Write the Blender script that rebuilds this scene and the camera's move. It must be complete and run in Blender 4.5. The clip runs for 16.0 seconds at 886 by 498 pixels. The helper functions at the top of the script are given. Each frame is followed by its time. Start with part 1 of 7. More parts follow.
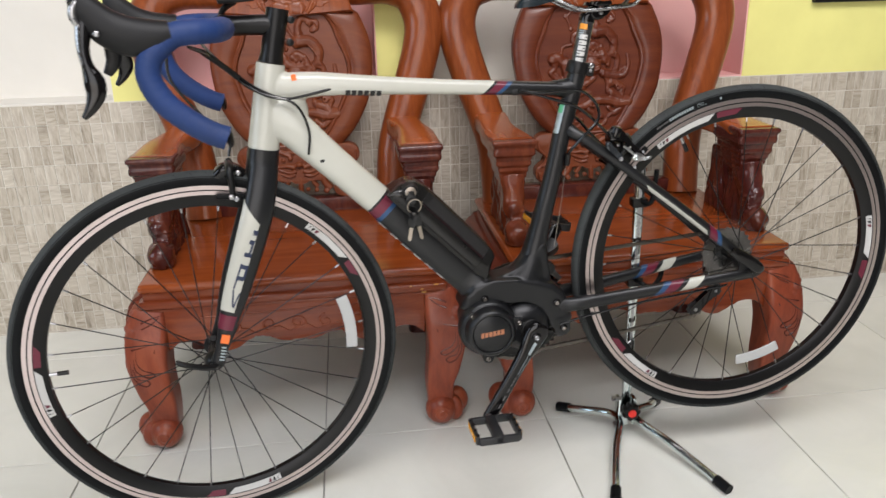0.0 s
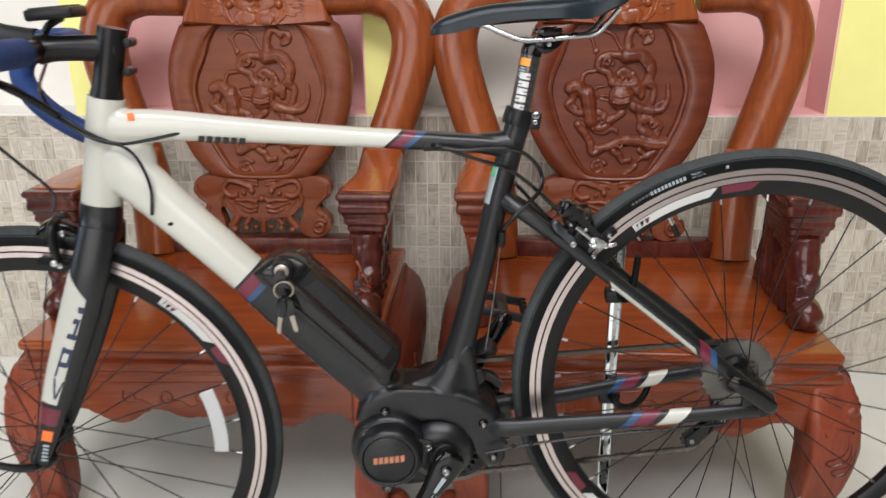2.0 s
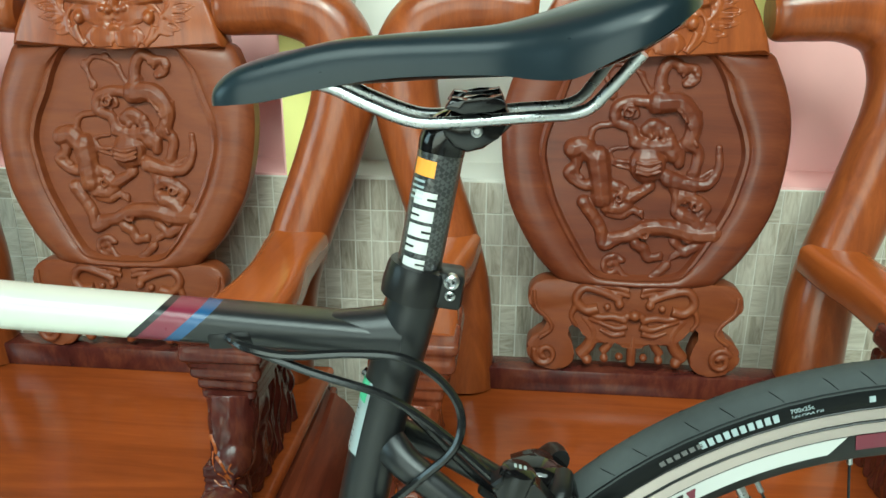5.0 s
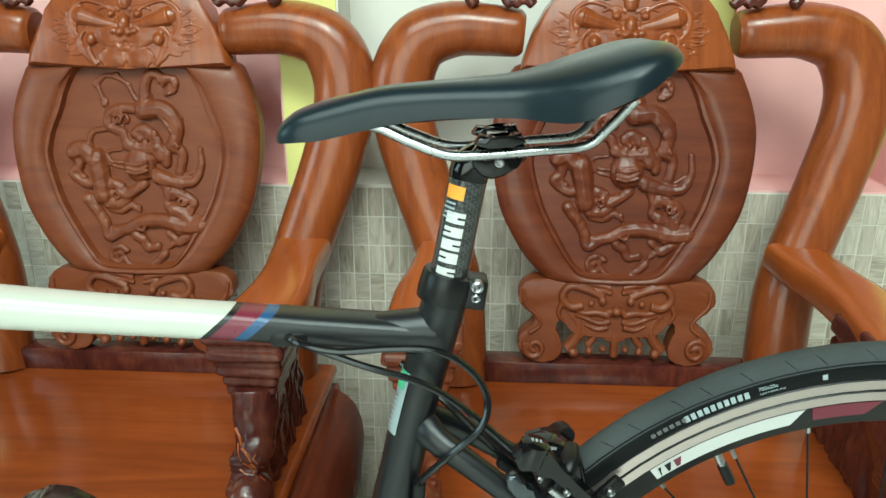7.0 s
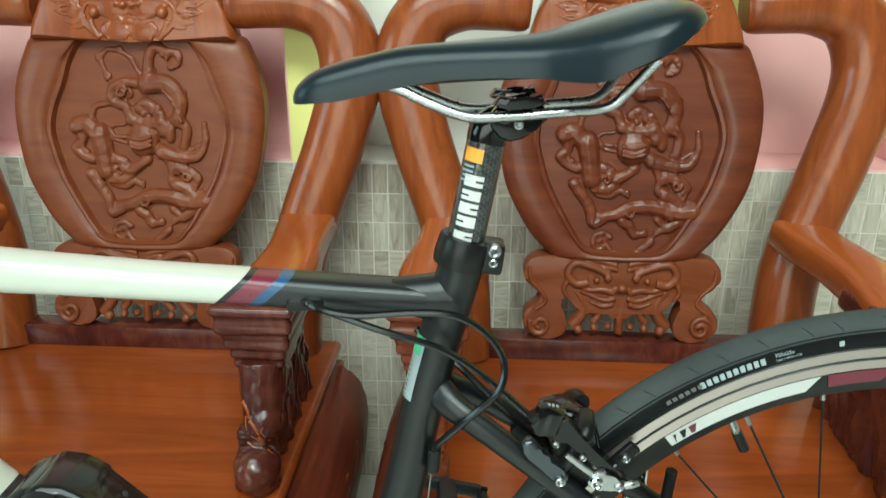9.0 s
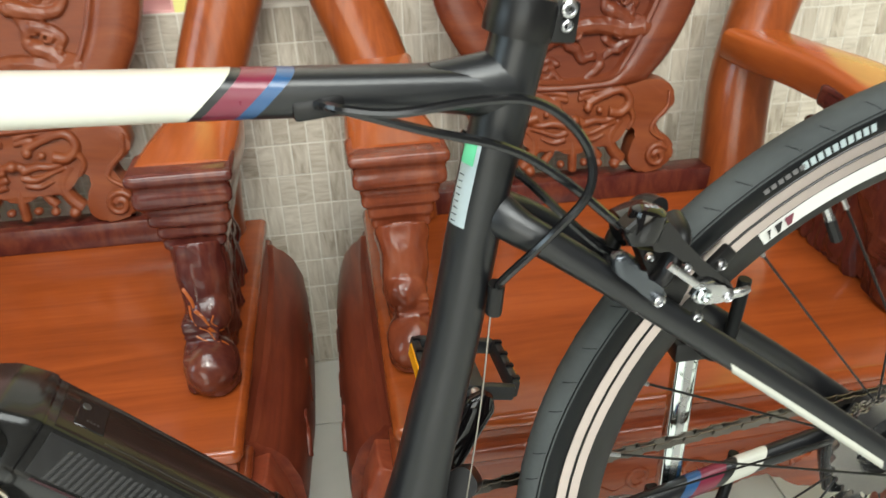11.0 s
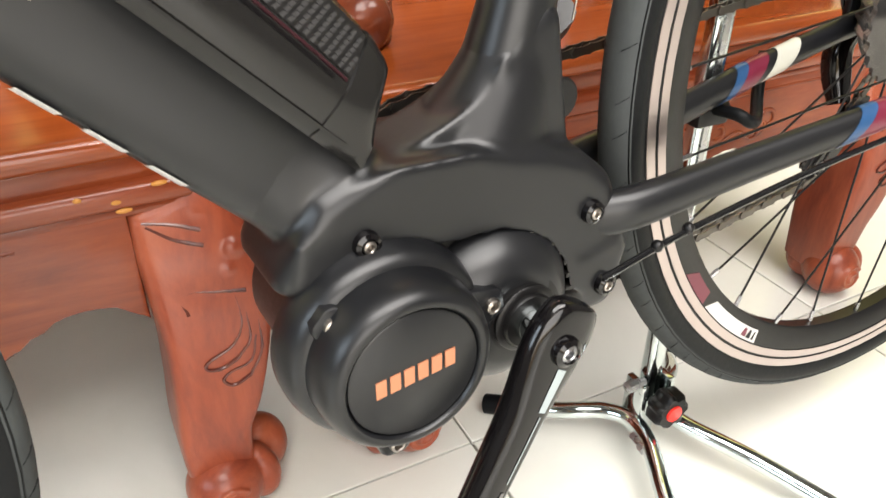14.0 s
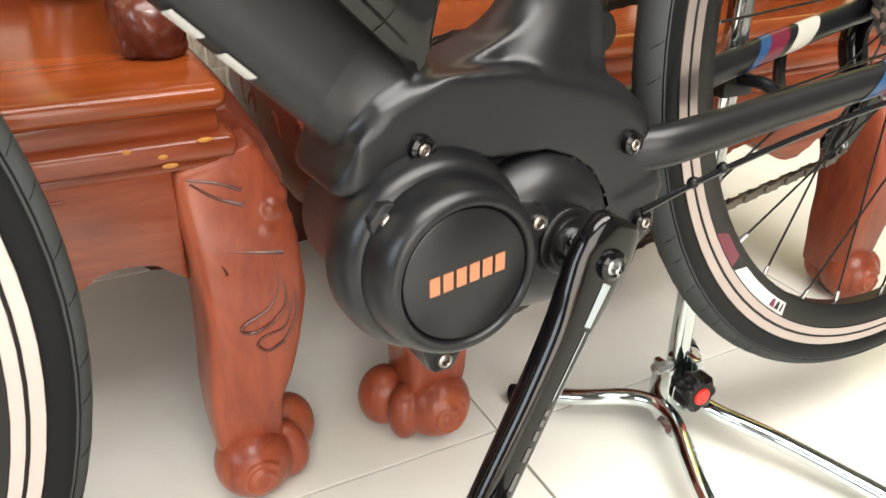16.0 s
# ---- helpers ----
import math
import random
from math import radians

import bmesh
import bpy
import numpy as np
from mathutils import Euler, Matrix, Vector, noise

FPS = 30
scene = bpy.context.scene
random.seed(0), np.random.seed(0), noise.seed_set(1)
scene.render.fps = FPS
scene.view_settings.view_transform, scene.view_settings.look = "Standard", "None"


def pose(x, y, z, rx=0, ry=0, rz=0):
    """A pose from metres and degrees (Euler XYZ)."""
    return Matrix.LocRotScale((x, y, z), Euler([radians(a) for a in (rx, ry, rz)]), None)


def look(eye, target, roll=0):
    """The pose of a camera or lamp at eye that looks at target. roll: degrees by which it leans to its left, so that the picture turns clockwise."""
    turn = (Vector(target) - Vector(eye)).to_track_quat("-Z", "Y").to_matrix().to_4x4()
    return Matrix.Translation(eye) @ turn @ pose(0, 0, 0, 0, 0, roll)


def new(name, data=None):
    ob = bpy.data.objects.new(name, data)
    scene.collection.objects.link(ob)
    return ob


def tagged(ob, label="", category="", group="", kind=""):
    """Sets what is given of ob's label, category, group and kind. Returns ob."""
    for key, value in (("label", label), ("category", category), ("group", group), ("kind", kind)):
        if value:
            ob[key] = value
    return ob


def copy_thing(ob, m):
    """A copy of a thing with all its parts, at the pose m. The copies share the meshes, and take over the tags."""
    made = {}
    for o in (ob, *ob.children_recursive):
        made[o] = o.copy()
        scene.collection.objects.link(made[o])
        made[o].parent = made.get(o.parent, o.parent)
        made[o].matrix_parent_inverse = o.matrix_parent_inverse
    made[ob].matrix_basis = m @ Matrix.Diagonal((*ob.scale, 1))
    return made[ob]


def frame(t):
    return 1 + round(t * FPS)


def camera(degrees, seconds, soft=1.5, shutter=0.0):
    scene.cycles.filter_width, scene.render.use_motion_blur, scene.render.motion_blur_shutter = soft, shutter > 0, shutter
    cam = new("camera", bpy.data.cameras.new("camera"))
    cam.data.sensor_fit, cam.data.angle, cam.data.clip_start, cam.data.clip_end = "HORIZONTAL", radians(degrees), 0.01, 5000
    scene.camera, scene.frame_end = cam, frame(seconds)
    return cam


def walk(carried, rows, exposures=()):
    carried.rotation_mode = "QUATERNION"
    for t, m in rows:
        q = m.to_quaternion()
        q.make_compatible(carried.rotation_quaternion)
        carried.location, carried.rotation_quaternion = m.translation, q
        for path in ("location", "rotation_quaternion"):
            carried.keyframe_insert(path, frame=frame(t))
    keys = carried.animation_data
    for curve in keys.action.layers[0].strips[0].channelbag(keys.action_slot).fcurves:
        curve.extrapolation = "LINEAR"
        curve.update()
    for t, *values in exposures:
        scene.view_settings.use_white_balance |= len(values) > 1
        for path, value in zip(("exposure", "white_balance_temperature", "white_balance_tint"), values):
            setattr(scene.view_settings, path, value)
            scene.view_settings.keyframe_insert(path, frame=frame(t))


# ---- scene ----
from mathutils.bvhtree import BVHTree
cam = camera(59.5, 16.0, 1.5, 0.5)
PATH = [
    (0, (0.069, 0.165, 0.974), (0.288, 2.034, 0.297), -1.4),
    (0.5, (0.207, 0.195, 0.992), (0.321, 2.069, 0.303), -1.1),
    (1, (0.294, 0.276, 1.003), (0.325, 2.153, 0.314), -0.8),
    (1.5, (0.365, 0.416, 1.003), (0.321, 2.295, 0.321), -0.6),
    (2, (0.437, 0.521, 0.987), (0.33, 2.4, 0.308), -0.5),
    (2.5, (0.535, 0.653, 0.998), (0.366, 2.522, 0.304), -0.5),
    (3, (0.575, 0.783, 1.008), (0.39, 2.649, 0.311), -0.3),
    (3.5, (0.553, 0.94, 1.008), (0.363, 2.805, 0.311), -0.1),
    (4, (0.535, 1.032, 0.994), (0.345, 2.902, 0.31), -0.0),
    (4.5, (0.54, 1.114, 0.974), (0.352, 2.993, 0.315), 0.2),
    (7, (0.506, 1.022, 1.014), (0.4, 2.906, 0.35), 0.1),
    (7.5, (0.507, 1.023, 1.02), (0.405, 2.905, 0.351), 0.1),
    (8, (0.502, 1.017, 1.021), (0.392, 2.9, 0.355), 0.5),
    (10.5, (0.425, 1.057, 0.92), (0.495, 2.855, 0.046), -1.9),
    (11, (0.378, 1.129, 0.895), (0.611, 2.866, -0.069), -2.1),
    (11.5, (0.34, 1.166, 0.872), (0.712, 2.827, -0.179), -2.3),
    (12, (0.283, 1.196, 0.835), (0.785, 2.778, -0.281), -2.0),
    (12.5, (0.217, 1.21, 0.803), (0.84, 2.718, -0.353), -1.1),
    (13, (0.21, 1.194, 0.741), (0.912, 2.659, -0.426), 0.5),
    (13.5, (0.193, 1.177, 0.646), (0.935, 2.668, -0.461), 0.5),
    (14, (0.187, 1.178, 0.59), (0.965, 2.683, -0.473), 0.4),
    (14.5, (0.187, 1.175, 0.566), (0.994, 2.7, -0.445), 0.2),
    (15, (0.184, 1.171, 0.553), (1.007, 2.713, -0.42), 0.2),
    (15.5, (0.162, 1.163, 0.546), (0.982, 2.722, -0.402), 0.4),
    (16, (0.144, 1.144, 0.529), (0.948, 2.726, -0.395), 0.5),
]
STOPS = [(0, -0.42, 6430, 14), (1.5, -0.36, 6380, 15), (3, -0.06, 6190, -3), (4, 0.12, 5790, -27), (4.5, 0.18, 5810, -23), (7, 0.05, 5900, -18), (8, 0.01, 5900, -18), (10.5, 0.25, 6280, -4), (11.5, 0.60, 6620, 8), (12.5, 0.83, 6760, 13), (13.5, 0.79, 6830, 12), (16, 0.71, 6980, 12)]
walk(cam, [(t, look(eye, target, roll)) for t, eye, target, roll in PATH], STOPS)

# ---- light: daylight through a roof light, the doorway behind the camera and a side window ----
world = bpy.data.worlds.new("daylight")
scene.world = world
world.use_nodes = True
wn = world.node_tree.nodes
sky = wn.new("ShaderNodeTexSky")
sky.sky_type = "NISHITA"
sky.sun_disc = False
sky.sun_elevation = radians(40)
sky.sun_rotation = radians(200)
wn["Background"].inputs["Strength"].default_value = 0.10
world.node_tree.links.new(sky.outputs["Color"], wn["Background"].inputs["Color"])


def area_lamp(name, size_x, size_y, watts, colour, m):
    data = bpy.data.lights.new(name, "AREA")
    data.shape, data.size, data.size_y, data.energy, data.color = "RECTANGLE", size_x, size_y, watts, colour
    ob = new(name, data)
    ob.matrix_basis = m
    return ob


area_lamp("doorway_daylight", 2.9, 2.4, 74, (1.0, 0.97, 0.92), look((-0.45, -2.42, 1.6), (0.35, 2.0, 0.5)))
area_lamp("roof_light", 3.0, 1.9, 142, (0.98, 0.98, 0.97), look((0.4, -0.05, 3.06), (0.4, -0.0499, 0.0)))
area_lamp("window_daylight", 1.6, 1.3, 30, (0.74, 0.88, 1.0), look((-2.66, 0.4, 1.6), (0.5, 0.8, 1.0)))
sun_data = bpy.data.lights.new("sun", "SUN")
sun_data.energy, sun_data.angle, sun_data.color = 1.0, radians(12), (1.0, 0.96, 0.9)
sun = new("sun", sun_data)
sun.matrix_basis = look((1, -8, 8), (0, 0, 0))

# ---- materials ----
def nodes_of(name):
    m = bpy.data.materials.new(name)
    m.use_nodes = True
    t = m.node_tree
    return m, t, t.nodes["Principled BSDF"]


def put(t, kind, **inputs):
    n = t.nodes.new(kind)
    for k, v in inputs.items():
        n.inputs[k.replace("_", " ")].default_value = v
    return n


def ramp(t, fac, stops):
    r = t.nodes.new("ShaderNodeValToRGB")
    e = r.color_ramp.elements
    while len(e) < len(stops):
        e.new(0.5)
    for el, (pos, col) in zip(e, stops):
        el.position, el.color = pos, (*col, 1.0)
    t.links.new(fac, r.inputs["Fac"])
    return r.outputs["Color"]


def bump(t, b, height, strength, distance=0.002):
    n = put(t, "ShaderNodeBump", Strength=strength, Distance=distance)
    t.links.new(height, n.inputs["Height"])
    t.links.new(n.outputs["Normal"], b.inputs["Normal"])


def coords(t, scale=(1, 1, 1), out="Object"):
    c = t.nodes.new("ShaderNodeTexCoord")
    mp = t.nodes.new("ShaderNodeMapping")
    mp.inputs["Scale"].default_value = scale
    t.links.new(c.outputs[out], mp.inputs["Vector"])
    return mp.outputs["Vector"]


def noise_of(t, vec, scale, detail=6.0, rough=0.55, dist=0.0):
    n = put(t, "ShaderNodeTexNoise", Scale=scale, Detail=detail, Roughness=rough, Distortion=dist)
    t.links.new(vec, n.inputs["Vector"])
    return n.outputs["Fac"]


def plain(name, colour, rough=0.5, metal=0.0, vary=0.12, grain=60.0, relief=0.08, coat=0.0, spec=0.5):
    """A paint, plastic, rubber or metal with fine grain, larger soiling and uneven gloss."""
    m, t, b = nodes_of(name)
    v = coords(t)
    big, fine = noise_of(t, v, 9.0, 4.0), noise_of(t, v, grain, 5.0)
    lo = tuple(c * (1 - vary) for c in colour)
    hi = tuple(min(1.0, c * (1 + vary)) for c in colour)
    t.links.new(ramp(t, big, [(0.3, lo), (0.7, hi)]), b.inputs["Base Color"])
    b.inputs["Metallic"].default_value = metal
    b.inputs["Coat Weight"].default_value = coat
    b.inputs["Coat Roughness"].default_value = 0.06
    b.inputs["Specular IOR Level"].default_value = spec
    mr = put(t, "ShaderNodeMapRange")
    mr.inputs["To Min"].default_value, mr.inputs["To Max"].default_value = max(0.02, rough * 0.8), min(1.0, rough * 1.2)
    t.links.new(fine, mr.inputs["Value"])
    t.links.new(mr.outputs["Result"], b.inputs["Roughness"])
    if relief:
        bump(t, b, fine, relief, 0.001)
    return m


def wood(name, dark, mid, light, stretch, rough=0.22, coat=0.5):
    """Lacquered hardwood with long grain along the stretched axis, bands of heartwood and small pores."""
    m, t, b = nodes_of(name)
    v = coords(t, stretch)
    grain, fine = noise_of(t, v, 3.2, 8.0, 0.6, 1.6), noise_of(t, v, 28.0, 6.0, 0.65, 0.3)
    wear = noise_of(t, coords(t), 4.0, 3.0)
    mix = put(t, "ShaderNodeMath")
    mix.operation = "MULTIPLY_ADD"
    mix.inputs[1].default_value = 0.35
    t.links.new(fine, mix.inputs[0])
    t.links.new(grain, mix.inputs[2])
    col = ramp(t, mix.outputs[0], [(0.42, dark), (0.64, mid), (0.86, light)])
    tint = t.nodes.new("ShaderNodeMix")
    tint.data_type, tint.blend_type = "RGBA", "MULTIPLY"
    tint.inputs["Factor"].default_value = 0.55
    t.links.new(col, tint.inputs["A"])
    t.links.new(ramp(t, wear, [(0.3, (0.78, 0.72, 0.7)), (0.7, (1.0, 1.0, 1.0))]), tint.inputs["B"])
    t.links.new(tint.outputs["Result"], b.inputs["Base Color"])
    b.inputs["Roughness"].default_value = rough
    b.inputs["Coat Weight"].default_value = coat
    b.inputs["Coat Roughness"].default_value = 0.12
    b.inputs["Specular IOR Level"].default_value = 0.3
    bump(t, b, fine, 0.06, 0.001)
    return m


WOOD = wood("red_brown_lacquered_wood", (0.15, 0.033, 0.0085), (0.215, 0.0495, 0.012), (0.28, 0.071, 0.017), (9, 9, 1.0), 0.28, 0.25)
WOOD_FLAT = wood("red_brown_wood_grain_across", (0.125, 0.023, 0.0085), (0.20, 0.040, 0.013), (0.265, 0.061, 0.019), (0.8, 7, 7), 0.26, 0.3)
WOOD_LEG = wood("matt_pinkish_brown_wood", (0.16, 0.031, 0.016), (0.26, 0.056, 0.026), (0.345, 0.086, 0.038), (5, 5, 1.0), 0.34, 0.14)
WOOD_SEAT = wood("orange_lacquered_wood", (0.20, 0.041, 0.0095), (0.27, 0.056, 0.0120), (0.33, 0.073, 0.0155), (0.5, 4.5, 4.5), 0.2, 0.3)
WOOD_ARM = wood("light_orange_lacquered_wood", (0.25, 0.056, 0.0125), (0.32, 0.075, 0.016), (0.38, 0.096, 0.020), (4.5, 0.5, 4.5), 0.24, 0.25)
ORANGEWOOD = plain("bare_yellow_wood", (0.42, 0.17, 0.022), 0.4, 0, 0.15, 200, 0.05)
WOOD_POST = wood("red_brown_carved_wood", (0.10, 0.022, 0.010), (0.16, 0.036, 0.015), (0.22, 0.055, 0.022), (5, 5, 2.0), 0.25, 0.3)
WOOD_PANEL = wood("matt_brown_wood", (0.112, 0.0255, 0.0085), (0.158, 0.038, 0.012), (0.19, 0.051, 0.016), (1.2, 9, 6), 0.42, 0.06)
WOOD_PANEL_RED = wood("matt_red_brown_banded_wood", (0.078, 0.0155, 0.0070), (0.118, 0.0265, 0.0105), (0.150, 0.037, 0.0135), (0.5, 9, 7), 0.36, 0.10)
WOOD_DARK = wood("dark_stained_carved_wood", (0.034, 0.0075, 0.0075), (0.070, 0.0150, 0.0115), (0.125, 0.033, 0.018), (5, 5, 2.0), 0.25, 0.3)
WOOD_SIDE = wood("dark_red_matt_side_wood", (0.085, 0.0165, 0.0095), (0.150, 0.030, 0.0145), (0.225, 0.052, 0.022), (6, 1.0, 6), 0.36, 0.08)
WHITE = plain("cream_white_gloss_paint", (0.47, 0.466, 0.41), 0.22, 0, 0.03, 220, 0.02, 0.2)
BLACK = plain("matt_black_paint", (0.0062, 0.0065, 0.0075), 0.34, 0, 0.15, 300, 0.010, 0.0, 0.44)
GLOSS = plain("gloss_black_alloy", (0.0035, 0.003, 0.0033), 0.10, 0, 0.1, 120, 0.01, 0.12, 0.36)
CHAINSTEEL = plain("oily_chain_steel", (0.15, 0.135, 0.12), 0.35, 1.0, 0.3, 150, 0.1)
CABLE = plain("glossy_black_cable_sheath", (0.005, 0.005, 0.0055), 0.2, 0, 0.1, 350, 0.01, 0.0, 0.5)
PLASTIC = plain("black_plastic", (0.0060, 0.0057, 0.0058), 0.33, 0, 0.2, 350, 0.03, 0.0, 0.28)
PEDALGREY = plain("scuffed_grey_black_plastic", (0.014, 0.0145, 0.0155), 0.45, 0, 0.25, 260, 0.1)
PACK = plain("satin_battery_plastic", (0.010, 0.0095, 0.009), 0.17, 0, 0.15, 200, 0.02, 0.0, 0.36)
MAROONDARK = plain("dark_maroon_line", (0.022, 0.0045, 0.007), 0.3, 0, 0.06, 200, 0.02)
GREYINK = plain("grey_print", (0.10, 0.095, 0.095), 0.3, 0, 0.06, 200, 0.02)
RUBBER = plain("tyre_rubber", (0.0050, 0.0055, 0.006), 0.42, 0, 0.25, 260, 0.1, 0.0, 0.12)
TREAD = plain("grey_tyre_tread", (0.042, 0.046, 0.046), 0.8, 0, 0.3, 180, 0.3, 0.0, 0.2)
SILVER = plain("brushed_rim_alloy", (0.58, 0.495, 0.48), 0.33, 1.0, 0.06, 200, 0.05)
CHROME = plain("chrome", (0.66, 0.72, 0.72), 0.08, 1.0, 0.04, 80, 0.01)
STEEL = plain("steel", (0.42, 0.42, 0.43), 0.28, 1.0, 0.15, 150, 0.05)
GREYALLOY = plain("polished_grey_anodised_alloy", (0.075, 0.082, 0.092), 0.22, 0.8, 0.1, 120, 0.02)
GREYMETAL = plain("worn_chain_steel", (0.33, 0.30, 0.27), 0.35, 1.0, 0.25, 150, 0.1)
BLUE = plain("blue_bar_tape", (0.0035, 0.026, 0.12), 0.62, 0, 0.22, 420, 0.35)
SADDLE = plain("slate_saddle_cover", (0.0065, 0.012, 0.016), 0.30, 0, 0.12, 260, 0.008, 0.0, 0.28)
HOOD = plain("rubber_hood", (0.0065, 0.0065, 0.0072), 0.5, 0, 0.15, 400, 0.1, 0.0, 0.3)
MAROON = plain("maroon_stripe", (0.12, 0.010, 0.027), 0.3, 0, 0.06, 200, 0.02)
SKYBLUE = plain("blue_stripe", (0.015, 0.056, 0.14), 0.3, 0, 0.06, 200, 0.02)
NAVY = plain("navy_lettering", (0.012, 0.022, 0.06), 0.3, 0, 0.06, 200, 0.02)
WHITEDECAL = plain("white_decal", (0.52, 0.515, 0.50), 0.3, 0, 0.03, 200, 0.02)
ORANGE = plain("orange_sticker", (0.85, 0.17, 0.03), 0.5, 0, 0.06, 200, 0.02)
REDPL = plain("red_plastic", (0.75, 0.03, 0.02), 0.35, 0, 0.06, 200, 0.02)
COPPER = plain("copper_lettering", (0.48, 0.19, 0.10), 0.35, 0.3, 0.06, 200, 0.02)
AMBER = plain("amber_reflector", (0.75, 0.32, 0.01), 0.25, 0, 0.1, 900, 0.3)
KEYSTEEL = plain("nickel_key_metal", (0.46, 0.40, 0.34), 0.34, 1.0, 0.08, 150, 0.05)
GREENST = plain("green_sticker", (0.10, 0.42, 0.22), 0.5, 0, 0.06, 200, 0.02)
FAINTGREY = plain("faint_grey_blue_print", (0.32, 0.345, 0.34), 0.25, 0, 0.05, 200, 0.02)
RIBGREY = plain("dark_grey_moulded_plastic", (0.034, 0.033, 0.033), 0.35, 0, 0.1, 200, 0.02, 0.0, 0.3)
FOIL = plain("grey_foil_label", (0.38, 0.44, 0.46), 0.35, 0.4, 0.15, 300, 0.05)
SMOKE = plain("smoked_battery_lid", (0.015, 0.010, 0.0085), 0.14, 0, 0.1, 60, 0.0, 0.0, 0.26)
# dark grey for the unseen room: cuts fill light and deepens reflections in black parts
ROOMGREY = plain("dimmed_room_grey", (0.13, 0.126, 0.118), 0.8, 0, 0.05, 90, 0.1)
WALLWHITE = plain("white_wall_paint", (0.70, 0.67, 0.61), 0.75, 0, 0.03, 90, 0.1)
WALLPINK = plain("pink_wall_paint", (0.76, 0.44, 0.42), 0.75, 0, 0.03, 90, 0.1)
WALLYELLOW = plain("yellow_wall_paint", (0.80, 0.76, 0.27), 0.75, 0, 0.03, 90, 0.1)
GROUT = plain("grout", (0.66, 0.635, 0.57), 0.85, 0, 0.08, 300, 0.15)
FLOORGROUT = plain("floor_grout", (0.33, 0.32, 0.29), 0.85, 0, 0.1, 300, 0.15)


def clear_white():
    m, t, b = nodes_of("clear_reflector_plastic")
    b.inputs["Base Color"].default_value = (0.45, 0.455, 0.45, 1)
    b.inputs["Roughness"].default_value = 0.2
    v = put(t, "ShaderNodeTexVoronoi", Scale=420.0)
    t.links.new(coords(t), v.inputs["Vector"])
    bump(t, b, v.outputs["Distance"], 0.3, 0.001)
    return m


def clear_disc():
    m, t, b = nodes_of("clear_plastic_disc")
    b.inputs["Base Color"].default_value = (0.8, 0.8, 0.8, 1)
    b.inputs["Roughness"].default_value = 0.15
    b.inputs["Transmission Weight"].default_value = 0.6
    b.inputs["Alpha"].default_value = 0.018
    b.inputs["IOR"].default_value = 1.2
    return m


def carbon():
    m, t, b = nodes_of("carbon_weave_panel")
    c = put(t, "ShaderNodeTexWave", Scale=33.0, Distortion=0.9)
    c.inputs["Detail"].default_value = 1.0
    c.inputs["Detail Scale"].default_value = 14.0
    mp = t.nodes.new("ShaderNodeMapping")
    mp.inputs["Rotation"].default_value = (0, radians(36), 0)
    t.links.new(coords(t, (1, 1, 1)), mp.inputs["Vector"])
    t.links.new(mp.outputs["Vector"], c.inputs["Vector"])
    t.links.new(ramp(t, c.outputs["Fac"], [(0.60, (0.0065, 0.006, 0.006)), (0.72, (0.0085, 0.008, 0.008))]), b.inputs["Base Color"])
    b.inputs["Roughness"].default_value = 0.35
    return m


def floor_tile():
    m, t, b = nodes_of("polished_cream_floor_tile")
    v = coords(t, out="Object")
    cloud, fine = noise_of(t, v, 3.0, 6.0, 0.6, 1.0), noise_of(t, v, 240.0, 3.0)
    t.links.new(ramp(t, cloud, [(0.28, (0.68, 0.68, 0.615)), (0.72, (0.79, 0.786, 0.72))]), b.inputs["Base Color"])
    mr = put(t, "ShaderNodeMapRange")
    mr.inputs["To Min"].default_value, mr.inputs["To Max"].default_value = 0.08, 0.2
    t.links.new(noise_of(t, v, 6.0, 4.0), mr.inputs["Value"])
    t.links.new(mr.outputs["Result"], b.inputs["Roughness"])
    bump(t, b, fine, 0.02, 0.0005)
    return m


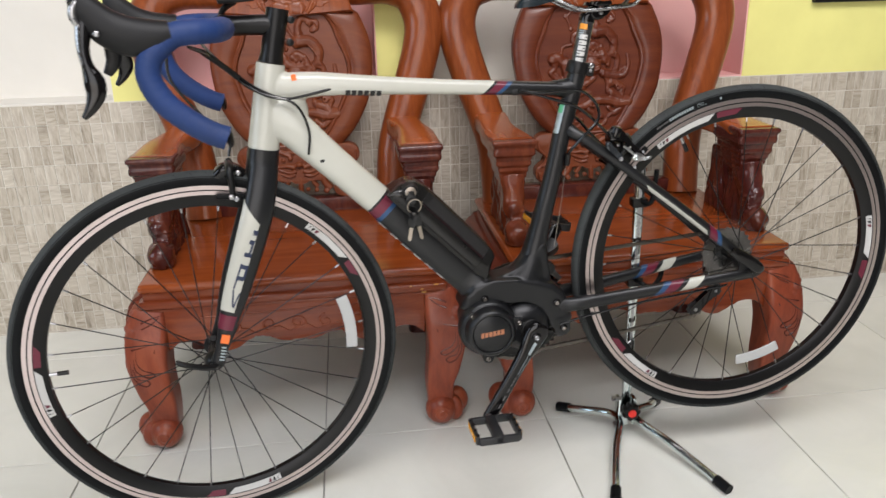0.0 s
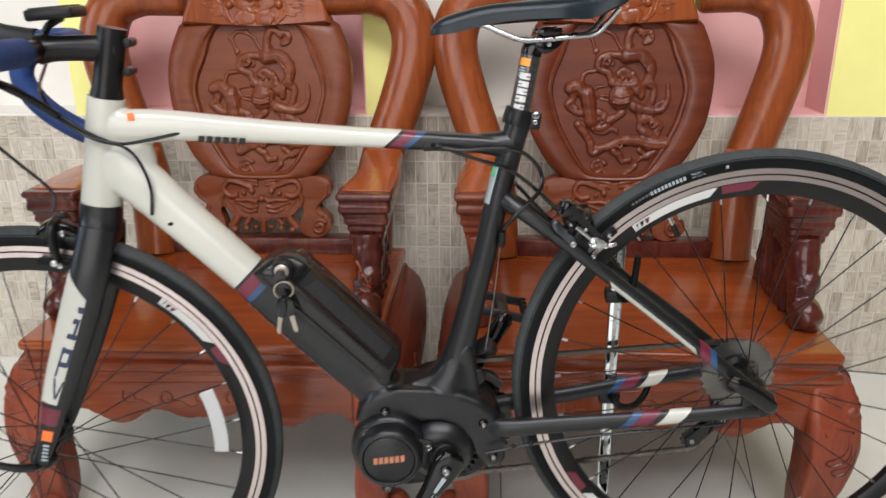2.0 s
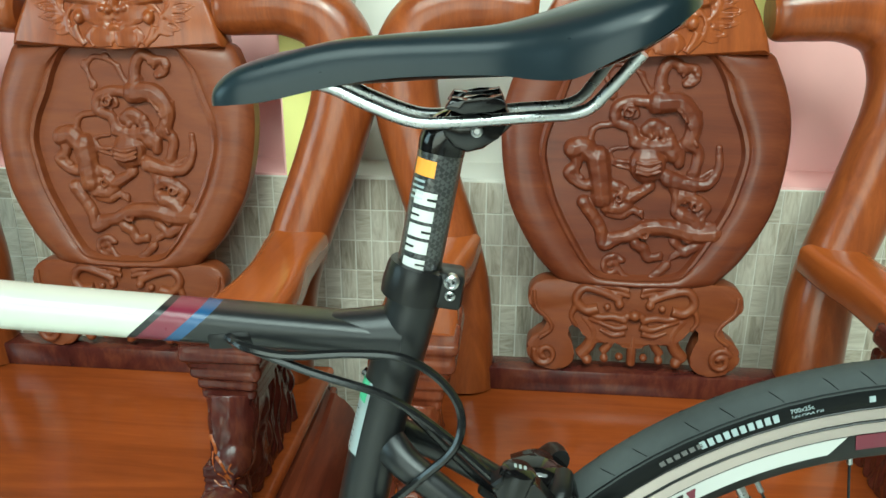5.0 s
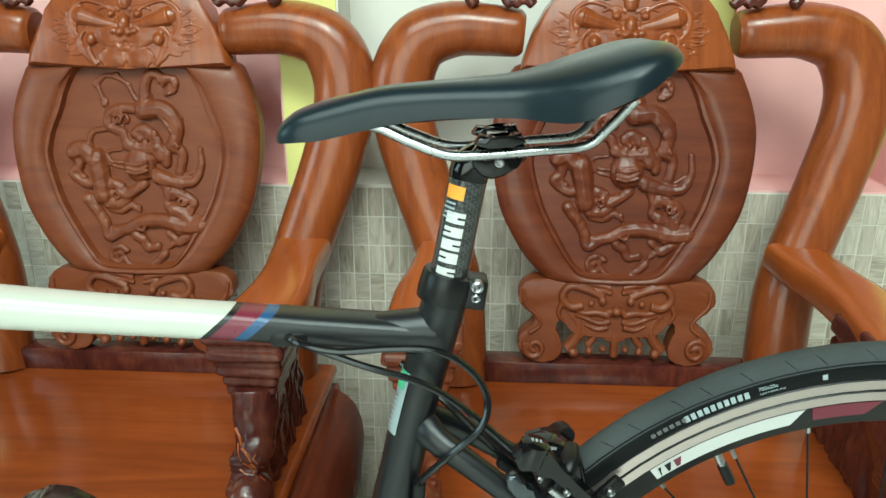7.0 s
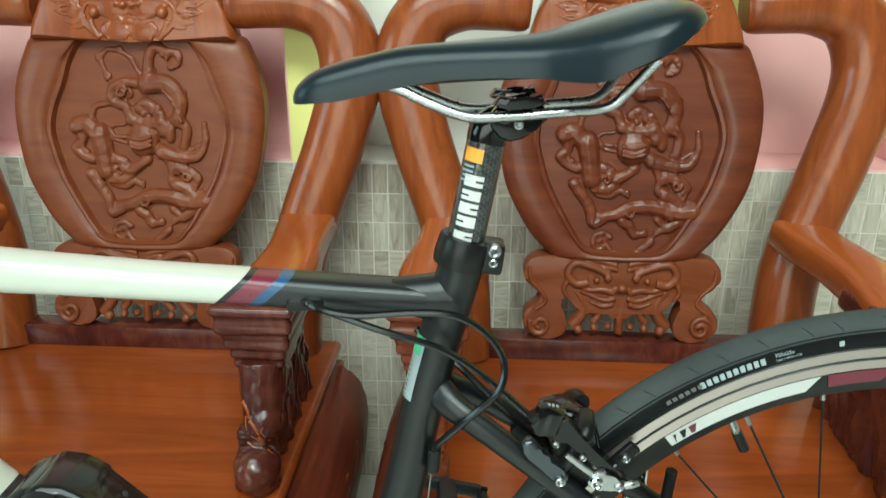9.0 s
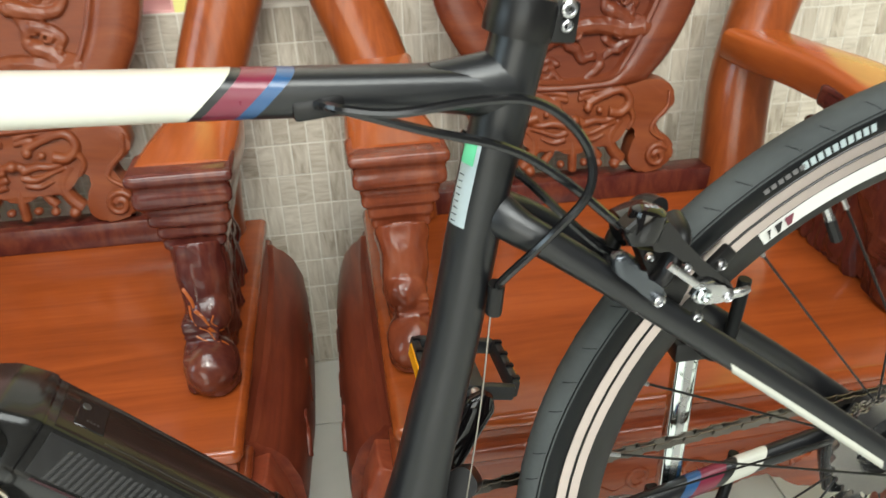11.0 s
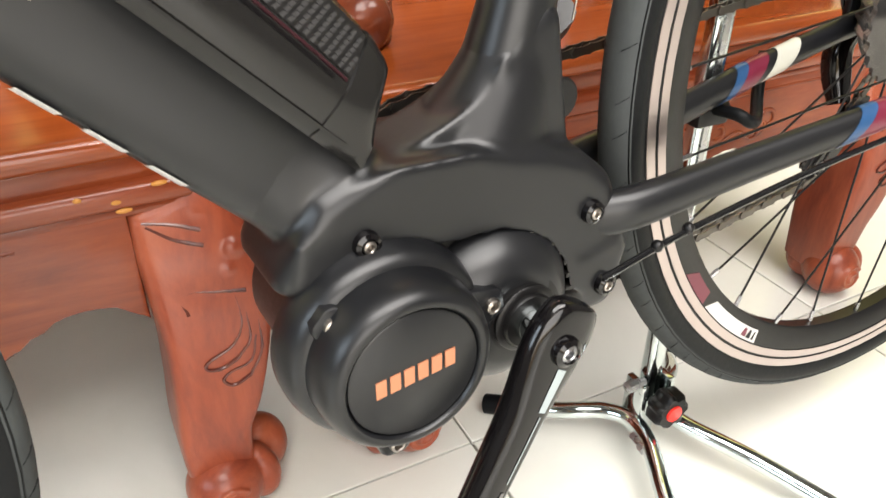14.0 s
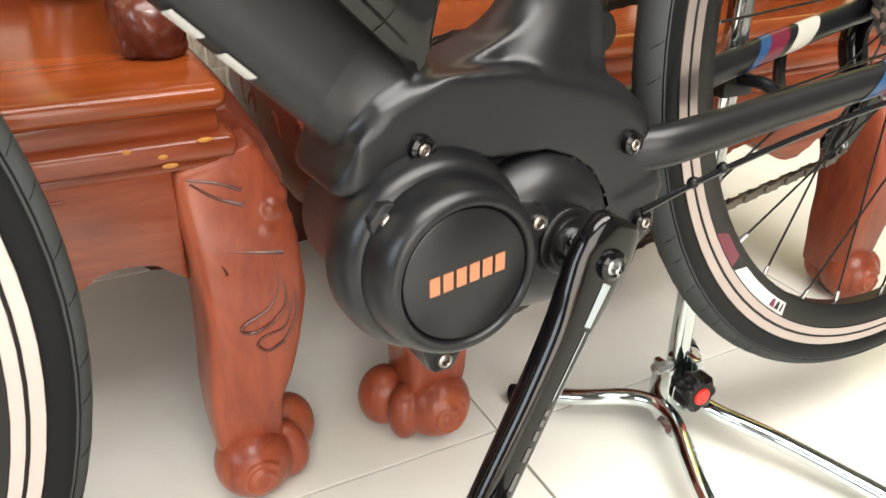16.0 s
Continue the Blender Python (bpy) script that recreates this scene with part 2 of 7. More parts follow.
def wall_tile(name, random_from):
    """Glazed mosaic tile printed with fossil wood: the grain turns, shifts and changes tone from tile to tile."""
    m, t, b = nodes_of(name)
    g = t.nodes.new("ShaderNodeNewGeometry")
    r = t.nodes.new("ShaderNodeObjectInfo").outputs["Random"] if random_from == "object" else g.outputs["Random Per Island"]
    rot = put(t, "ShaderNodeVectorRotate")
    rot.rotation_type = "Y_AXIS"
    pos = put(t, "ShaderNodeVectorMath")
    pos.operation = "ADD"
    t.links.new(g.outputs["Position"], pos.inputs[0])
    far = put(t, "ShaderNodeVectorMath")
    far.operation = "SCALE"
    far.inputs[0].default_value = (31.0, 17.0, 23.0)
    t.links.new(r, far.inputs["Scale"])
    t.links.new(far.outputs[0], pos.inputs[1])
    mul = put(t, "ShaderNodeMath")
    mul.operation = "MULTIPLY"
    mul.inputs[1].default_value = 37.0
    t.links.new(r, mul.inputs[0])
    part_of = put(t, "ShaderNodeMath")
    part_of.operation = "FRACT"
    t.links.new(mul.outputs[0], part_of.inputs[0])
    turn = put(t, "ShaderNodeMath")
    turn.operation = "GREATER_THAN"
    turn.inputs[1].default_value = 0.6
    t.links.new(part_of.outputs[0], turn.inputs[0])
    snap = put(t, "ShaderNodeMath")
    snap.operation = "MULTIPLY_ADD"
    snap.inputs[1].default_value, snap.inputs[2].default_value = 1.5708, 0.03
    t.links.new(turn.outputs[0], snap.inputs[0])
    t.links.new(pos.outputs[0], rot.inputs["Vector"])
    t.links.new(snap.outputs[0], rot.inputs["Angle"])
    mp = t.nodes.new("ShaderNodeMapping")
    mp.inputs["Scale"].default_value = (9, 1, 1.4)
    t.links.new(rot.outputs[0], mp.inputs["Vector"])
    n = noise_of(t, mp.outputs["Vector"], 11.0, 7.0, 0.6, 1.2)
    add = put(t, "ShaderNodeMath")
    add.operation = "MULTIPLY_ADD"
    add.inputs[1].default_value = 0.22
    fr = put(t, "ShaderNodeMath")
    fr.operation = "FRACT"
    m2 = put(t, "ShaderNodeMath")
    m2.operation = "MULTIPLY"
    m2.inputs[1].default_value = 91.0
    t.links.new(r, m2.inputs[0])
    t.links.new(m2.outputs[0], fr.inputs[0])
    t.links.new(fr.outputs[0], add.inputs[0])
    t.links.new(n, add.inputs[2])
    t.links.new(ramp(t, add.outputs[0], [(0.3, (0.215, 0.178, 0.130)), (0.55, (0.44, 0.386, 0.310)), (0.85, (0.62, 0.57, 0.485))]), b.inputs["Base Color"])
    b.inputs["Roughness"].default_value = 0.3
    bump(t, b, n, 0.05, 0.001)
    return m


CLEAR = clear_white()
DISC = clear_disc()
COG = plain("oiled_dark_sprocket_steel", (0.17, 0.16, 0.155), 0.3, 1.0, 0.3, 150, 0.05)
CARBON = carbon()


def weave():
    """Dark twill weave under clear lacquer."""
    m, t, b = nodes_of("carbon_twill_weave")
    c = put(t, "ShaderNodeTexChecker", Scale=420.0)
    mp = t.nodes.new("ShaderNodeMapping")
    mp.inputs["Rotation"].default_value = (0.6, radians(32), 0.5)
    t.links.new(coords(t), mp.inputs["Vector"])
    t.links.new(mp.outputs["Vector"], c.inputs["Vector"])
    t.links.new(ramp(t, c.outputs["Fac"], [(0.3, (0.004, 0.004, 0.0045)), (0.7, (0.040, 0.040, 0.042))]), b.inputs["Base Color"])
    b.inputs["Roughness"].default_value = 0.3
    b.inputs["Coat Weight"].default_value = 0.8
    b.inputs["Coat Roughness"].default_value = 0.05
    return m


WEAVE = weave()
AMBERTAPE = plain("orange_yellow_sticker", (0.78, 0.30, 0.03), 0.45, 0, 0.06, 200, 0.02)
FLOORTILE = floor_tile()
TILE_ONE = wall_tile("fossil_wood_wall_tile", "object")
TILE_MANY = wall_tile("fossil_wood_wall_tiles", "island")

# ---- mesh helpers ----
V = Vector


def part(name, bm, material, parent=None, label="", smooth=38):
    bmesh.ops.remove_doubles(bm, verts=bm.verts, dist=1e-6)
    bmesh.ops.recalc_face_normals(bm, faces=bm.faces)
    me = bpy.data.meshes.new(name)
    bm.to_mesh(me)
    bm.free()
    me.materials.append(material)
    me.shade_smooth()
    me.set_sharp_from_angle(angle=radians(smooth))
    ob = new(name, me)
    if parent is not None:
        ob.parent = parent
    if label:
        ob["label"] = label
    return ob


def carved(name, bm, material, parent=None, label="", voxel=0.004, soften=4):
    """A part cut from one piece: what bm holds is fused into a single skin and worn smooth."""
    ob = part(name, bm, material, parent, label)
    re = ob.modifiers.new("fuse", "REMESH")
    re.mode, re.voxel_size = "VOXEL", voxel
    sm = ob.modifiers.new("wear", "SMOOTH")
    sm.factor, sm.iterations = 0.5, soften
    me = bpy.data.meshes.new_from_object(ob.evaluated_get(bpy.context.evaluated_depsgraph_get()))
    old = ob.data
    ob.modifiers.clear()
    ob.data = me
    bpy.data.meshes.remove(old)
    me.name = name
    me.shade_smooth()
    return ob


def same_mesh(ob, name, m, parent):
    """Another object on the same mesh."""
    o = new(name, ob.data)
    o.parent = parent
    o.matrix_basis = m
    return o


def moved(bm, m):
    bmesh.ops.transform(bm, matrix=m, verts=bm.verts)
    return bm


def box(x0, x1, y0, y1, z0, z1, bevel=0.0, segs=2, bm=None):
    own = bmesh.new()
    bmesh.ops.create_cube(own, size=1)
    moved(own, Matrix.Translation(((x0 + x1) / 2, (y0 + y1) / 2, (z0 + z1) / 2)) @ Matrix.Diagonal((x1 - x0, y1 - y0, z1 - z0, 1)))
    if bevel:
        bmesh.ops.bevel(own, geom=own.edges[:], offset=bevel, segments=segs, affect="EDGES", profile=0.5)
    return join(bm, own) if bm else own


def join(a, b):
    """Adds bmesh b to bmesh a."""
    me = bpy.data.meshes.new("tmp")
    b.to_mesh(me)
    b.free()
    a.from_mesh(me)
    bpy.data.meshes.remove(me)
    return a


def curve_points(pts, n=6):
    """Points of a smooth curve through pts (of any length of tuple)."""
    p = [np.array(q, float) for q in pts]
    p = [2 * p[0] - p[1]] + p + [2 * p[-1] - p[-2]]
    out = []
    for i in range(1, len(p) - 2):
        for k in range(n):
            s = k / n
            a, b, c, d = p[i - 1], p[i], p[i + 1], p[i + 2]
            out.append(0.5 * (2 * b + (c - a) * s + (2 * a - 5 * b + 4 * c - d) * s * s + (3 * b - a - 3 * c + d) * s**3))
    out.append(p[-2])
    return out


def rings(bm, loops, closed=True, caps=True, wrap=False):
    """Faces between successive loops of points."""
    vs = [[bm.verts.new(p) for p in lp] for lp in loops]
    n = len(vs[0])
    pairs = list(zip(vs, vs[1:])) + ([(vs[-1], vs[0])] if wrap else [])
    for a, b in pairs:
        for i in range(n if closed else n - 1):
            j = (i + 1) % n
            bm.faces.new((a[i], a[j], b[j], b[i]))
    if caps and closed and not wrap:
        bm.faces.new(vs[0])
        bm.faces.new(vs[-1][::-1])
    return bm


def sweep(rows, side=(0, 1, 0), seg=20, power=2.0, shear=None, arc=None, lift=0.0, smooth=5, caps=True, bm=None):
    """A tube through rows of x, y, z, half width along side, half height across it. power over 2 squares the section; shear leans
    the end rings; arc keeps part of the way round (degrees); lift swells it."""
    bm = bm or bmesh.new()
    pts = curve_points(rows, smooth) if len(rows) > 2 and smooth > 1 else [np.array(r, float) for r in rows]
    side = V(side).normalized()
    loops = []
    for i, p in enumerate(pts):
        c = V(p[:3])
        t = (V(pts[min(i + 1, len(pts) - 1)][:3]) - V(pts[max(i - 1, 0)][:3])).normalized()
        s = (side - t * side.dot(t)).normalized()
        b = s.cross(t).normalized()
        a0, a1 = (0, 360) if arc is None else arc
        cnt = seg if arc is None else max(3, int(seg * (a1 - a0) / 360) + 1)
        lp = []
        for k in range(cnt):
            th = radians(a0 + (a1 - a0) * k / (cnt if arc is None else cnt - 1))
            cx, sx = math.cos(th), math.sin(th)
            cx = math.copysign(abs(cx) ** (2 / power), cx)
            sx = math.copysign(abs(sx) ** (2 / power), sx)
            q = c + s * (p[3] + lift) * cx + b * (p[4] + lift) * sx
            if shear:
                q = q + t * shear * (p[4] + lift) * sx
            lp.append(q)
        loops.append(lp)
    return rings(bm, loops, closed=arc is None, caps=caps and arc is None)


def between(rows, a, b, n=8):
    """Rows of a tube, cut from its smooth line between x = a and x = b."""
    fine = np.array(curve_points(rows, 12))
    return [tuple(np.interp(x, fine[:, 0], fine[:, k]) if k else x for k in range(5)) for x in np.linspace(a, b, n)]


def wire(pts, r, seg=8, n=6, bm=None, taper=None):
    """A round wire through pts, its section carried along without twist."""
    bm = bm or bmesh.new()
    ps = [V(p) for p in (curve_points(pts, n) if len(pts) > 2 else pts)]
    loops, s = [], None
    for i, p in enumerate(ps):
        t = (ps[min(i + 1, len(ps) - 1)] - ps[max(i - 1, 0)]).normalized()
        if s is None:
            s = t.orthogonal().normalized()
        s = (s - t * s.dot(t)).normalized()
        b = t.cross(s)
        rr = r if taper is None else r * (taper[0] + (taper[1] - taper[0]) * i / (len(ps) - 1))
        loops.append([p + (s * math.cos(k * math.tau / seg) + b * math.sin(k * math.tau / seg)) * rr for k in range(seg)])
    return rings(bm, loops)


def lathe(profile, seg=48, axis="y", closed=False, bm=None):
    """Turns a profile of (radius, along the axis)."""
    bm = bm or bmesh.new()
    loops = []
    for r, a in profile:
        r = max(r, 1e-5)
        lp = []
        for k in range(seg):
            c, s = r * math.cos(k * math.tau / seg), r * math.sin(k * math.tau / seg)
            lp.append({"y": (c, a, s), "z": (c, s, a), "x": (a, c, s)}[axis])
        loops.append(lp)
    return rings(bm, loops, caps=not closed, wrap=closed)


def slab(outline, y0, y1, bevel=0.0, segs=2, bm=None):
    """A plate from an outline in x and z, between y0 and y1."""
    own = bmesh.new()
    loops = [[(x, y, z) for x, z in outline] for y in (y0, y1)]
    rings(own, loops)
    if bevel:
        flat = [e for e in own.edges if abs(e.verts[0].co.y - e.verts[1].co.y) < 1e-7]
        bmesh.ops.bevel(own, geom=flat, offset=bevel, segments=segs, affect="EDGES", profile=0.5)
    return join(bm, own) if bm else own


def ball(x, y, z, rx, ry, rz, u=14, v=10, bm=None, turn=None):
    own = bmesh.new()
    bmesh.ops.create_uvsphere(own, u_segments=u, v_segments=v, radius=1)
    moved(own, Matrix.Translation((x, y, z)) @ (turn or Matrix()) @ Matrix.Diagonal((rx, ry, rz, 1)))
    return join(bm, own) if bm else own


def roughen(bm, amount, scale):
    """Uneven carving by hand."""
    bm.normal_update()
    for v in bm.verts:
        v.co += v.normal * amount * noise.noise(v.co * scale)
    return bm


def thing(name, label, category, m=None, group="", kind=""):
    ob = new(name)
    ob.empty_display_size = 0.05
    if m is not None:
        ob.matrix_basis = m
    return tagged(ob, label, category, group, kind)

# ---- room ----
WALL_Y, NICHE, DADO = 2.345, 0.12, 0.662
X0, X1, Y0, TOP = -2.6, 3.0, -2.5, 3.0
STEP = 0.503


def structure(name, bm, material, label, category):
    return tagged(part(name, bm, material), label, category, kind="structure")


floor = structure("floor", box(X0 - 0.2, X1 + 0.2, Y0 - 1.5, WALL_Y + 0.3, -0.12, -0.006), FLOORGROUT, "polished cream floor tiles with thin dark joints", "floor")
# unseen ceiling and walls, coloured dark so that little light bounces back
bm = box(X0 - 0.2, X1 + 0.2, Y0 - 0.2, -1.05, TOP, TOP + 0.12)
box(X0 - 0.2, X1 + 0.2, 0.95, WALL_Y + 0.3, TOP, TOP + 0.12, bm=bm)
box(X0 - 0.2, -1.15, -1.05, 0.95, TOP, TOP + 0.12, bm=bm)
box(1.95, X1 + 0.2, -1.05, 0.95, TOP, TOP + 0.12, bm=bm)
structure("ceiling", bm, ROOMGREY, "unseen ceiling, grey set dark to hold back bounce light, with a roof light", "ceiling")
bm = box(X0 - 0.2, X0, Y0, -0.45, 0, TOP)
box(X0 - 0.2, X0, 1.25, WALL_Y + 0.3, 0, TOP, bm=bm)
box(X0 - 0.2, X0, -0.45, 1.25, 0, 0.9, bm=bm)
box(X0 - 0.2, X0, -0.45, 1.25, 2.3, TOP, bm=bm)
structure("wall_west", bm, ROOMGREY, "unseen side wall, grey set dark to hold back bounce light, with a window opening", "wall")
structure("wall_east", box(X1, X1 + 0.2, Y0, WALL_Y + 0.3, 0, TOP), ROOMGREY, "unseen side wall, grey set dark to hold back bounce light", "wall")
bm = box(X0, -1.92, Y0 - 0.2, Y0, 0, TOP)
box(1.02, X1, Y0 - 0.2, Y0, 0, TOP, bm=bm)
box(-1.92, 1.02, Y0 - 0.2, Y0, 2.82, TOP, bm=bm)
structure("wall_south", bm, ROOMGREY, "unseen wall, grey set dark to hold back bounce light, with a wide open doorway to the daylight", "wall")

# tiled dado below, painted niches and piers above
wall = structure("wall_north", box(X0, X1, WALL_Y + 0.0012, WALL_Y + 0.26, 0, DADO), GROUT, "wall with small grey-brown fossil-wood mosaic tiles up to a ledge", "wall")
PIERS = ((-0.552, -0.46), (0.155, 0.253), (0.80, 0.90), (1.218, X1), (X0, -1.26))
for i, (a, b) in enumerate(PIERS):
    structure("wall_pier_%d" % (i + 1), box(a, b, WALL_Y + 0.002, WALL_Y + 0.26, DADO, TOP), WALLYELLOW, "yellow painted wall pier above the tiled dado", "wall")
NICHES = ((-1.26, -0.552, WALLWHITE, "white"), (-0.46, 0.155, WALLPINK, "pink"), (0.253, 0.80, WALLWHITE, "white"), (0.90, 1.218, WALLPINK, "pink"))
for i, (a, b, mat, word) in enumerate(NICHES):
    bm = box(a, b, WALL_Y + NICHE, WALL_Y + 0.26, DADO, TOP)
    box(a, a + 0.004, WALL_Y + 0.005, WALL_Y + NICHE, DADO, TOP, bm=bm)
    box(b - 0.004, b, WALL_Y + 0.005, WALL_Y + NICHE, DADO, TOP, bm=bm)
    box(a + 0.004, b - 0.004, WALL_Y + 0.003, WALL_Y + NICHE, DADO - 0.004, DADO + 0.004, bm=bm)
    structure("wall_niche_%d" % (i + 1), bm, mat, word + " painted wall niche above the tiled dado", "wall")

# ---- carved armchairs ----
SEAT_TOP = 0.375


def back_y(z):
    return 0.48 + 0.2 * (z - 0.4)


def on_back(bm):
    """Leans what was built upright at y = 0 onto the slope of the chair's back."""
    for v in bm.verts:
        v.co.y += back_y(v.co.z)
    return bm


def resample(outline, n):
    p = [V((x, z, 0)) for x, z in outline]
    p.append(p[0])
    d = [0.0]
    for a, b in zip(p, p[1:]):
        d.append(d[-1] + (b - a).length)
    out = []
    for k in range(n):
        s = d[-1] * k / n
        i = max(j for j in range(len(d)) if d[j] <= s + 1e-12 and j < len(p) - 1)
        f = (s - d[i]) / max(1e-9, d[i + 1] - d[i])
        q = p[i].lerp(p[i + 1], f)
        out.append((q.x, q.y))
    return out


def by_angle(outline, n, cz=0.72):
    """Points of an outline at even angles round the panel's middle."""
    p = np.array(resample(outline, 900))
    r, th = np.hypot(p[:, 0], p[:, 1] - cz), np.arctan2(p[:, 1] - cz, p[:, 0])
    at = np.linspace(-math.pi, math.pi, n, endpoint=False) + 0.002
    rr = np.interp(at, th, r, period=math.tau)
    return [(float(q * math.cos(t)), float(cz + q * math.sin(t))) for q, t in zip(rr, at)]


def both(half):
    """A closed outline from its right half, which runs from the top to the foot."""
    return [tuple(p) for p in half] + [(-x, z) for x, z in half[::-1] if x > 1e-6]


def relief(strokes, knobs, depth=0.0, bm=None):
    """Raised scrollwork: strokes of (points, radius) and knobs of x, z, radius in the plane y = 0."""
    bm = bm or bmesh.new()
    for pts, r in strokes:
        wire([(x, depth, z) for x, z in pts], r * 1.25, 8, 5, bm, (1.0, 0.55))
        x, z = pts[0]
        ball(x, depth, z, r * 1.35, r * 1.2, r * 1.35, 8, 6, bm)
    for x, z, r in knobs:
        ball(x, depth, z, r, r * 0.9, r, 10, 7, bm)
    return bm


def spiral(cx, cz, r, turns, start, hand=1, n=14):
    return [(cx + r * (1 - 0.8 * k / n) * math.cos(start + hand * turns * math.tau * k / n), cz + r * (1 - 0.8 * k / n) * math.sin(start + hand * turns * math.tau * k / n)) for k in range(n + 1)]


def front_leg(parent, s):
    """Cabriole leg sawn from a plank: flat front, bulging knee, slim ankle, cut leaf lines and a foot of three lobes."""
    rows = [(s * 0.306, 0.0445, 0.316, 0.0345, 0.044), (s * 0.309, 0.0435, 0.303, 0.0370, 0.046), (s * 0.3145, 0.037, 0.273, 0.0415, 0.047), (s * 0.3195, 0.026, 0.232, 0.0435, 0.0480),
            (s * 0.3195, 0.017, 0.19, 0.0415, 0.046), (s * 0.3125, 0.012, 0.143, 0.0370, 0.0415), (s * 0.3040, 0.011, 0.105, 0.0315, 0.038), (s * 0.3030, 0.012, 0.070, 0.0300, 0.034), (s * 0.305, 0.016, 0.035, 0.028, 0.030)]
    bm = sweep(rows, (1, 0, 0), 44, 7.0, smooth=8)
    table = np.array(rows)[::-1]

    def face(x, z):
        cx, cy, hx, hy = (float(np.interp(z, table[:, 2], table[:, k])) for k in (0, 1, 3, 4))
        return cy - hy * (1 - min(0.97, abs(x - cx) / hx) ** 7.0) ** (1 / 7.0)

    # snout, nostrils and brow
    for x, z, r in ((0.343, 0.272, 0.012), (0.350, 0.281, 0.010), (0.352, 0.262, 0.009), (0.337, 0.257, 0.010), (0.346, 0.292, 0.009)):
        ball(s * x, face(s * x, z) + 0.005, z, r, r * 0.9, r, 12, 8, bm)
    for pts, r in (([(0.318, 0.306), (0.334, 0.300), (0.348, 0.291)], 0.006), ([(0.312, 0.297), (0.326, 0.290), (0.338, 0.284)], 0.005), ([(0.346, 0.245), (0.352, 0.215), (0.349, 0.185), (0.340, 0.165)], 0.0062), ([(0.336, 0.244), (0.341, 0.215), (0.333, 0.190), (0.318, 0.180)], 0.0062), ([(0.354, 0.230), (0.359, 0.205), (0.354, 0.175)], 0.006)):
        wire([(s * x, face(s * x, z) + r * 0.55, z) for x, z in pts], r, 10, 6, bm, (0.9, 0.5))
    # leaf tips down the outer edge
    for z, r in ((0.282, 0.010), (0.262, 0.012), (0.240, 0.013), (0.216, 0.013), (0.193, 0.012), (0.171, 0.011), (0.151, 0.010)):
        cx, hx, cy = (float(np.interp(z, table[:, 2], table[:, k])) for k in (0, 3, 1))
        ball(cx + s * (hx - 0.007), cy - 0.012, z, r, r * 2.0, r * 1.05, 12, 9, bm)
    leg = carved("leg", bm, WOOD_LEG, parent, "matt cabriole front leg with cut leaf carving and a claw foot", 0.0018, 2)
    # cut lines: thin dark strands on the face stand in for shade in the grooves
    for pts, r in (([(0.283, 0.306), (0.303, 0.301), (0.322, 0.293)], 0.0017), ([(0.285, 0.303), (0.302, 0.290), (0.322, 0.281)], 0.0017), ([(0.306, 0.272), (0.318, 0.274), (0.330, 0.273)], 0.0011), ([(0.293, 0.243), (0.305, 0.248), (0.325, 0.244), (0.346, 0.240)], 0.0018), ([(0.294, 0.243), (0.299, 0.236), (0.300, 0.231)], 0.0013),
                   ([(0.337, 0.238), (0.338, 0.214), (0.328, 0.197), (0.308, 0.188), (0.305, 0.181), (0.316, 0.178), (0.330, 0.184)], 0.0015), ([(0.343, 0.222), (0.342, 0.198), (0.330, 0.184)], 0.0013), ([(0.347, 0.200), (0.340, 0.178), (0.322, 0.172), (0.316, 0.165), (0.324, 0.158), (0.338, 0.164)], 0.0015), ([(0.351, 0.214), (0.350, 0.186), (0.338, 0.164)], 0.0012)):
        part("cut_line", wire([(s * x, face(s * x, z) - 0.0007, z) for x, z in pts], r * 1.2, 6, 6, None, (0.5, 1.0)), WOOD_DARK, leg)
    foot = ball(s * 0.3030, -0.012, 0.0355, 0.0350, 0.0340, 0.0355, 24, 16)
    ball(s * 0.3325, -0.006, 0.0310, 0.0180, 0.0250, 0.0310, 18, 12, foot, Matrix.Rotation(s * 0.75, 4, "Z"))
    ball(s * 0.3430, 0.024, 0.0330, 0.0280, 0.0260, 0.0330, 20, 14, foot)
    ball(s * 0.312, 0.026, 0.030, 0.032, 0.030, 0.030, 16, 10, foot)
    wire([(px, -0.0462 + 11.0 * (px - s * 0.303) ** 2 + 11.0 * (pz - 0.036) ** 2, pz) for px, pz in spiral(s * 0.303, 0.036, 0.018, 1.7, 0.5, s)], 0.0020, 7, 3, foot)
    carved("claw_foot", foot, WOOD_LEG, leg, "", 0.0018, 1)
    return leg


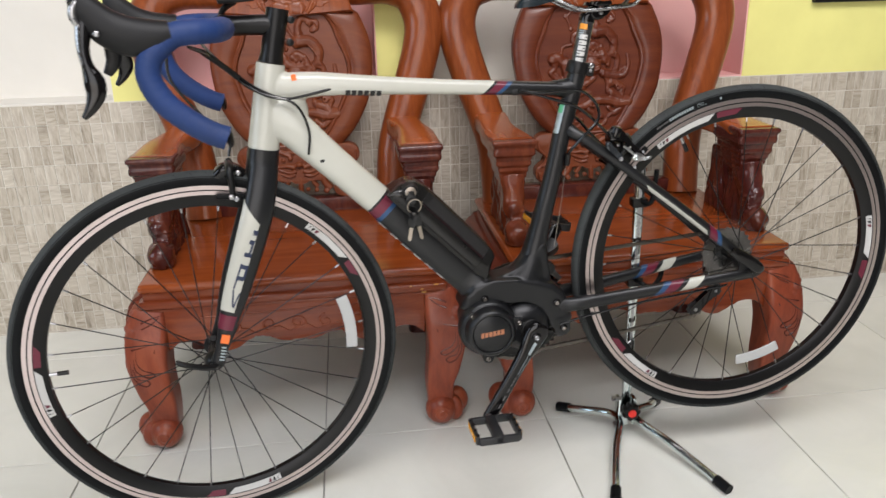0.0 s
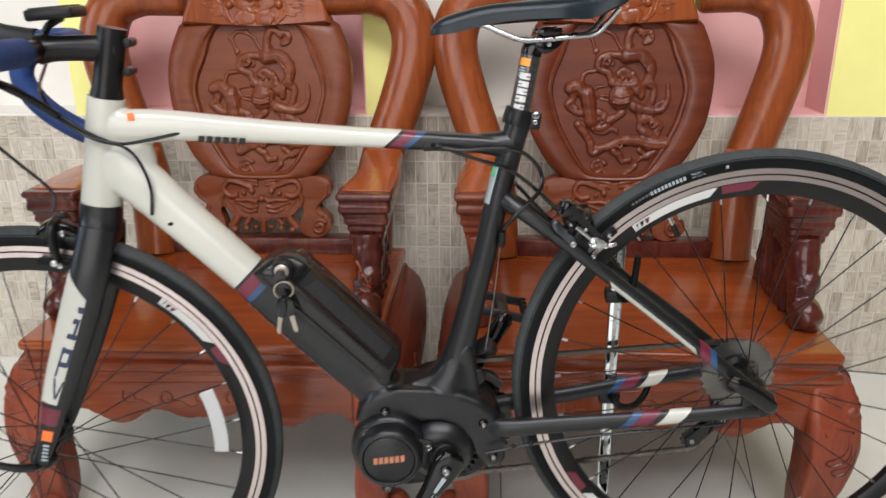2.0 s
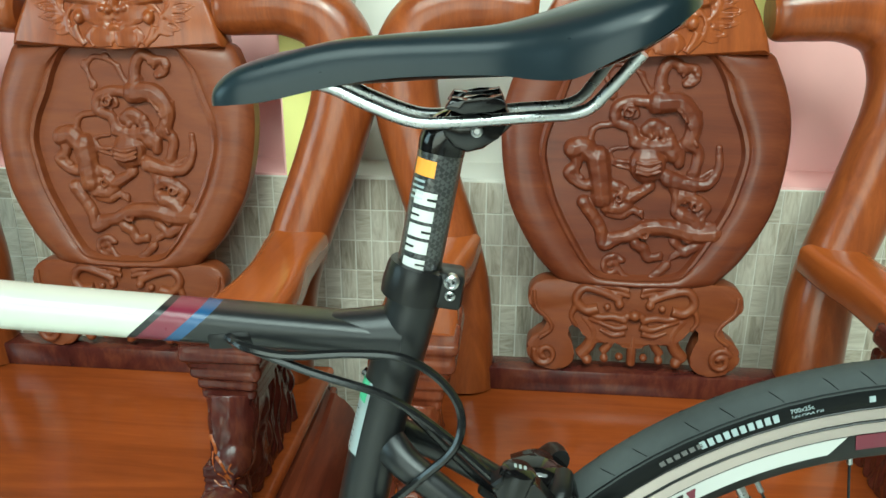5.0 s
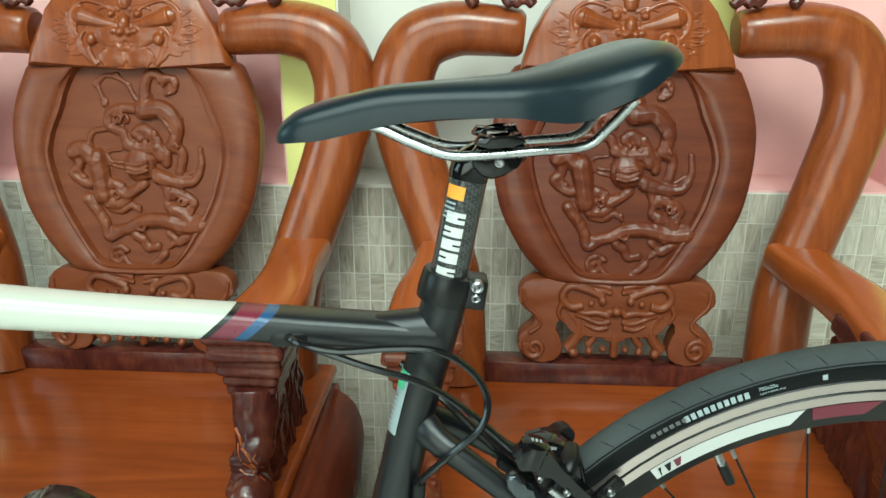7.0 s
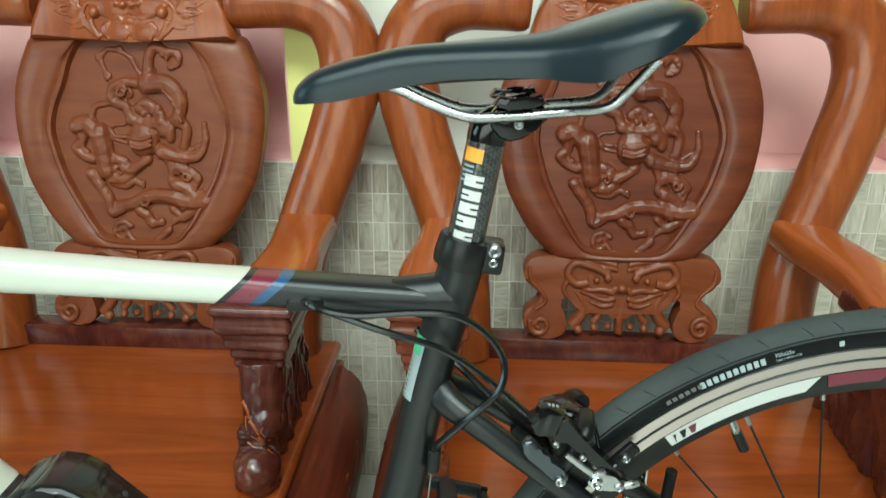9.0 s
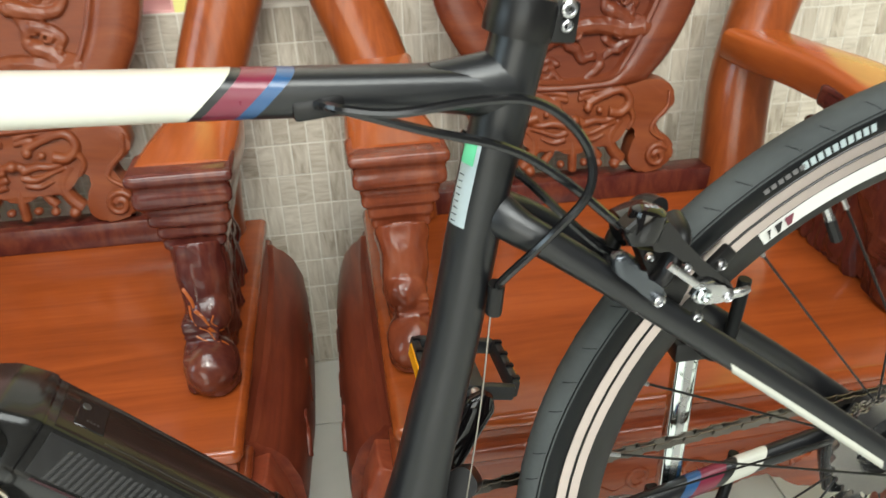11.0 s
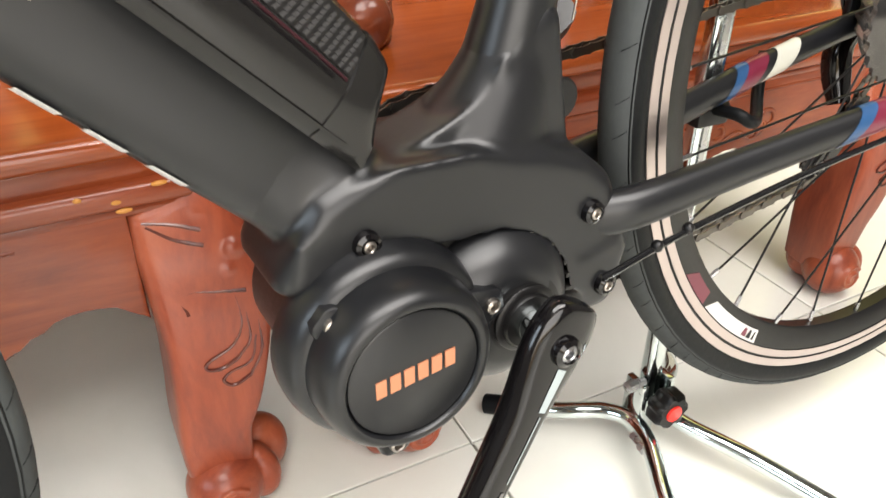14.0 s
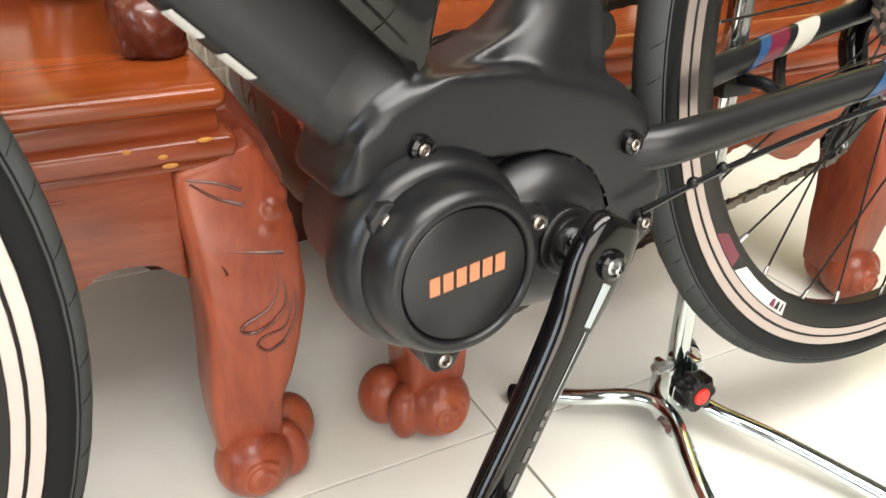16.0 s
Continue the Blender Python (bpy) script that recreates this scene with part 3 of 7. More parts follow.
def arm_post(parent, s):
    """Front post under the arm: a stack of carved bulges on a rounded foot, with a stepped capital."""
    x = s * 0.289
    bm = sweep([(x, 0.135, 0.372, 0.024, 0.026), (x - s * 0.003, 0.137, 0.43, 0.026, 0.028), (x + s * 0.002, 0.142, 0.452, 0.031, 0.033), (x, 0.155, 0.485, 0.036, 0.038), (x, 0.17, 0.515, 0.040, 0.046)], (1, 0, 0), 22, 2.6)
    ball(x, 0.100, 0.403, 0.0385, 0.040, 0.032, 22, 16, bm)
    ball(x + s * 0.004, 0.104, 0.383, 0.032, 0.036, 0.013, 18, 12, bm)
    ball(x + s * 0.003, 0.134, 0.455, 0.0335, 0.036, 0.027, 20, 14, bm)
    a, b = sorted((x - s * 0.001, x - s * 0.0375))
    box(a, b, 0.080, 0.125, 0.3755, 0.424, 0.009, 3, bm)
    # ridged cuff above the ball
    for k in range(4):
        box(x - s * 0.006 - 0.026, x - s * 0.006 + 0.024, 0.098 + 0.0012 * k, 0.15, 0.4265 + k * 0.0075, 0.4325 + k * 0.0075, 0.0024, 2, bm)
    # folds that run down from the capital, and a pierced fin behind
    for k, (dx, lean) in enumerate(((-0.026, 0.010), (-0.010, 0.004), (0.008, -0.006), (0.024, -0.012))):
        wire([(x + dx + lean * q, 0.1265 + 0.018 * (1 - q) + 0.35 * max(0, abs(dx + lean * q) - 0.012), 0.515 - 0.055 * q) for q in np.linspace(0, 1, 6)], 0.0042, 7, 3, bm, (1.2, 0.6))
    for dx, y, z, rx, ry, rz in ((0.010, 0.19, 0.42, 0.020, 0.035, 0.045), (-0.008, 0.215, 0.405, 0.022, 0.03, 0.032), (0.006, 0.205, 0.485, 0.026, 0.036, 0.045), (0.0, 0.235, 0.45, 0.016, 0.022, 0.03)):
        ball(x + s * dx, y, z, rx, ry, rz, 14, 10, bm)
    box(x - 0.015, x + 0.015, 0.155, 0.345, 0.374, 0.535, 0.010, 3, bm)
    for k, y in enumerate((0.185, 0.207, 0.229, 0.251, 0.273, 0.295, 0.317, 0.339)):
        for side in (-1, 1):
            wire([(x + side * (0.010 + 0.004 * math.sin(k * 2 + 11 * q)), y + 0.008 * math.sin(5 * q + k), 0.374 + (0.165 - 0.006 * k) * q) for q in np.linspace(0, 1, 7)], 0.0145 - 0.0006 * k, 8, 3, bm, (1.0, 0.9))
    for v in bm.verts:
        v.co.x = x + (v.co.x - x) * 0.74
        v.co.y = 0.15 + (v.co.y - 0.15) * (0.86 if v.co.y < 0.15 else 1.0)
    roughen(bm, 0.0034, 46)
    post = carved("arm_post", bm, WOOD_DARK, parent, "dark stained carved post under the arm", 0.0022, 2)
    cap = bmesh.new()
    for z0, z1, hx, y0, y1 in ((0.504, 0.522, 0.0285, 0.148, 0.235), (0.520, 0.537, 0.0325, 0.144, 0.25), (0.535, 0.551, 0.0350, 0.140, 0.25), (0.550, 0.566, 0.0410, 0.136, 0.26), (0.564, 0.576, 0.0420, 0.134, 0.26), (0.574, 0.592, 0.0480, 0.129, 0.27), (0.590, 0.601, 0.0470, 0.130, 0.27), (0.599, 0.6125, 0.0515, 0.125, 0.19)):
        box(x - hx, x + hx, y0, y1, z0, z1, 0.0055, 3, cap)
    roughen(cap, 0.002, 28)
    carved("stepped_capital", cap, WOOD_DARK, post, "dark ribbed capital under the arm's end", 0.0026, 2)


def armchair():
    chair = thing("armchair", "carved red-brown lacquered hardwood armchair against the tiled wall", "chair", group="carved armchairs")
    hw = 0.322
    part("seat", box(-hw, hw, 0.0, 0.515, SEAT_TOP - 0.0205, SEAT_TOP, 0.0095, 4), WOOD_SEAT, chair, "glossy orange-brown seat board with rounded edges")
    part("seat_riser", box(-hw + 0.008, hw - 0.008, 0.008, 0.51, 0.334, SEAT_TOP - 0.0195, 0.002, 2), WOOD_FLAT, chair)
    part("seat_bead", box(-hw - 0.003, hw + 0.003, -0.003, 0.515, 0.3185, 0.3375, 0.0065, 4), WOOD_FLAT, chair)
    part("lower_bead", box(-hw - 0.004, hw + 0.004, 0.0005, 0.512, 0.3125, 0.3200, 0.0025, 2), WOOD_FLAT, chair)
    # front apron with a scalloped foot
    low = [(0.0, 0.232), (0.03, 0.226), (0.055, 0.236), (0.075, 0.246), (0.1, 0.24), (0.125, 0.222), (0.15, 0.212), (0.175, 0.218), (0.2, 0.236), (0.23, 0.243), (0.262, 0.236), (0.275, 0.22)]
    low = [tuple(p) for p in curve_points(low, 3)]
    outline = [(0.275, 0.315)] + low[::-1] + [(-x, z) for x, z in low[1:]] + [(-0.275, 0.315)]
    apron = part("apron", slab(outline, 0.0005, 0.040, 0.003, 2), WOOD_FLAT, chair, "front apron with a scalloped edge and shallow scrolls")
    k = relief([([(x, 0.300 + 0.004 * math.sin(9 * x)) for x in np.linspace(-0.2, 0.2, 9)], 0.0025)]
               + [(spiral(cx, 0.268, 0.016, 1.1, cx * 30, h), 0.0028) for cx, h in ((-0.13, 1), (-0.06, -1), (0.0, 1), (0.06, 1), (0.13, -1))]
               + [([(cx - 0.03, 0.255), (cx - 0.01, 0.262), (cx + 0.012, 0.25), (cx + 0.032, 0.262)], 0.0022) for cx in (-0.1, -0.03, 0.03, 0.1)], [], 0.0005)
    carved("scroll_carving", k, WOOD_FLAT, apron, "", 0.0016, 1)
    for s in (-1, 1):
        front_leg(chair, s)
        # bowed side apron
        prof = [(hw - 0.03, 0.350), (hw + 0.000, 0.350), (hw + 0.006, 0.340), (hw + 0.014, 0.341), (hw + 0.020, 0.333), (hw + 0.028, 0.329), (hw + 0.042, 0.312), (hw + 0.053, 0.282), (hw + 0.056, 0.245), (hw + 0.048, 0.205), (hw + 0.016, 0.19), (hw - 0.03, 0.21)]
        bm = bmesh.new()
        ys = (0.05, 0.065, 0.2, 0.3, 0.4, 0.47, 0.485)
        rings(bm, [[(s * (x - 0.006 * abs((y - 0.26) / 0.2) ** 3), y, z - (0.02 if z < 0.25 and 0.15 < y < 0.42 else 0)) for x, z in prof] for y in ys])
        side = part("side_apron", bm, WOOD_SIDE, chair, "bowed side apron with shallow carving")
        for q in range(3):
            k = bmesh.new()
            wire([(s * (hw + 0.0510), 0.15 + q * 0.1 + a, b) for a, b in ((-0.035, 0.25), (-0.015, 0.27), (0.0, 0.262), (0.012, 0.245), (0.03, 0.252), (0.04, 0.275))], 0.0052, 8, 5, k, (1.0, 0.5))
            wire([(s * (hw + 0.0490), 0.15 + q * 0.1 + a, b) for a, b in spiral(0, 0.272, 0.015, 1.0, q, 1)], 0.0042, 7, 3, k)
            carved("scroll_carving", k, WOOD_SIDE, side, "", 0.002, 1)
        bl = sweep([(s * 0.285, 0.465, 0.325, 0.034, 0.034), (s * 0.305, 0.475, 0.2, 0.034, 0.034), (s * 0.30, 0.485, 0.08, 0.03, 0.03), (s * 0.305, 0.49, 0.0, 0.036, 0.036)], (1, 0, 0), 16, 3)
        part("leg", bl, WOOD_DARK, chair, "plain dark back leg")
        arm_post(chair, s)
        arm = sweep([(s * 0.289, 0.150, 0.605, 0.048, 0.010), (s * 0.290, 0.2, 0.598, 0.048, 0.019), (s * 0.294, 0.29, 0.593, 0.044, 0.025), (s * 0.288, 0.37, 0.592, 0.040, 0.025), (s * 0.28, 0.45, 0.590, 0.043, 0.025), (s * 0.277, 0.51, 0.590, 0.045, 0.025)], (1, 0, 0), 20, 4.5)
        part("arm", arm, WOOD_ARM, chair, "smooth orange-brown wooden arm")
        post = [(s * 0.255, 0.478, 0.372, 0.045, 0.047), (s * 0.258, 0.492, 0.45, 0.045, 0.0475), (s * 0.266, 0.508, 0.53, 0.045, 0.0475), (s * 0.289, 0.525, 0.61, 0.045, 0.048), (s * 0.325, 0.545, 0.71, 0.045, 0.049), (s * 0.351, 0.56, 0.80, 0.045, 0.050),
                (s * 0.353, 0.57, 0.862, 0.045, 0.051), (s * 0.325, 0.578, 0.915, 0.044, 0.048), (s * 0.27, 0.582, 0.935, 0.043, 0.043), (s * 0.215, 0.582, 0.934, 0.041, 0.040), (s * 0.172, 0.582, 0.930, 0.038, 0.037), (s * 0.160, 0.582, 0.929, 0.03, 0.03)]
        part("back_post", sweep(post, (0, 1, 0), 28, 2.2, smooth=7), WOOD, chair, "thick rounded back post bent over at the shoulder")
        fig = ball(s * 0.205, 0.575, 1.01, 0.045, 0.03, 0.03, 14, 10)
        ball(s * 0.16, 0.572, 1.03, 0.026, 0.026, 0.026, 12, 8, fig)
        for dx in (0.185, 0.172, 0.24, 0.152):
            wire([(s * dx, 0.565, 1.01), (s * (dx + 0.006), 0.556, 0.985), (s * (dx - 0.004), 0.552, 0.972)], 0.011, 8, 4, fig, (1.0, 0.8))
        roughen(fig, 0.003, 40)
        carved("shoulder_carving", fig, WOOD_DARK, chair, "", 0.003, 2)
    # crown
    half = [(0.0, 1.03), (0.05, 1.025), (0.09, 1.005), (0.114, 0.983), (0.130, 0.963), (0.1466, 0.934), (0.1575, 0.901), (0.165, 0.878), (0.0, 0.874)]
    cr = part("crown", on_back(slab(both(half), -0.034, 0.02, 0.007, 3)), WOOD, chair, "carved crest rail")
    # a beast's mask with leaves to both sides of it
    h = lambda *pp: [((x - 370) * 0.000578, 0.884 - (z - 190) * 0.00057) for x, z in pp]
    k = bmesh.new()
    for s in (-1, 1):
        m = lambda *pp: [(s * x, -0.034, z) for x, z in h(*pp)]
        g = lambda x, z: (s * x * 0.001086, -0.034, 0.876 + (113 - z) * 0.00109)
        brow = ((((15, 36), (35, 25), (60, 20), (80, 34), (81, 56), (70, 70)), 0.0048, (0.8, 0.9)), (((66, 40), (40, 48), (14, 54)), 0.0115, (1.3, 0.5)), (((6, 34), (22, 27), (40, 33)), 0.0042, (0.8, 0.6)), (((8, 42), (22, 46), (38, 40)), 0.0034, (0.6, 0.6)))
        jaw = ((((0, 84), (8, 87), (14, 81), (22, 82), (31, 77), (44, 66), (58, 62)), 0.0056, (1.0, 0.6)), (((36, 68), (48, 57), (62, 62), (68, 78), (60, 96), (46, 108)), 0.0050, (0.8, 0.8)), (((5, 94), (7, 104), (5, 112)), 0.0046, (1.0, 0.6)))
        mane = ((((17, 91), (20, 102), (17, 112)), 0.0050, (1.0, 0.6)), (((31, 87), (34, 100), (30, 112)), 0.0054, (1.0, 0.7)), (((24, 12), (36, 16), (46, 8)), 0.0040, (1.0, 0.5)), (((50, 16), (62, 12), (68, 4)), 0.0036, (1.0, 0.5)), (((58, 84), (52, 98), (44, 110)), 0.0062, (1.0, 0.8)))
        for pts, r, ends in brow + jaw + mane:
            wire([g(*p) for p in pts], r, 9, 5, k, ends)
        for x, z, rx, ry, rz in ((63, 41, 0.017, 0.010, 0.015), (20, 38, 0.0078, 0.0095, 0.0066), (50, 73, 0.0095, 0.012, 0.0105), (16, 61, 0.0072, 0.011, 0.0068), (7, 63, 0.0075, 0.0125, 0.007), (22, 66, 0.030, 0.006, 0.020), (20, 98, 0.026, 0.005, 0.017)):
            p = g(x, z)
            ball(p[0], p[1], p[2], rx, ry, rz, 14, 9, k)
        for tip, root, bow in (((592, 98), (505, 105), 12), ((575, 72), (505, 92), 8), ((560, 50), (500, 72), 6), ((582, 128), (500, 122), 12), ((556, 158), (488, 140), 10), ((535, 172), (478, 158), 6)):
            for q in (-1, 0.15, 1):
                mid = ((tip[0] + root[0]) / 2, (tip[1] + root[1]) / 2 + q * bow)
                wire(m(root, mid, tip), 0.0036, 7, 6, k, (1.0, 0.25))
    ball(0, -0.036, 0.943, 0.0095, 0.0125, 0.015, 14, 9, k)
    ball(0, -0.034, 0.977, 0.0125, 0.0085, 0.0135, 14, 9, k)
    wire([(-0.05, -0.034, 0.988), (0, -0.034, 0.984), (0.05, -0.034, 0.988)], 0.004, 7, 5, k)
    for v in k.verts:
        v.co.y = -0.033 + (v.co.y + 0.033) * 0.85
    carved("mask_carving", on_back(k), WOOD, cr, "", 0.0016, 1)
    # egg-shaped back panel with a sunk field inside a wavy rim
    soft = lambda half: both([tuple(p) for p in curve_points(half, 5)])
    outer = soft([(0.0, 0.884), (0.09, 0.884), (0.165, 0.882), (0.186, 0.855), (0.202, 0.81), (0.207, 0.77), (0.204, 0.72), (0.193, 0.665), (0.175, 0.625), (0.15, 0.585), (0.122, 0.556), (0.1, 0.544), (0.0, 0.541)])
    inner = soft([(0.0, 0.878), (0.05, 0.878), (0.086, 0.877), (0.108, 0.845), (0.12, 0.81), (0.137, 0.77), (0.143, 0.735), (0.134, 0.695), (0.122, 0.66), (0.098, 0.615), (0.075, 0.578), (0.055, 0.56), (0.0, 0.556)])
    n = 160
    a, b = by_angle(outer, n), by_angle(inner, n)
    mid = lambda f: [(p[0] + (q[0] - p[0]) * f, p[1] + (q[1] - p[1]) * f) for p, q in zip(a, b)]
    sunk = [(x * 0.975, 0.72 + (z - 0.72) * 0.975) for x, z in b]
    bm = bmesh.new()
    levels = [(a, 0.012), (a, -0.012), (mid(0.05), -0.0175), (mid(0.16), -0.0225), (mid(0.32), -0.0265), (mid(0.5), -0.0283), (mid(0.68), -0.0278), (mid(0.8), -0.0262), (mid(0.87), -0.0225), (mid(0.93), -0.0255), (b, -0.024), (sunk, -0.014), ([(x * 0.5, 0.72 + (z - 0.72) * 0.5) for x, z in sunk], -0.0135)]
    rings(bm, [[(x, y, z) for x, z in lp] for lp, y in levels])
    panel = part("back_panel", on_back(bm), WOOD_PANEL, chair, "egg-shaped matt brown back panel with a sunk carved field", 30)
    # relief of three playing beasts, a ball and clouds on the panel
    q = lambda *pp: [((x - 425) * 0.000578, 0.884 - (z - 190) * 0.00057) for x, z in pp]
    strokes = [(q((340, 300), (325, 255), (350, 230), (400, 245), (430, 290), (450, 315)), 0.0036, 1.0), (q((460, 305), (460, 255), (480, 222), (518, 240)), 0.0085, 0.8), (q((518, 236), (545, 240), (542, 268), (520, 275)), 0.0055, 0.9)]
    strokes += [(q((455, 322), (510, 322), (545, 365), (540, 415)), 0.0135, 0.7), (q((470, 300), (478, 285), (462, 280), (458, 295)), 0.003, 0.7), (q((560, 345), (562, 385), (550, 420)), 0.003, 0.7)]
    strokes += [(q((450, 325), (400, 318), (356, 332), (354, 368), (392, 386), (402, 410), (440, 430)), 0.0072, 1.0), (q((372, 352), (392, 335), (408, 352), (390, 362)), 0.0045, 0.6)]
    strokes += [(q((430, 388), (445, 374), (470, 385), (490, 405)), 0.008, 0.8), (q((405, 420), (440, 432), (478, 432), (500, 450)), 0.0085, 1.1), (q((490, 425), (512, 445), (515, 470)), 0.010, 0.7)]
    strokes += [(q((530, 420), (560, 440), (556, 490)), 0.0085, 0.8), (q((612, 430), (614, 478), (590, 520), (540, 522), (490, 508)), 0.0042, 2.4), (q((545, 495), (570, 505), (596, 488)), 0.005, 0.6)]
    strokes += [(q((396, 470), (352, 466), (345, 442), (382, 434)), 0.003, 1.0), (q((398, 488), (360, 480), (345, 470)), 0.0026, 0.8)]
    strokes += [(q((345, 375), (300, 388), (296, 428), (324, 455), (338, 492)), 0.0042, 1.2), (q((250, 440), (275, 434), (305, 462)), 0.012, 1.0), (q((252, 445), (260, 480), (240, 500), (262, 522), (288, 532)), 0.0078, 0.9)]
    strokes += [(q((312, 462), (322, 510), (328, 560)), 0.0145, 0.9), (q((300, 470), (315, 465), (312, 482), (302, 480)), 0.003, 0.8), (q((330, 545), (350, 530), (378, 540), (392, 560)), 0.008, 0.9), (q((340, 585), (372, 590), (395, 575)), 0.008, 0.9)]
    strokes += [(q((395, 562), (425, 545), (448, 530)), 0.0085, 0.8), (q((388, 602), (408, 592), (424, 600)), 0.0055, 0.8), (q((282, 575), (305, 605), (328, 640), (338, 682), (368, 668)), 0.0085, 0.9), (q((345, 600), (370, 608), (392, 606)), 0.005, 0.8)]
    strokes += [(q((358, 665), (405, 655), (440, 636), (500, 634), (560, 648), (612, 645)), 0.0075, 1.7), (q((505, 532), (515, 560), (512, 592), (530, 612)), 0.0062, 0.9), (q((530, 552), (560, 560), (590, 580), (578, 596)), 0.008, 0.8), (q((530, 600), (555, 612), (575, 628)), 0.0095, 0.9)]
    strokes += [(q((418, 676), (440, 690), (452, 712), (478, 708)), 0.0075, 0.8), (q((545, 692), (585, 668), (612, 640), (596, 628)), 0.0075, 0.9), (q((515, 668), (535, 690), (520, 705)), 0.006, 0.8), (q((500, 730), (450, 772), (400, 765), (380, 745)), 0.0062, 0.7)]
    strokes += [(spiral(-0.036, 0.572, 0.017, 1.3, 0.6, 1), 0.0045, 0.8), (spiral(0.008, 0.628, 0.012, 1.2, 0.4, -1), 0.0034, 0.8)]
    cut = bmesh.new()
    for pts, r, end in strokes:
        wire([(x, -0.0135, z) for x, z in pts], r * 1.25, 9, 6, cut, (1.0, end))
        for (x, z), e in ((pts[0], r * 1.25), (pts[-1], r * 1.25 * end)):
            ball(x, -0.0135, z, e * 1.04, e * 1.02, e * 1.04, 10, 8, cut)
    for x, z, r in ((437, 475, 0.028), (318, 250, 0.007), (378, 230, 0.007), (413, 256, 0.006), (342, 304, 0.008), (295, 392, 0.006), (346, 374, 0.006), (455, 392, 0.010), (476, 398, 0.009), (500, 442, 0.011), (385, 345, 0.010), (535, 262, 0.008), (545, 245, 0.007),
                    (352, 540, 0.009), (380, 548, 0.010), (362, 568, 0.009), (340, 562, 0.009), (520, 545, 0.008), (548, 556, 0.009), (572, 574, 0.010), (556, 592, 0.009), (535, 608, 0.009), (600, 645, 0.009), (255, 515, 0.008), (445, 532, 0.008), (340, 680, 0.009)):
        p = q((x, z))[0]
        ball(p[0], -0.0135, p[1], r, r * 0.62, r, 12, 8, cut)
    # manes, joints and claws
    rng = random.Random(7)
    for x, z, w, h, cnt in ((462, 398, 34, 22, 22), (362, 556, 34, 28, 24), (552, 578, 34, 34, 26), (524, 258, 26, 22, 12), (262, 512, 24, 18, 12)):
        for i in range(cnt):
            u, v = rng.uniform(-1, 1), rng.uniform(-1, 1)
            p = q((x + u * w, z + v * h))[0]
            r = rng.uniform(0.0032, 0.0055)
            ball(p[0], -0.0165, p[1], r, r * 1.1, r, 9, 7, cut)
    for x, z, r, h in ((305, 468, 0.010, 1), (322, 520, 0.008, -1), (532, 345, 0.009, 1), (488, 325, 0.008, -1), (440, 648, 0.012, 1), (545, 650, 0.010, -1), (385, 345, 0.010, 1), (372, 560, 0.008, 1), (560, 575, 0.008, -1), (500, 440, 0.008, 1)):
        p = q((x, z))[0]
        wire([(px, -0.0225, pz) for px, pz in spiral(p[0], p[1], r, 1.3, 0.3, h)], 0.0021, 6, 3, cut)
    for x, z, a in ((556, 495, 2.0), (288, 534, 0.3), (448, 530, 0.6), (424, 602, 0.2), (478, 708, 0.2), (520, 708, 2.6), (596, 626, 1.2), (368, 668, 0.4)):
        for k in (-1, 0, 1):
            p = q((x + 9 * math.cos(a + k * 0.8), z - 9 * math.sin(a + k * 0.8)))[0]
            ball(p[0], -0.0145, p[1], 0.0038, 0.0045, 0.0038, 8, 6, cut)
    for i in range(9):
        f = i / 8
        wire([(x, -0.0245, z) for x, z in q((470 + 78 * f, 314 + 10 * f + 88 * f * f), (476 + 80 * f, 326 + 12 * f + 88 * f * f))], 0.0022, 6, 2, cut)
    for dz, bow in ((466, 5), (478, 9), (490, 6)):
        wire([(x, -0.0300, z) for x, z in q((404, dz), (437, dz + bow), (470, dz - 4))], 0.0024, 6, 5, cut)
    for v in cut.verts:
        v.co.y = -0.0135 + (v.co.y + 0.0135) * 0.92
    carved("creature_relief", on_back(roughen(cut, 0.0016, 130)), WOOD_PANEL, panel, "", 0.0015, 1)
    # pierced bracket under the panel
    half = [(0.0, 0.551), (0.1, 0.551), (0.142, 0.548), (0.158, 0.53), (0.154, 0.508), (0.134, 0.492), (0.128, 0.478), (0.15, 0.464), (0.158, 0.444), (0.146, 0.422), (0.106, 0.414), (0.086, 0.430), (0.090, 0.456),
            (0.100, 0.476), (0.094, 0.486), (0.082, 0.480), (0.072, 0.468), (0.05, 0.456), (0.03, 0.462), (0.018, 0.454), (0.0, 0.45)]
    bm = slab(soft(half), -0.02, 0.012, 0.004, 2)
    br = part("lower_bracket", on_back(bm), WOOD_PANEL, chair, "pierced carved bracket below the back panel")
    # beast's mask on the bracket, with scrolls, paws and drops below
    k = bmesh.new()
    g = lambda x, z: (x * 0.00075, 0.551 - (z - 618) * 0.00074)
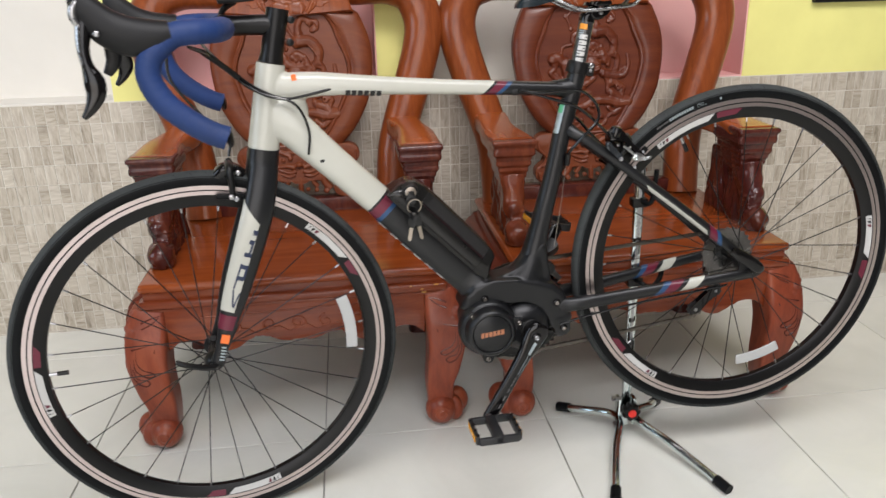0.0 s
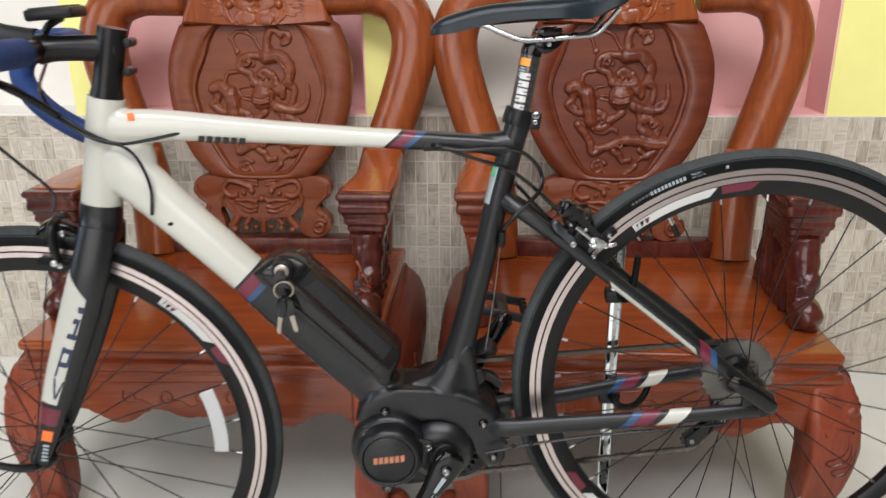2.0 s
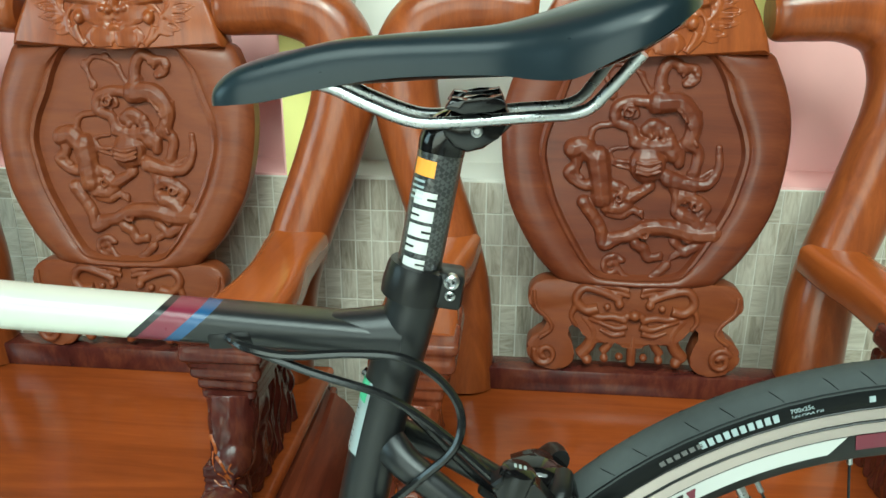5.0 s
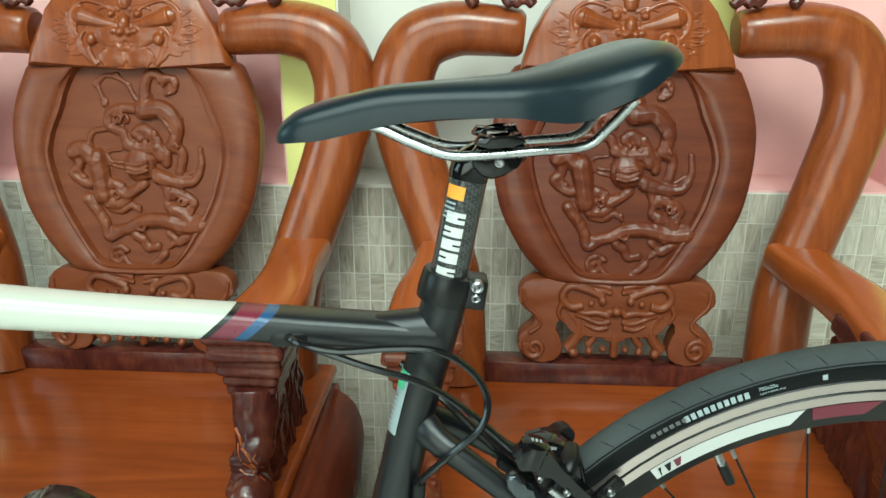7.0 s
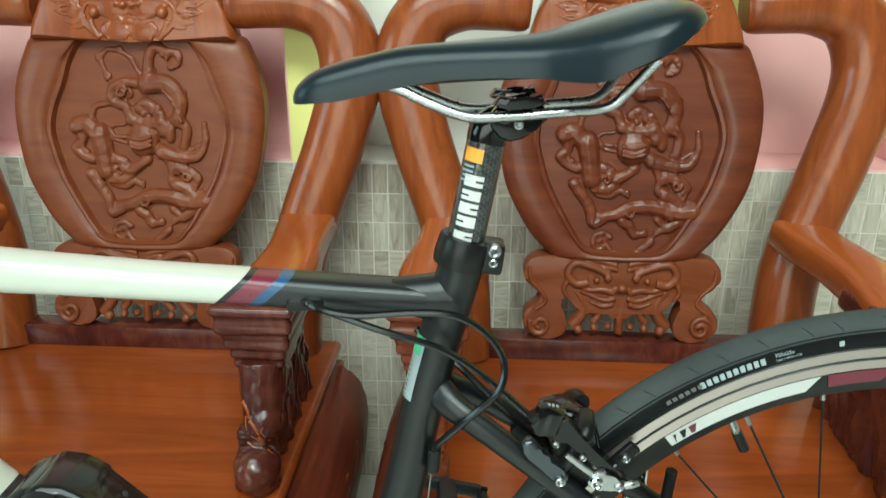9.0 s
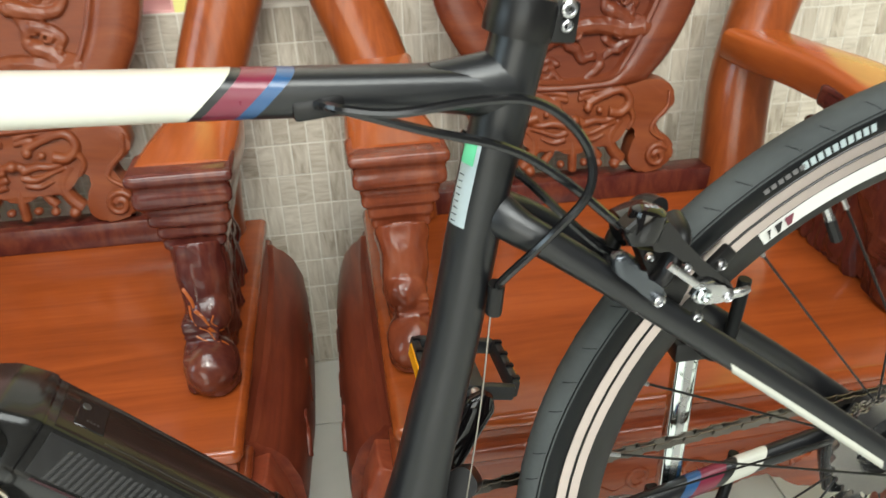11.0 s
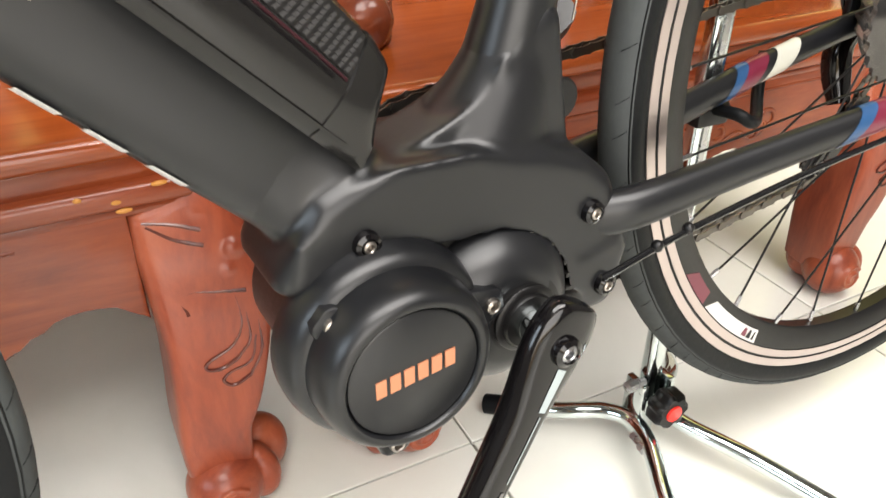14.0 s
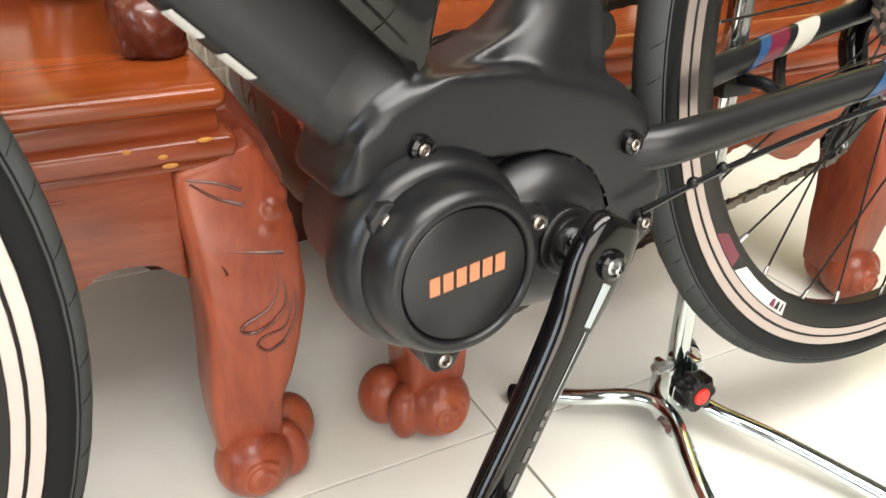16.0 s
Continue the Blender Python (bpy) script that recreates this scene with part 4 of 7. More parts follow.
    for s in (-1, 1):
        m = lambda pts, y: [(s * g(x, z)[0], y, g(x, z)[1]) for x, z in pts]
        for pts, r, ends in ((((28, 655), (62, 640), (100, 632), (116, 655), (98, 676), (72, 672)), 0.0060, (0.7, 0.9)), (((12, 634), (40, 628), (80, 626)), 0.0038, (1.0, 0.6)), (((10, 645), (34, 640), (52, 645)), 0.0034, (1.0, 0.6)),
                             (((14, 694), (42, 688), (70, 690), (96, 680)), 0.0048, (1.0, 0.5)), (((12, 706), (34, 712), (60, 704), (88, 694)), 0.0045, (0.9, 0.4)), (((16, 720), (40, 726), (66, 716)), 0.0036, (1.0, 0.5)), (((112, 660), (124, 690), (112, 712)), 0.004, (1.0, 0.5))):
            wire(m(pts, -0.020), r * 1.5, 9, 5, k, ends)
        for x, z, r in ((30, 662, 0.0075), (14, 686, 0.0065), (54, 668, 0.006)):
            p = g(x, z)
            ball(s * p[0], -0.022, p[1], r, r * 0.8, r, 10, 7, k)
        for pts, r in ((((100, 690), (78, 722), (84, 752), (104, 776)), 0.0105), (((52, 716), (42, 742), (58, 768)), 0.0075)):
            wire(m(pts, -0.011), r, 9, 5, k, (1.0, 0.9))
        for x, z, r in ((88, 782, 0.0085), (54, 778, 0.0070), (24, 774, 0.0065)):
            p = g(x, z)
            ball(s * p[0], -0.014, p[1], r, r, r * 0.9, 10, 7, k)
        wire([(s * x, -0.021, z) for x, z in spiral(0.130, 0.439, 0.018, 1.4, 0.5, s)], 0.0048, 7, 3, k)
        wire([(s * x, -0.020, z) for x, z in ((0.150, 0.535), (0.146, 0.510), (0.128, 0.492), (0.122, 0.476), (0.140, 0.462))], 0.0036, 7, 4, k)
    wire([(0, -0.012, 0.478), (0, -0.014, 0.45), (0, -0.012, 0.424)], 0.0075, 8, 4, k)
    ball(0, -0.024, 0.503, 0.009, 0.008, 0.008, 10, 7, k)
    for v in k.verts:
        v.co.y = -0.019 + (v.co.y + 0.019) * 1.15
    carved("mask_carving", on_back(k), WOOD_PANEL, br, "", 0.0016, 2)
    part("back_rail", box(-0.235, 0.235, 0.462, 0.505, 0.374, 0.413, 0.004, 2), WOOD_DARK, chair, "dark back rail on the seat")
    return chair


chair_a = armchair()
chair_a.matrix_basis = pose(-0.068, 1.71, 0)
chair_b = copy_thing(chair_a, pose(0.722, 1.71, 0))
# the hand-bent posts do not stand quite alike
for chair, dx in ((chair_a, -0.009), (chair_b, 0.007)):
    for ob in chair.children:
        if ob.name.startswith("back_post") and ob.data.vertices[0].co.x > 0:
            ob.location.x += dx
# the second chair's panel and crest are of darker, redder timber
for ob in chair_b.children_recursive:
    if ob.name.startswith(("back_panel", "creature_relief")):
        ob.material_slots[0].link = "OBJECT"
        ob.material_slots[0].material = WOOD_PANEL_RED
    if ob.name.startswith(("arm_post", "stepped_capital")) and ob.data.vertices[0].co.x < 0:
        ob.material_slots[0].link = "OBJECT"
        ob.material_slots[0].material = WOOD_POST
# chipped lacquer along the first chair's bead
for x, z, w in ((0.301, 0.3355, 0.006), (0.270, 0.327, 0.004), (0.246, 0.334, 0.003), (0.274, 0.3195, 0.006)):
    part("chip", ball(x, -0.0024, z, w, 0.0016, 0.0020, 10, 8), ORANGEWOOD, chair_a, "chip in the lacquer that bares yellow wood")
# broken golden lines of sapwood over the first chair's dark post
for ob in chair_a.children:
    if ob.name.startswith("arm_post") and ob.data.vertices[0].co.x > 0:
        skin = BVHTree.FromPolygons([v.co for v in ob.data.vertices], [p.vertices for p in ob.data.polygons])
        for pts, r in (([(0.272, 0.486), (0.278, 0.478), (0.281, 0.469)], 0.0030), ([(0.282, 0.467), (0.289, 0.462), (0.294, 0.452)], 0.0026), ([(0.276, 0.470), (0.277, 0.461), (0.281, 0.452)], 0.0016), ([(0.293, 0.449), (0.298, 0.443), (0.305, 0.439)], 0.0020),
                       ([(0.284, 0.450), (0.292, 0.444), (0.297, 0.434)], 0.0014), ([(0.300, 0.462), (0.297, 0.455), (0.301, 0.448)], 0.0013), ([(0.279, 0.440), (0.288, 0.435), (0.301, 0.431)], 0.0012), ([(0.303, 0.430), (0.309, 0.424)], 0.0013)):
            line = []
            for x, z in pts:
                hit = skin.ray_cast(V((x, 0.0, z)), V((0, 1, 0)))[0]
                if hit:
                    line.append(hit + V((0, r * 0.2, 0)))
            if len(line) > 1:
                part("sapwood_streak", wire(line, r * 1.4, 7, 4, None, (0.7, 0.4)), WOOD_ARM, ob, "golden sapwood streak")

# ---- electric road bicycle: x to its tail, y to its far side, z up, from the front axle ----
FRONT, REAR = V((-0.222, 1.478, 0.335)), V((0.822, 1.5414, 0.419))
ax = (REAR - FRONT).normalized()
ay = V((-0.0575, 1.0, -0.0415))
ay = (ay - ax * ay.dot(ax)).normalized()
az = ax.cross(ay)
BIKE = Matrix.Translation(FRONT) @ Matrix((ax, ay, az)).transposed().to_4x4()
bike = thing("road_bicycle", "cream and matt black electric road bicycle propped on a stand", "bicycle", BIKE)

# the fork, front wheel and bar are turned a little towards the near side
AXIS0, AXIS = V((0.172, 0, 0.345)), V((0.037, 0, 0.14)).normalized()
STEER = Matrix.Translation(AXIS0) @ Matrix.Rotation(radians(6.0), 4, AXIS) @ Matrix.Translation(-AXIS0)


def bpart(name, bm, mat, label="", parent=None):
    return part(name, bm, mat, parent or bike, label)


def fpart(name, bm, mat, label="", parent=None):
    return part(name, moved(bm, STEER), mat, parent or bike, label)


def bars_text(name, origin, along, up, mat, count, height, pitch, parent, m=None, thick=0.0006, lean=0.0):
    """Lettering kept as a row of plain bars."""
    along, up = V(along).normalized(), V(up).normalized()
    out = along.cross(up)
    bm = bmesh.new()
    for i in range(count):
        base = V(origin) + along * (i * pitch)
        w = pitch * 0.74
        q = [base, base + along * w, base + along * (w + lean) + up * height, base + along * lean + up * height]
        rings(bm, [[p - out * thick for p in q], [p + out * thick for p in q]])
    if m:
        moved(bm, m)
    return part(name, bm, mat, parent, "", 20)


def bolt(parent, x, y, z, r, mat=STEEL, name="bolt", m=None):
    prof = [(r * 0.45, y + 0.0005), (r * 0.5, y - r * 0.5), (r * 0.62, y - r * 0.62), (r * 0.92, y - r * 0.45), (r, y), (r, y + r * 0.7)]
    bm = moved(lathe(prof, 16), Matrix.Translation((x, 0, z)))
    if m:
        moved(bm, m)
    return part(name, bm, mat, parent)


# -- wheels --
def ring_arc(r0, r1, y, a0, a1, thick=0.0005, n=None):
    bm = bmesh.new()
    n = n or max(3, int(abs(a1 - a0) / 2))
    loops = []
    for k in range(n + 1):
        a = radians(a0 + (a1 - a0) * k / n)
        c, s = math.cos(a), math.sin(a)
        loops.append([(r0 * c, y, r0 * s), (r1 * c, y - 0.0022 * (0 if r1 > 0.3 else 0), r1 * s), (r1 * c, y - thick, r1 * s), (r0 * c, y - thick, r0 * s)])
    return rings(bm, loops)


def slant_arc(r0, r1, y, a0, a1, slant, n=None):
    """A printed band on the rim's flank, its ends cut aslant; the flank leans in towards the hub."""
    n = n or max(3, int(abs(a1 - a0) / 2))
    loops = []
    for k in range(n + 1):
        a, b = radians(a0 + (a1 - a0) * k / n), radians(a0 + slant + (a1 - a0 - slant) * k / n)
        y1 = y + 0.0022 * (r1 - r0) / 0.0113
        lo, hi = (r0 * math.cos(b), y1, r0 * math.sin(b)), (r1 * math.cos(a), y, r1 * math.sin(a))
        loops.append([lo, hi, (hi[0], hi[1] - 0.0005, hi[2]), (lo[0], lo[1] - 0.0005, lo[2])])
    return rings(bmesh.new(), loops)


def wheel(m, spokes, first_at, marks, letters, valve, plate):
    rim_prof = [(0.276, -0.0055), (0.278, -0.0075), (0.2965, -0.0112), (0.2970, -0.0118), (0.3040, -0.0118), (0.3046, -0.0113), (0.3054, -0.0113), (0.3060, -0.0118), (0.3135, -0.0118), (0.3150, -0.0105)]
    rim = part("wheel", lathe(rim_prof + [(r, -y) for r, y in rim_prof[::-1]], 96, closed=True), PLASTIC, bike, "black alloy road wheel with pale decals")
    rim.matrix_basis = m
    for s in (-1, 1):
        t = lathe([(0.2972, s * 0.0119), (0.3038, s * 0.0119), (0.3038, s * 0.0124), (0.2972, s * 0.0124)], 96, closed=True)
        part("brake_track", t, SILVER, rim, "silver brake track")
        t = lathe([(0.3062, s * 0.0119), (0.3132, s * 0.0119), (0.3132, s * 0.0124), (0.3062, s * 0.0124)], 96, closed=True)
        part("brake_track", t, SILVER, rim, "silver brake track")
    tp = [(0.3125, -0.0105), (0.3155, -0.0122), (0.3205, -0.0137), (0.3245, -0.0141), (0.3268, -0.0139), (0.3278, -0.0135)]
    tyre = part("tyre", lathe(tp + [(r, -y) for r, y in tp[::-1]], 96, closed=True), RUBBER, rim, "black rubber road tyre")
    tr = [(0.3272, -0.0138), (0.3290, -0.0136), (0.3322, -0.0120), (0.3350, -0.0094), (0.3370, -0.0053), (0.3378, 0.0), (0.3370, 0.0053), (0.3350, 0.0094), (0.3322, 0.0120), (0.3290, 0.0136), (0.3272, 0.0138), (0.3262, 0.0)]
    part("tread", lathe(tr, 96, closed=True), TREAD, tyre, "grey worn tread")
    bm = bmesh.new()
    for k in range(72):
        a = k * math.tau / 72 + 0.012 * math.sin(k * 2.4)
        for s in (-1, 1):
            p = [V((r * math.cos(a + da), s * y, r * math.sin(a + da))) for r, y, da in ((0.3302, 0.01305, 0.0), (0.3341, 0.0104, 0.010), (0.3364, 0.0068, 0.018))]
            wire(p, 0.0003, 4, 2, bm)
    for s in (-1, 1):
        join(bm, lathe([(0.3284, s * 0.01375), (0.3290, s * 0.0141), (0.3296, s * 0.0134)], 96, closed=True))
    gr = part("tread_pattern", bm, RUBBER, tyre)
    gr["kind"] = "stuff"
    for a0, a1, mat in marks:
        part("decal", slant_arc(0.2845, 0.2958, -0.0112, a0, a1, 2.4), mat, rim)
    for a in letters:
        for k, w in enumerate((1.3, 1.1, 0.5)):
            part("decal_mark", slant_arc(0.2865, 0.2935, -0.0117, a + k * 1.7, a + k * 1.7 + w, 0.7, 2), PLASTIC if k else MAROON, rim)
    hub = lathe([(0.003, -0.062), (0.008, -0.0545), (0.009, -0.052), (0.0125, -0.05), (0.019, -0.036), (0.019, -0.033), (0.011, -0.028), (0.011, 0.028), (0.019, 0.033), (0.019, 0.036), (0.0125, 0.05), (0.009, 0.052), (0.008, 0.061), (0.003, 0.062)], 24)
    part("hub", hub, PLASTIC, rim, "black hub")
    # one spoke and one nipple, repeated on the same mesh
    first = None
    for k in range(spokes):
        side = 1 if k % 2 else -1
        lead = (0.5 if (k // 2) % 2 else -0.5) * 1.25
        a = radians(first_at) + k * math.tau / spokes
        h = V((0.017 * math.cos(a + lead), side * 0.034, 0.017 * math.sin(a + lead)))
        e = V((0.2775 * math.cos(a), side * 0.002, 0.2775 * math.sin(a)))
        d = e - h
        if first is None:
            first = part("spoke", wire([(0, 0, 0), (0, 0, 1)], 1.0, 6), PLASTIC, rim, "thin black spoke")
            nip = part("nipple", wire([(0, 0, 0), (0, 0, 1)], 1.0, 8), STEEL, rim, "silver spoke nipple")
            sp, ni = first, nip
        else:
            sp, ni = same_mesh(first, "spoke", Matrix(), rim), same_mesh(nip, "nipple", Matrix(), rim)
        q = d.to_track_quat("Z", "Y").to_matrix().to_4x4()
        sp.matrix_basis = Matrix.Translation(h) @ q @ Matrix.Diagonal((0.0010, 0.0010, d.length - 0.001, 1))
        ni.matrix_basis = Matrix.Translation(h + d.normalized() * (d.length - 0.011)) @ q @ Matrix.Diagonal((0.0019, 0.0019, 0.011, 1))
    a = radians(valve)
    v = V((math.cos(a), 0, math.sin(a)))
    part("valve", wire([v * 0.278, v * 0.262], 0.0033, 8), STEEL, rim, "silver valve stem")
    part("valve_cap", wire([v * 0.263, v * 0.258, v * 0.245], 0.0042, 8), PLASTIC, rim, "black valve cap")
    a0, r, off = plate
    pl = ring_arc(r, r + 0.021, -0.018, a0 - 12, a0 + 12, 0.004)
    bmesh.ops.bevel(pl, geom=pl.edges[:], offset=0.001, segments=1, affect="EDGES")
    part("spoke_reflector", pl, CLEAR, rim, "clear white reflector clipped to the spokes")
    return rim, tyre


W, M_ = WHITEDECAL, MAROON
front_wheel, front_tyre = wheel(STEER @ Matrix.Translation((0.020, 0, -0.008)), 28, 0.4, ((27, 46, W), (19, 26, M_), (264, 284, W), (256, 263, M_), (172, 190, W), (163, 171, M_)), (41, 279, 185), 175, (3, 0.238, 0))
rear_wheel, rear_tyre = wheel(Matrix.Translation((1.0445, 0.002, 0.004)) @ Matrix.Rotation(radians(-1.1), 4, "Z"), 28, 7.8, ((99, 123, W), (88, 98, M_), (215, 233, W), (206, 214, M_), (350, 368, W), (341, 349, M_)), (118, 228, 363), 113, (281, 0.213, 0))
for a0, cnt, h, mat in ((120.0, 6, 0.0032, GREYINK), (115.0, 10, 0.0052, FOIL), (96.5, 1, 0.004, FOIL)):
    bm = bmesh.new()
    for k in range(cnt):
        a = a0 - k * 0.92
        q = ring_arc(0.3213 - h / 2, 0.3213 + h / 2, -0.0138, a, a - 0.62, 0.0006, 1)
        join(bm, q)
    part("tyre_lettering", bm, mat, rear_tyre)


def arc_text(body, size, radius, a0, y):
    """Built-in font bent along the tyre's sidewall, read clockwise from a0 degrees."""
    data = bpy.data.curves.new("size_text", "FONT")
    data.body, data.size, data.extrude = body, size, 0.0002
    ob = bpy.data.objects.new("size_text", data)
    scene.collection.objects.link(ob)
    flat = bpy.data.meshes.new_from_object(ob.evaluated_get(bpy.context.evaluated_depsgraph_get()))
    bm = bmesh.new()
    bm.from_mesh(flat)
    bpy.data.objects.remove(ob)
    for v in bm.verts:
        a, r = radians(a0) - v.co.x / radius, radius + v.co.y
        v.co = (r * math.cos(a), y - v.co.z, r * math.sin(a))
    return bm


part("tyre_lettering", arc_text("700x25c", 0.0042, 0.3217, 104.8, -0.0141), FOIL, rear_tyre, "tyre size in raised print")
part("tyre_lettering", arc_text("120 MAX PSI", 0.0036, 0.3180, 104.8, -0.0133), FOIL, rear_tyre)

# -- fork, head and bar --
for s in (-1, 1):
    rows = [(0.166, s * 0.024, 0.318, 0.013, 0.024), (0.150, s * 0.036, 0.268, 0.013, 0.0255), (0.130, s * 0.043, 0.22, 0.012, 0.026), (0.090, s * 0.048, 0.135, 0.011, 0.023), (0.066, s * 0.051, 0.085, 0.010, 0.0185), (0.042, s * 0.053, 0.03, 0.0085, 0.0125), (0.024, s * 0.055, -0.004, 0.006, 0.010)]
    blade = fpart("fork_blade", sweep(rows, seg=24, smooth=6), BLACK, "matt black fork blade with a cream panel")
    if s < 0:
        fine = np.array(curve_points(rows, 12))[::-1]

        def blade_patch(z0, z1, a0, a1, lift, n=10):
            """A printed patch on the blade between two heights; a0 and a1 (degrees round it) run from the foot's to the top's."""
            loops = []
            for f in np.linspace(0, 1, n):
                z = z0 + (z1 - z0) * f
                x, y, _, w, h = [float(np.interp(z, fine[:, 2], fine[:, k])) for k in range(5)]
                x2 = float(np.interp(z - 0.01, fine[:, 2], fine[:, 0]))
                t = V((x2 - x, 0, -0.01)).normalized()
                bb_ = V((0, 1, 0)).cross(t)
                lo, hi = [q[0] + (q[1] - q[0]) * f if isinstance(q, tuple) else q for q in (a0, a1)]
                loops.append([V((x, y, z)) + V((0, 1, 0)) * (w + lift) * math.cos(radians(q)) + bb_ * (h + lift) * math.sin(radians(q)) for q in np.linspace(lo, hi, 26)])
            return rings(bmesh.new(), loops, closed=False)

        pan = blade_patch(0.086, 0.232, 56, 193, 0.0006, 24)
        join(pan, blade_patch(0.232, 0.274, 56, (193, 74), 0.0006, 10))
        fpart("fork_panel", pan, WHITE, "cream panel on the fork", blade)
        fpart("fork_stripe", blade_patch(0.055, 0.080, 60, 215, 0.0007), MAROON, "", blade)
        for z0, z1, a0, a1 in ((0.214, 0.222, (180, 177), 194), (0.178, 0.206, (180, 184), (188, 192)), (0.178, 0.185, (166, 167), 194), (0.199, 0.206, (172, 174), 190), (0.124, 0.166, (157, 163), (164, 170)), (0.158, 0.165, (161, 162), 190), (0.141, 0.165, (184, 186), 194), (0.139, 0.146, (160, 161), 190),
                               (0.096, 0.122, (172, 156), (180, 164)), (0.094, 0.12, (176, 188), (184, 194))):
            fpart("fork_lettering", blade_patch(z0, z1, a0, a1, 0.0010, 6), NAVY, "", blade)
        fpart("sticker", moved(box(-0.007, 0.007, -0.0006, 0.0006, -0.008, 0.008), Matrix.Translation((0.047, -0.0625, 0.040)) @ Matrix.Rotation(radians(22), 4, "Y")), ORANGE, "orange sticker", blade)
        lab = fpart("label", moved(box(-0.006, 0.006, -0.0006, 0.0006, -0.020, 0.014), Matrix.Translation((0.041, -0.0615, 0.022)) @ Matrix.Rotation(radians(22), 4, "Y")), PLASTIC, "small black label with pale bars", blade)
        for k in range(5):
            fpart("label_bar", moved(box(-0.004, 0.004, -0.0012, 0.0, -0.0012, 0.0012), Matrix.Translation((0.042 - k * 0.002, -0.0618, 0.025 - k * 0.0055)) @ Matrix.Rotation(radians(22), 4, "Y")), FOIL, "", lab)
fpart("fork_crown", sweep([(0.172, 0, 0.348, 0.0265, 0.0265), (0.166, 0, 0.325, 0.029, 0.027), (0.160, 0, 0.302, 0.040, 0.026), (0.156, 0, 0.288, 0.034, 0.018)], seg=28, power=2.4), BLACK, "matt black fork crown")
bpart("head_tube", sweep([(0.1715, 0, 0.345, 0.0262, 0.0268), (0.181, 0, 0.38, 0.0245, 0.0258), (0.195, 0, 0.435, 0.0225, 0.0243), (0.2085, 0, 0.485, 0.0215, 0.0238)], seg=32), WHITE, "cream head tube")
fpart("quick_release", wire([(0.02, -0.064, -0.006), (0.0, -0.07, 0.0), (-0.025, -0.073, 0.012), (-0.04, -0.07, 0.020)], 0.005, 8, 6, None, (1.3, 0.9)), PLASTIC, "black quick-release lever")
stem = fpart("stem", sweep([(0.209, 0, 0.486, 0.021, 0.021), (0.213, 0, 0.50, 0.0185, 0.0185), (0.229, 0, 0.552, 0.0185, 0.0185), (0.2345, 0, 0.570, 0.0185, 0.0185)], seg=24, smooth=1), PLASTIC, "black alloy stem")
fpart("stem_arm", sweep([(0.236, 0, 0.543, 0.017, 0.018), (0.2, 0, 0.548, 0.015, 0.0165), (0.162, 0, 0.551, 0.016, 0.016), (0.140, 0, 0.552, 0.022, 0.019)], seg=24), PLASTIC, "", stem)
for dz in (0.515, 0.55):
    fpart("bolt", moved(lathe([(0.004, -0.014), (0.006, -0.013), (0.006, 0.013), (0.004, 0.014)], 12), Matrix.Translation((0.252 - (0.55 - dz) * 0.2, 0, dz))), PLASTIC, "", stem)
bar_pts = [(0.142, 0.0, 0.552), (0.142, 0.06, 0.552), (0.140, 0.12, 0.553), (0.128, 0.165, 0.554), (0.106, 0.187, 0.556), (0.076, 0.192, 0.556), (0.055, 0.194, 0.545), (0.037, 0.196, 0.528), (0.031, 0.197, 0.503), (0.043, 0.199, 0.470), (0.068, 0.2, 0.441), (0.097, 0.2015, 0.418), (0.118, 0.203, 0.407)]
bar = fpart("handlebar", wire(bar_pts[:4], 0.0125, 12, 6), PLASTIC, "black alloy drop handlebar")
mir = lambda pts, s: [(x, s * y, z) for x, y, z in pts]
fpart("bar_half", wire(mir(bar_pts[:4], -1), 0.0125, 12, 6), PLASTIC, "", bar)
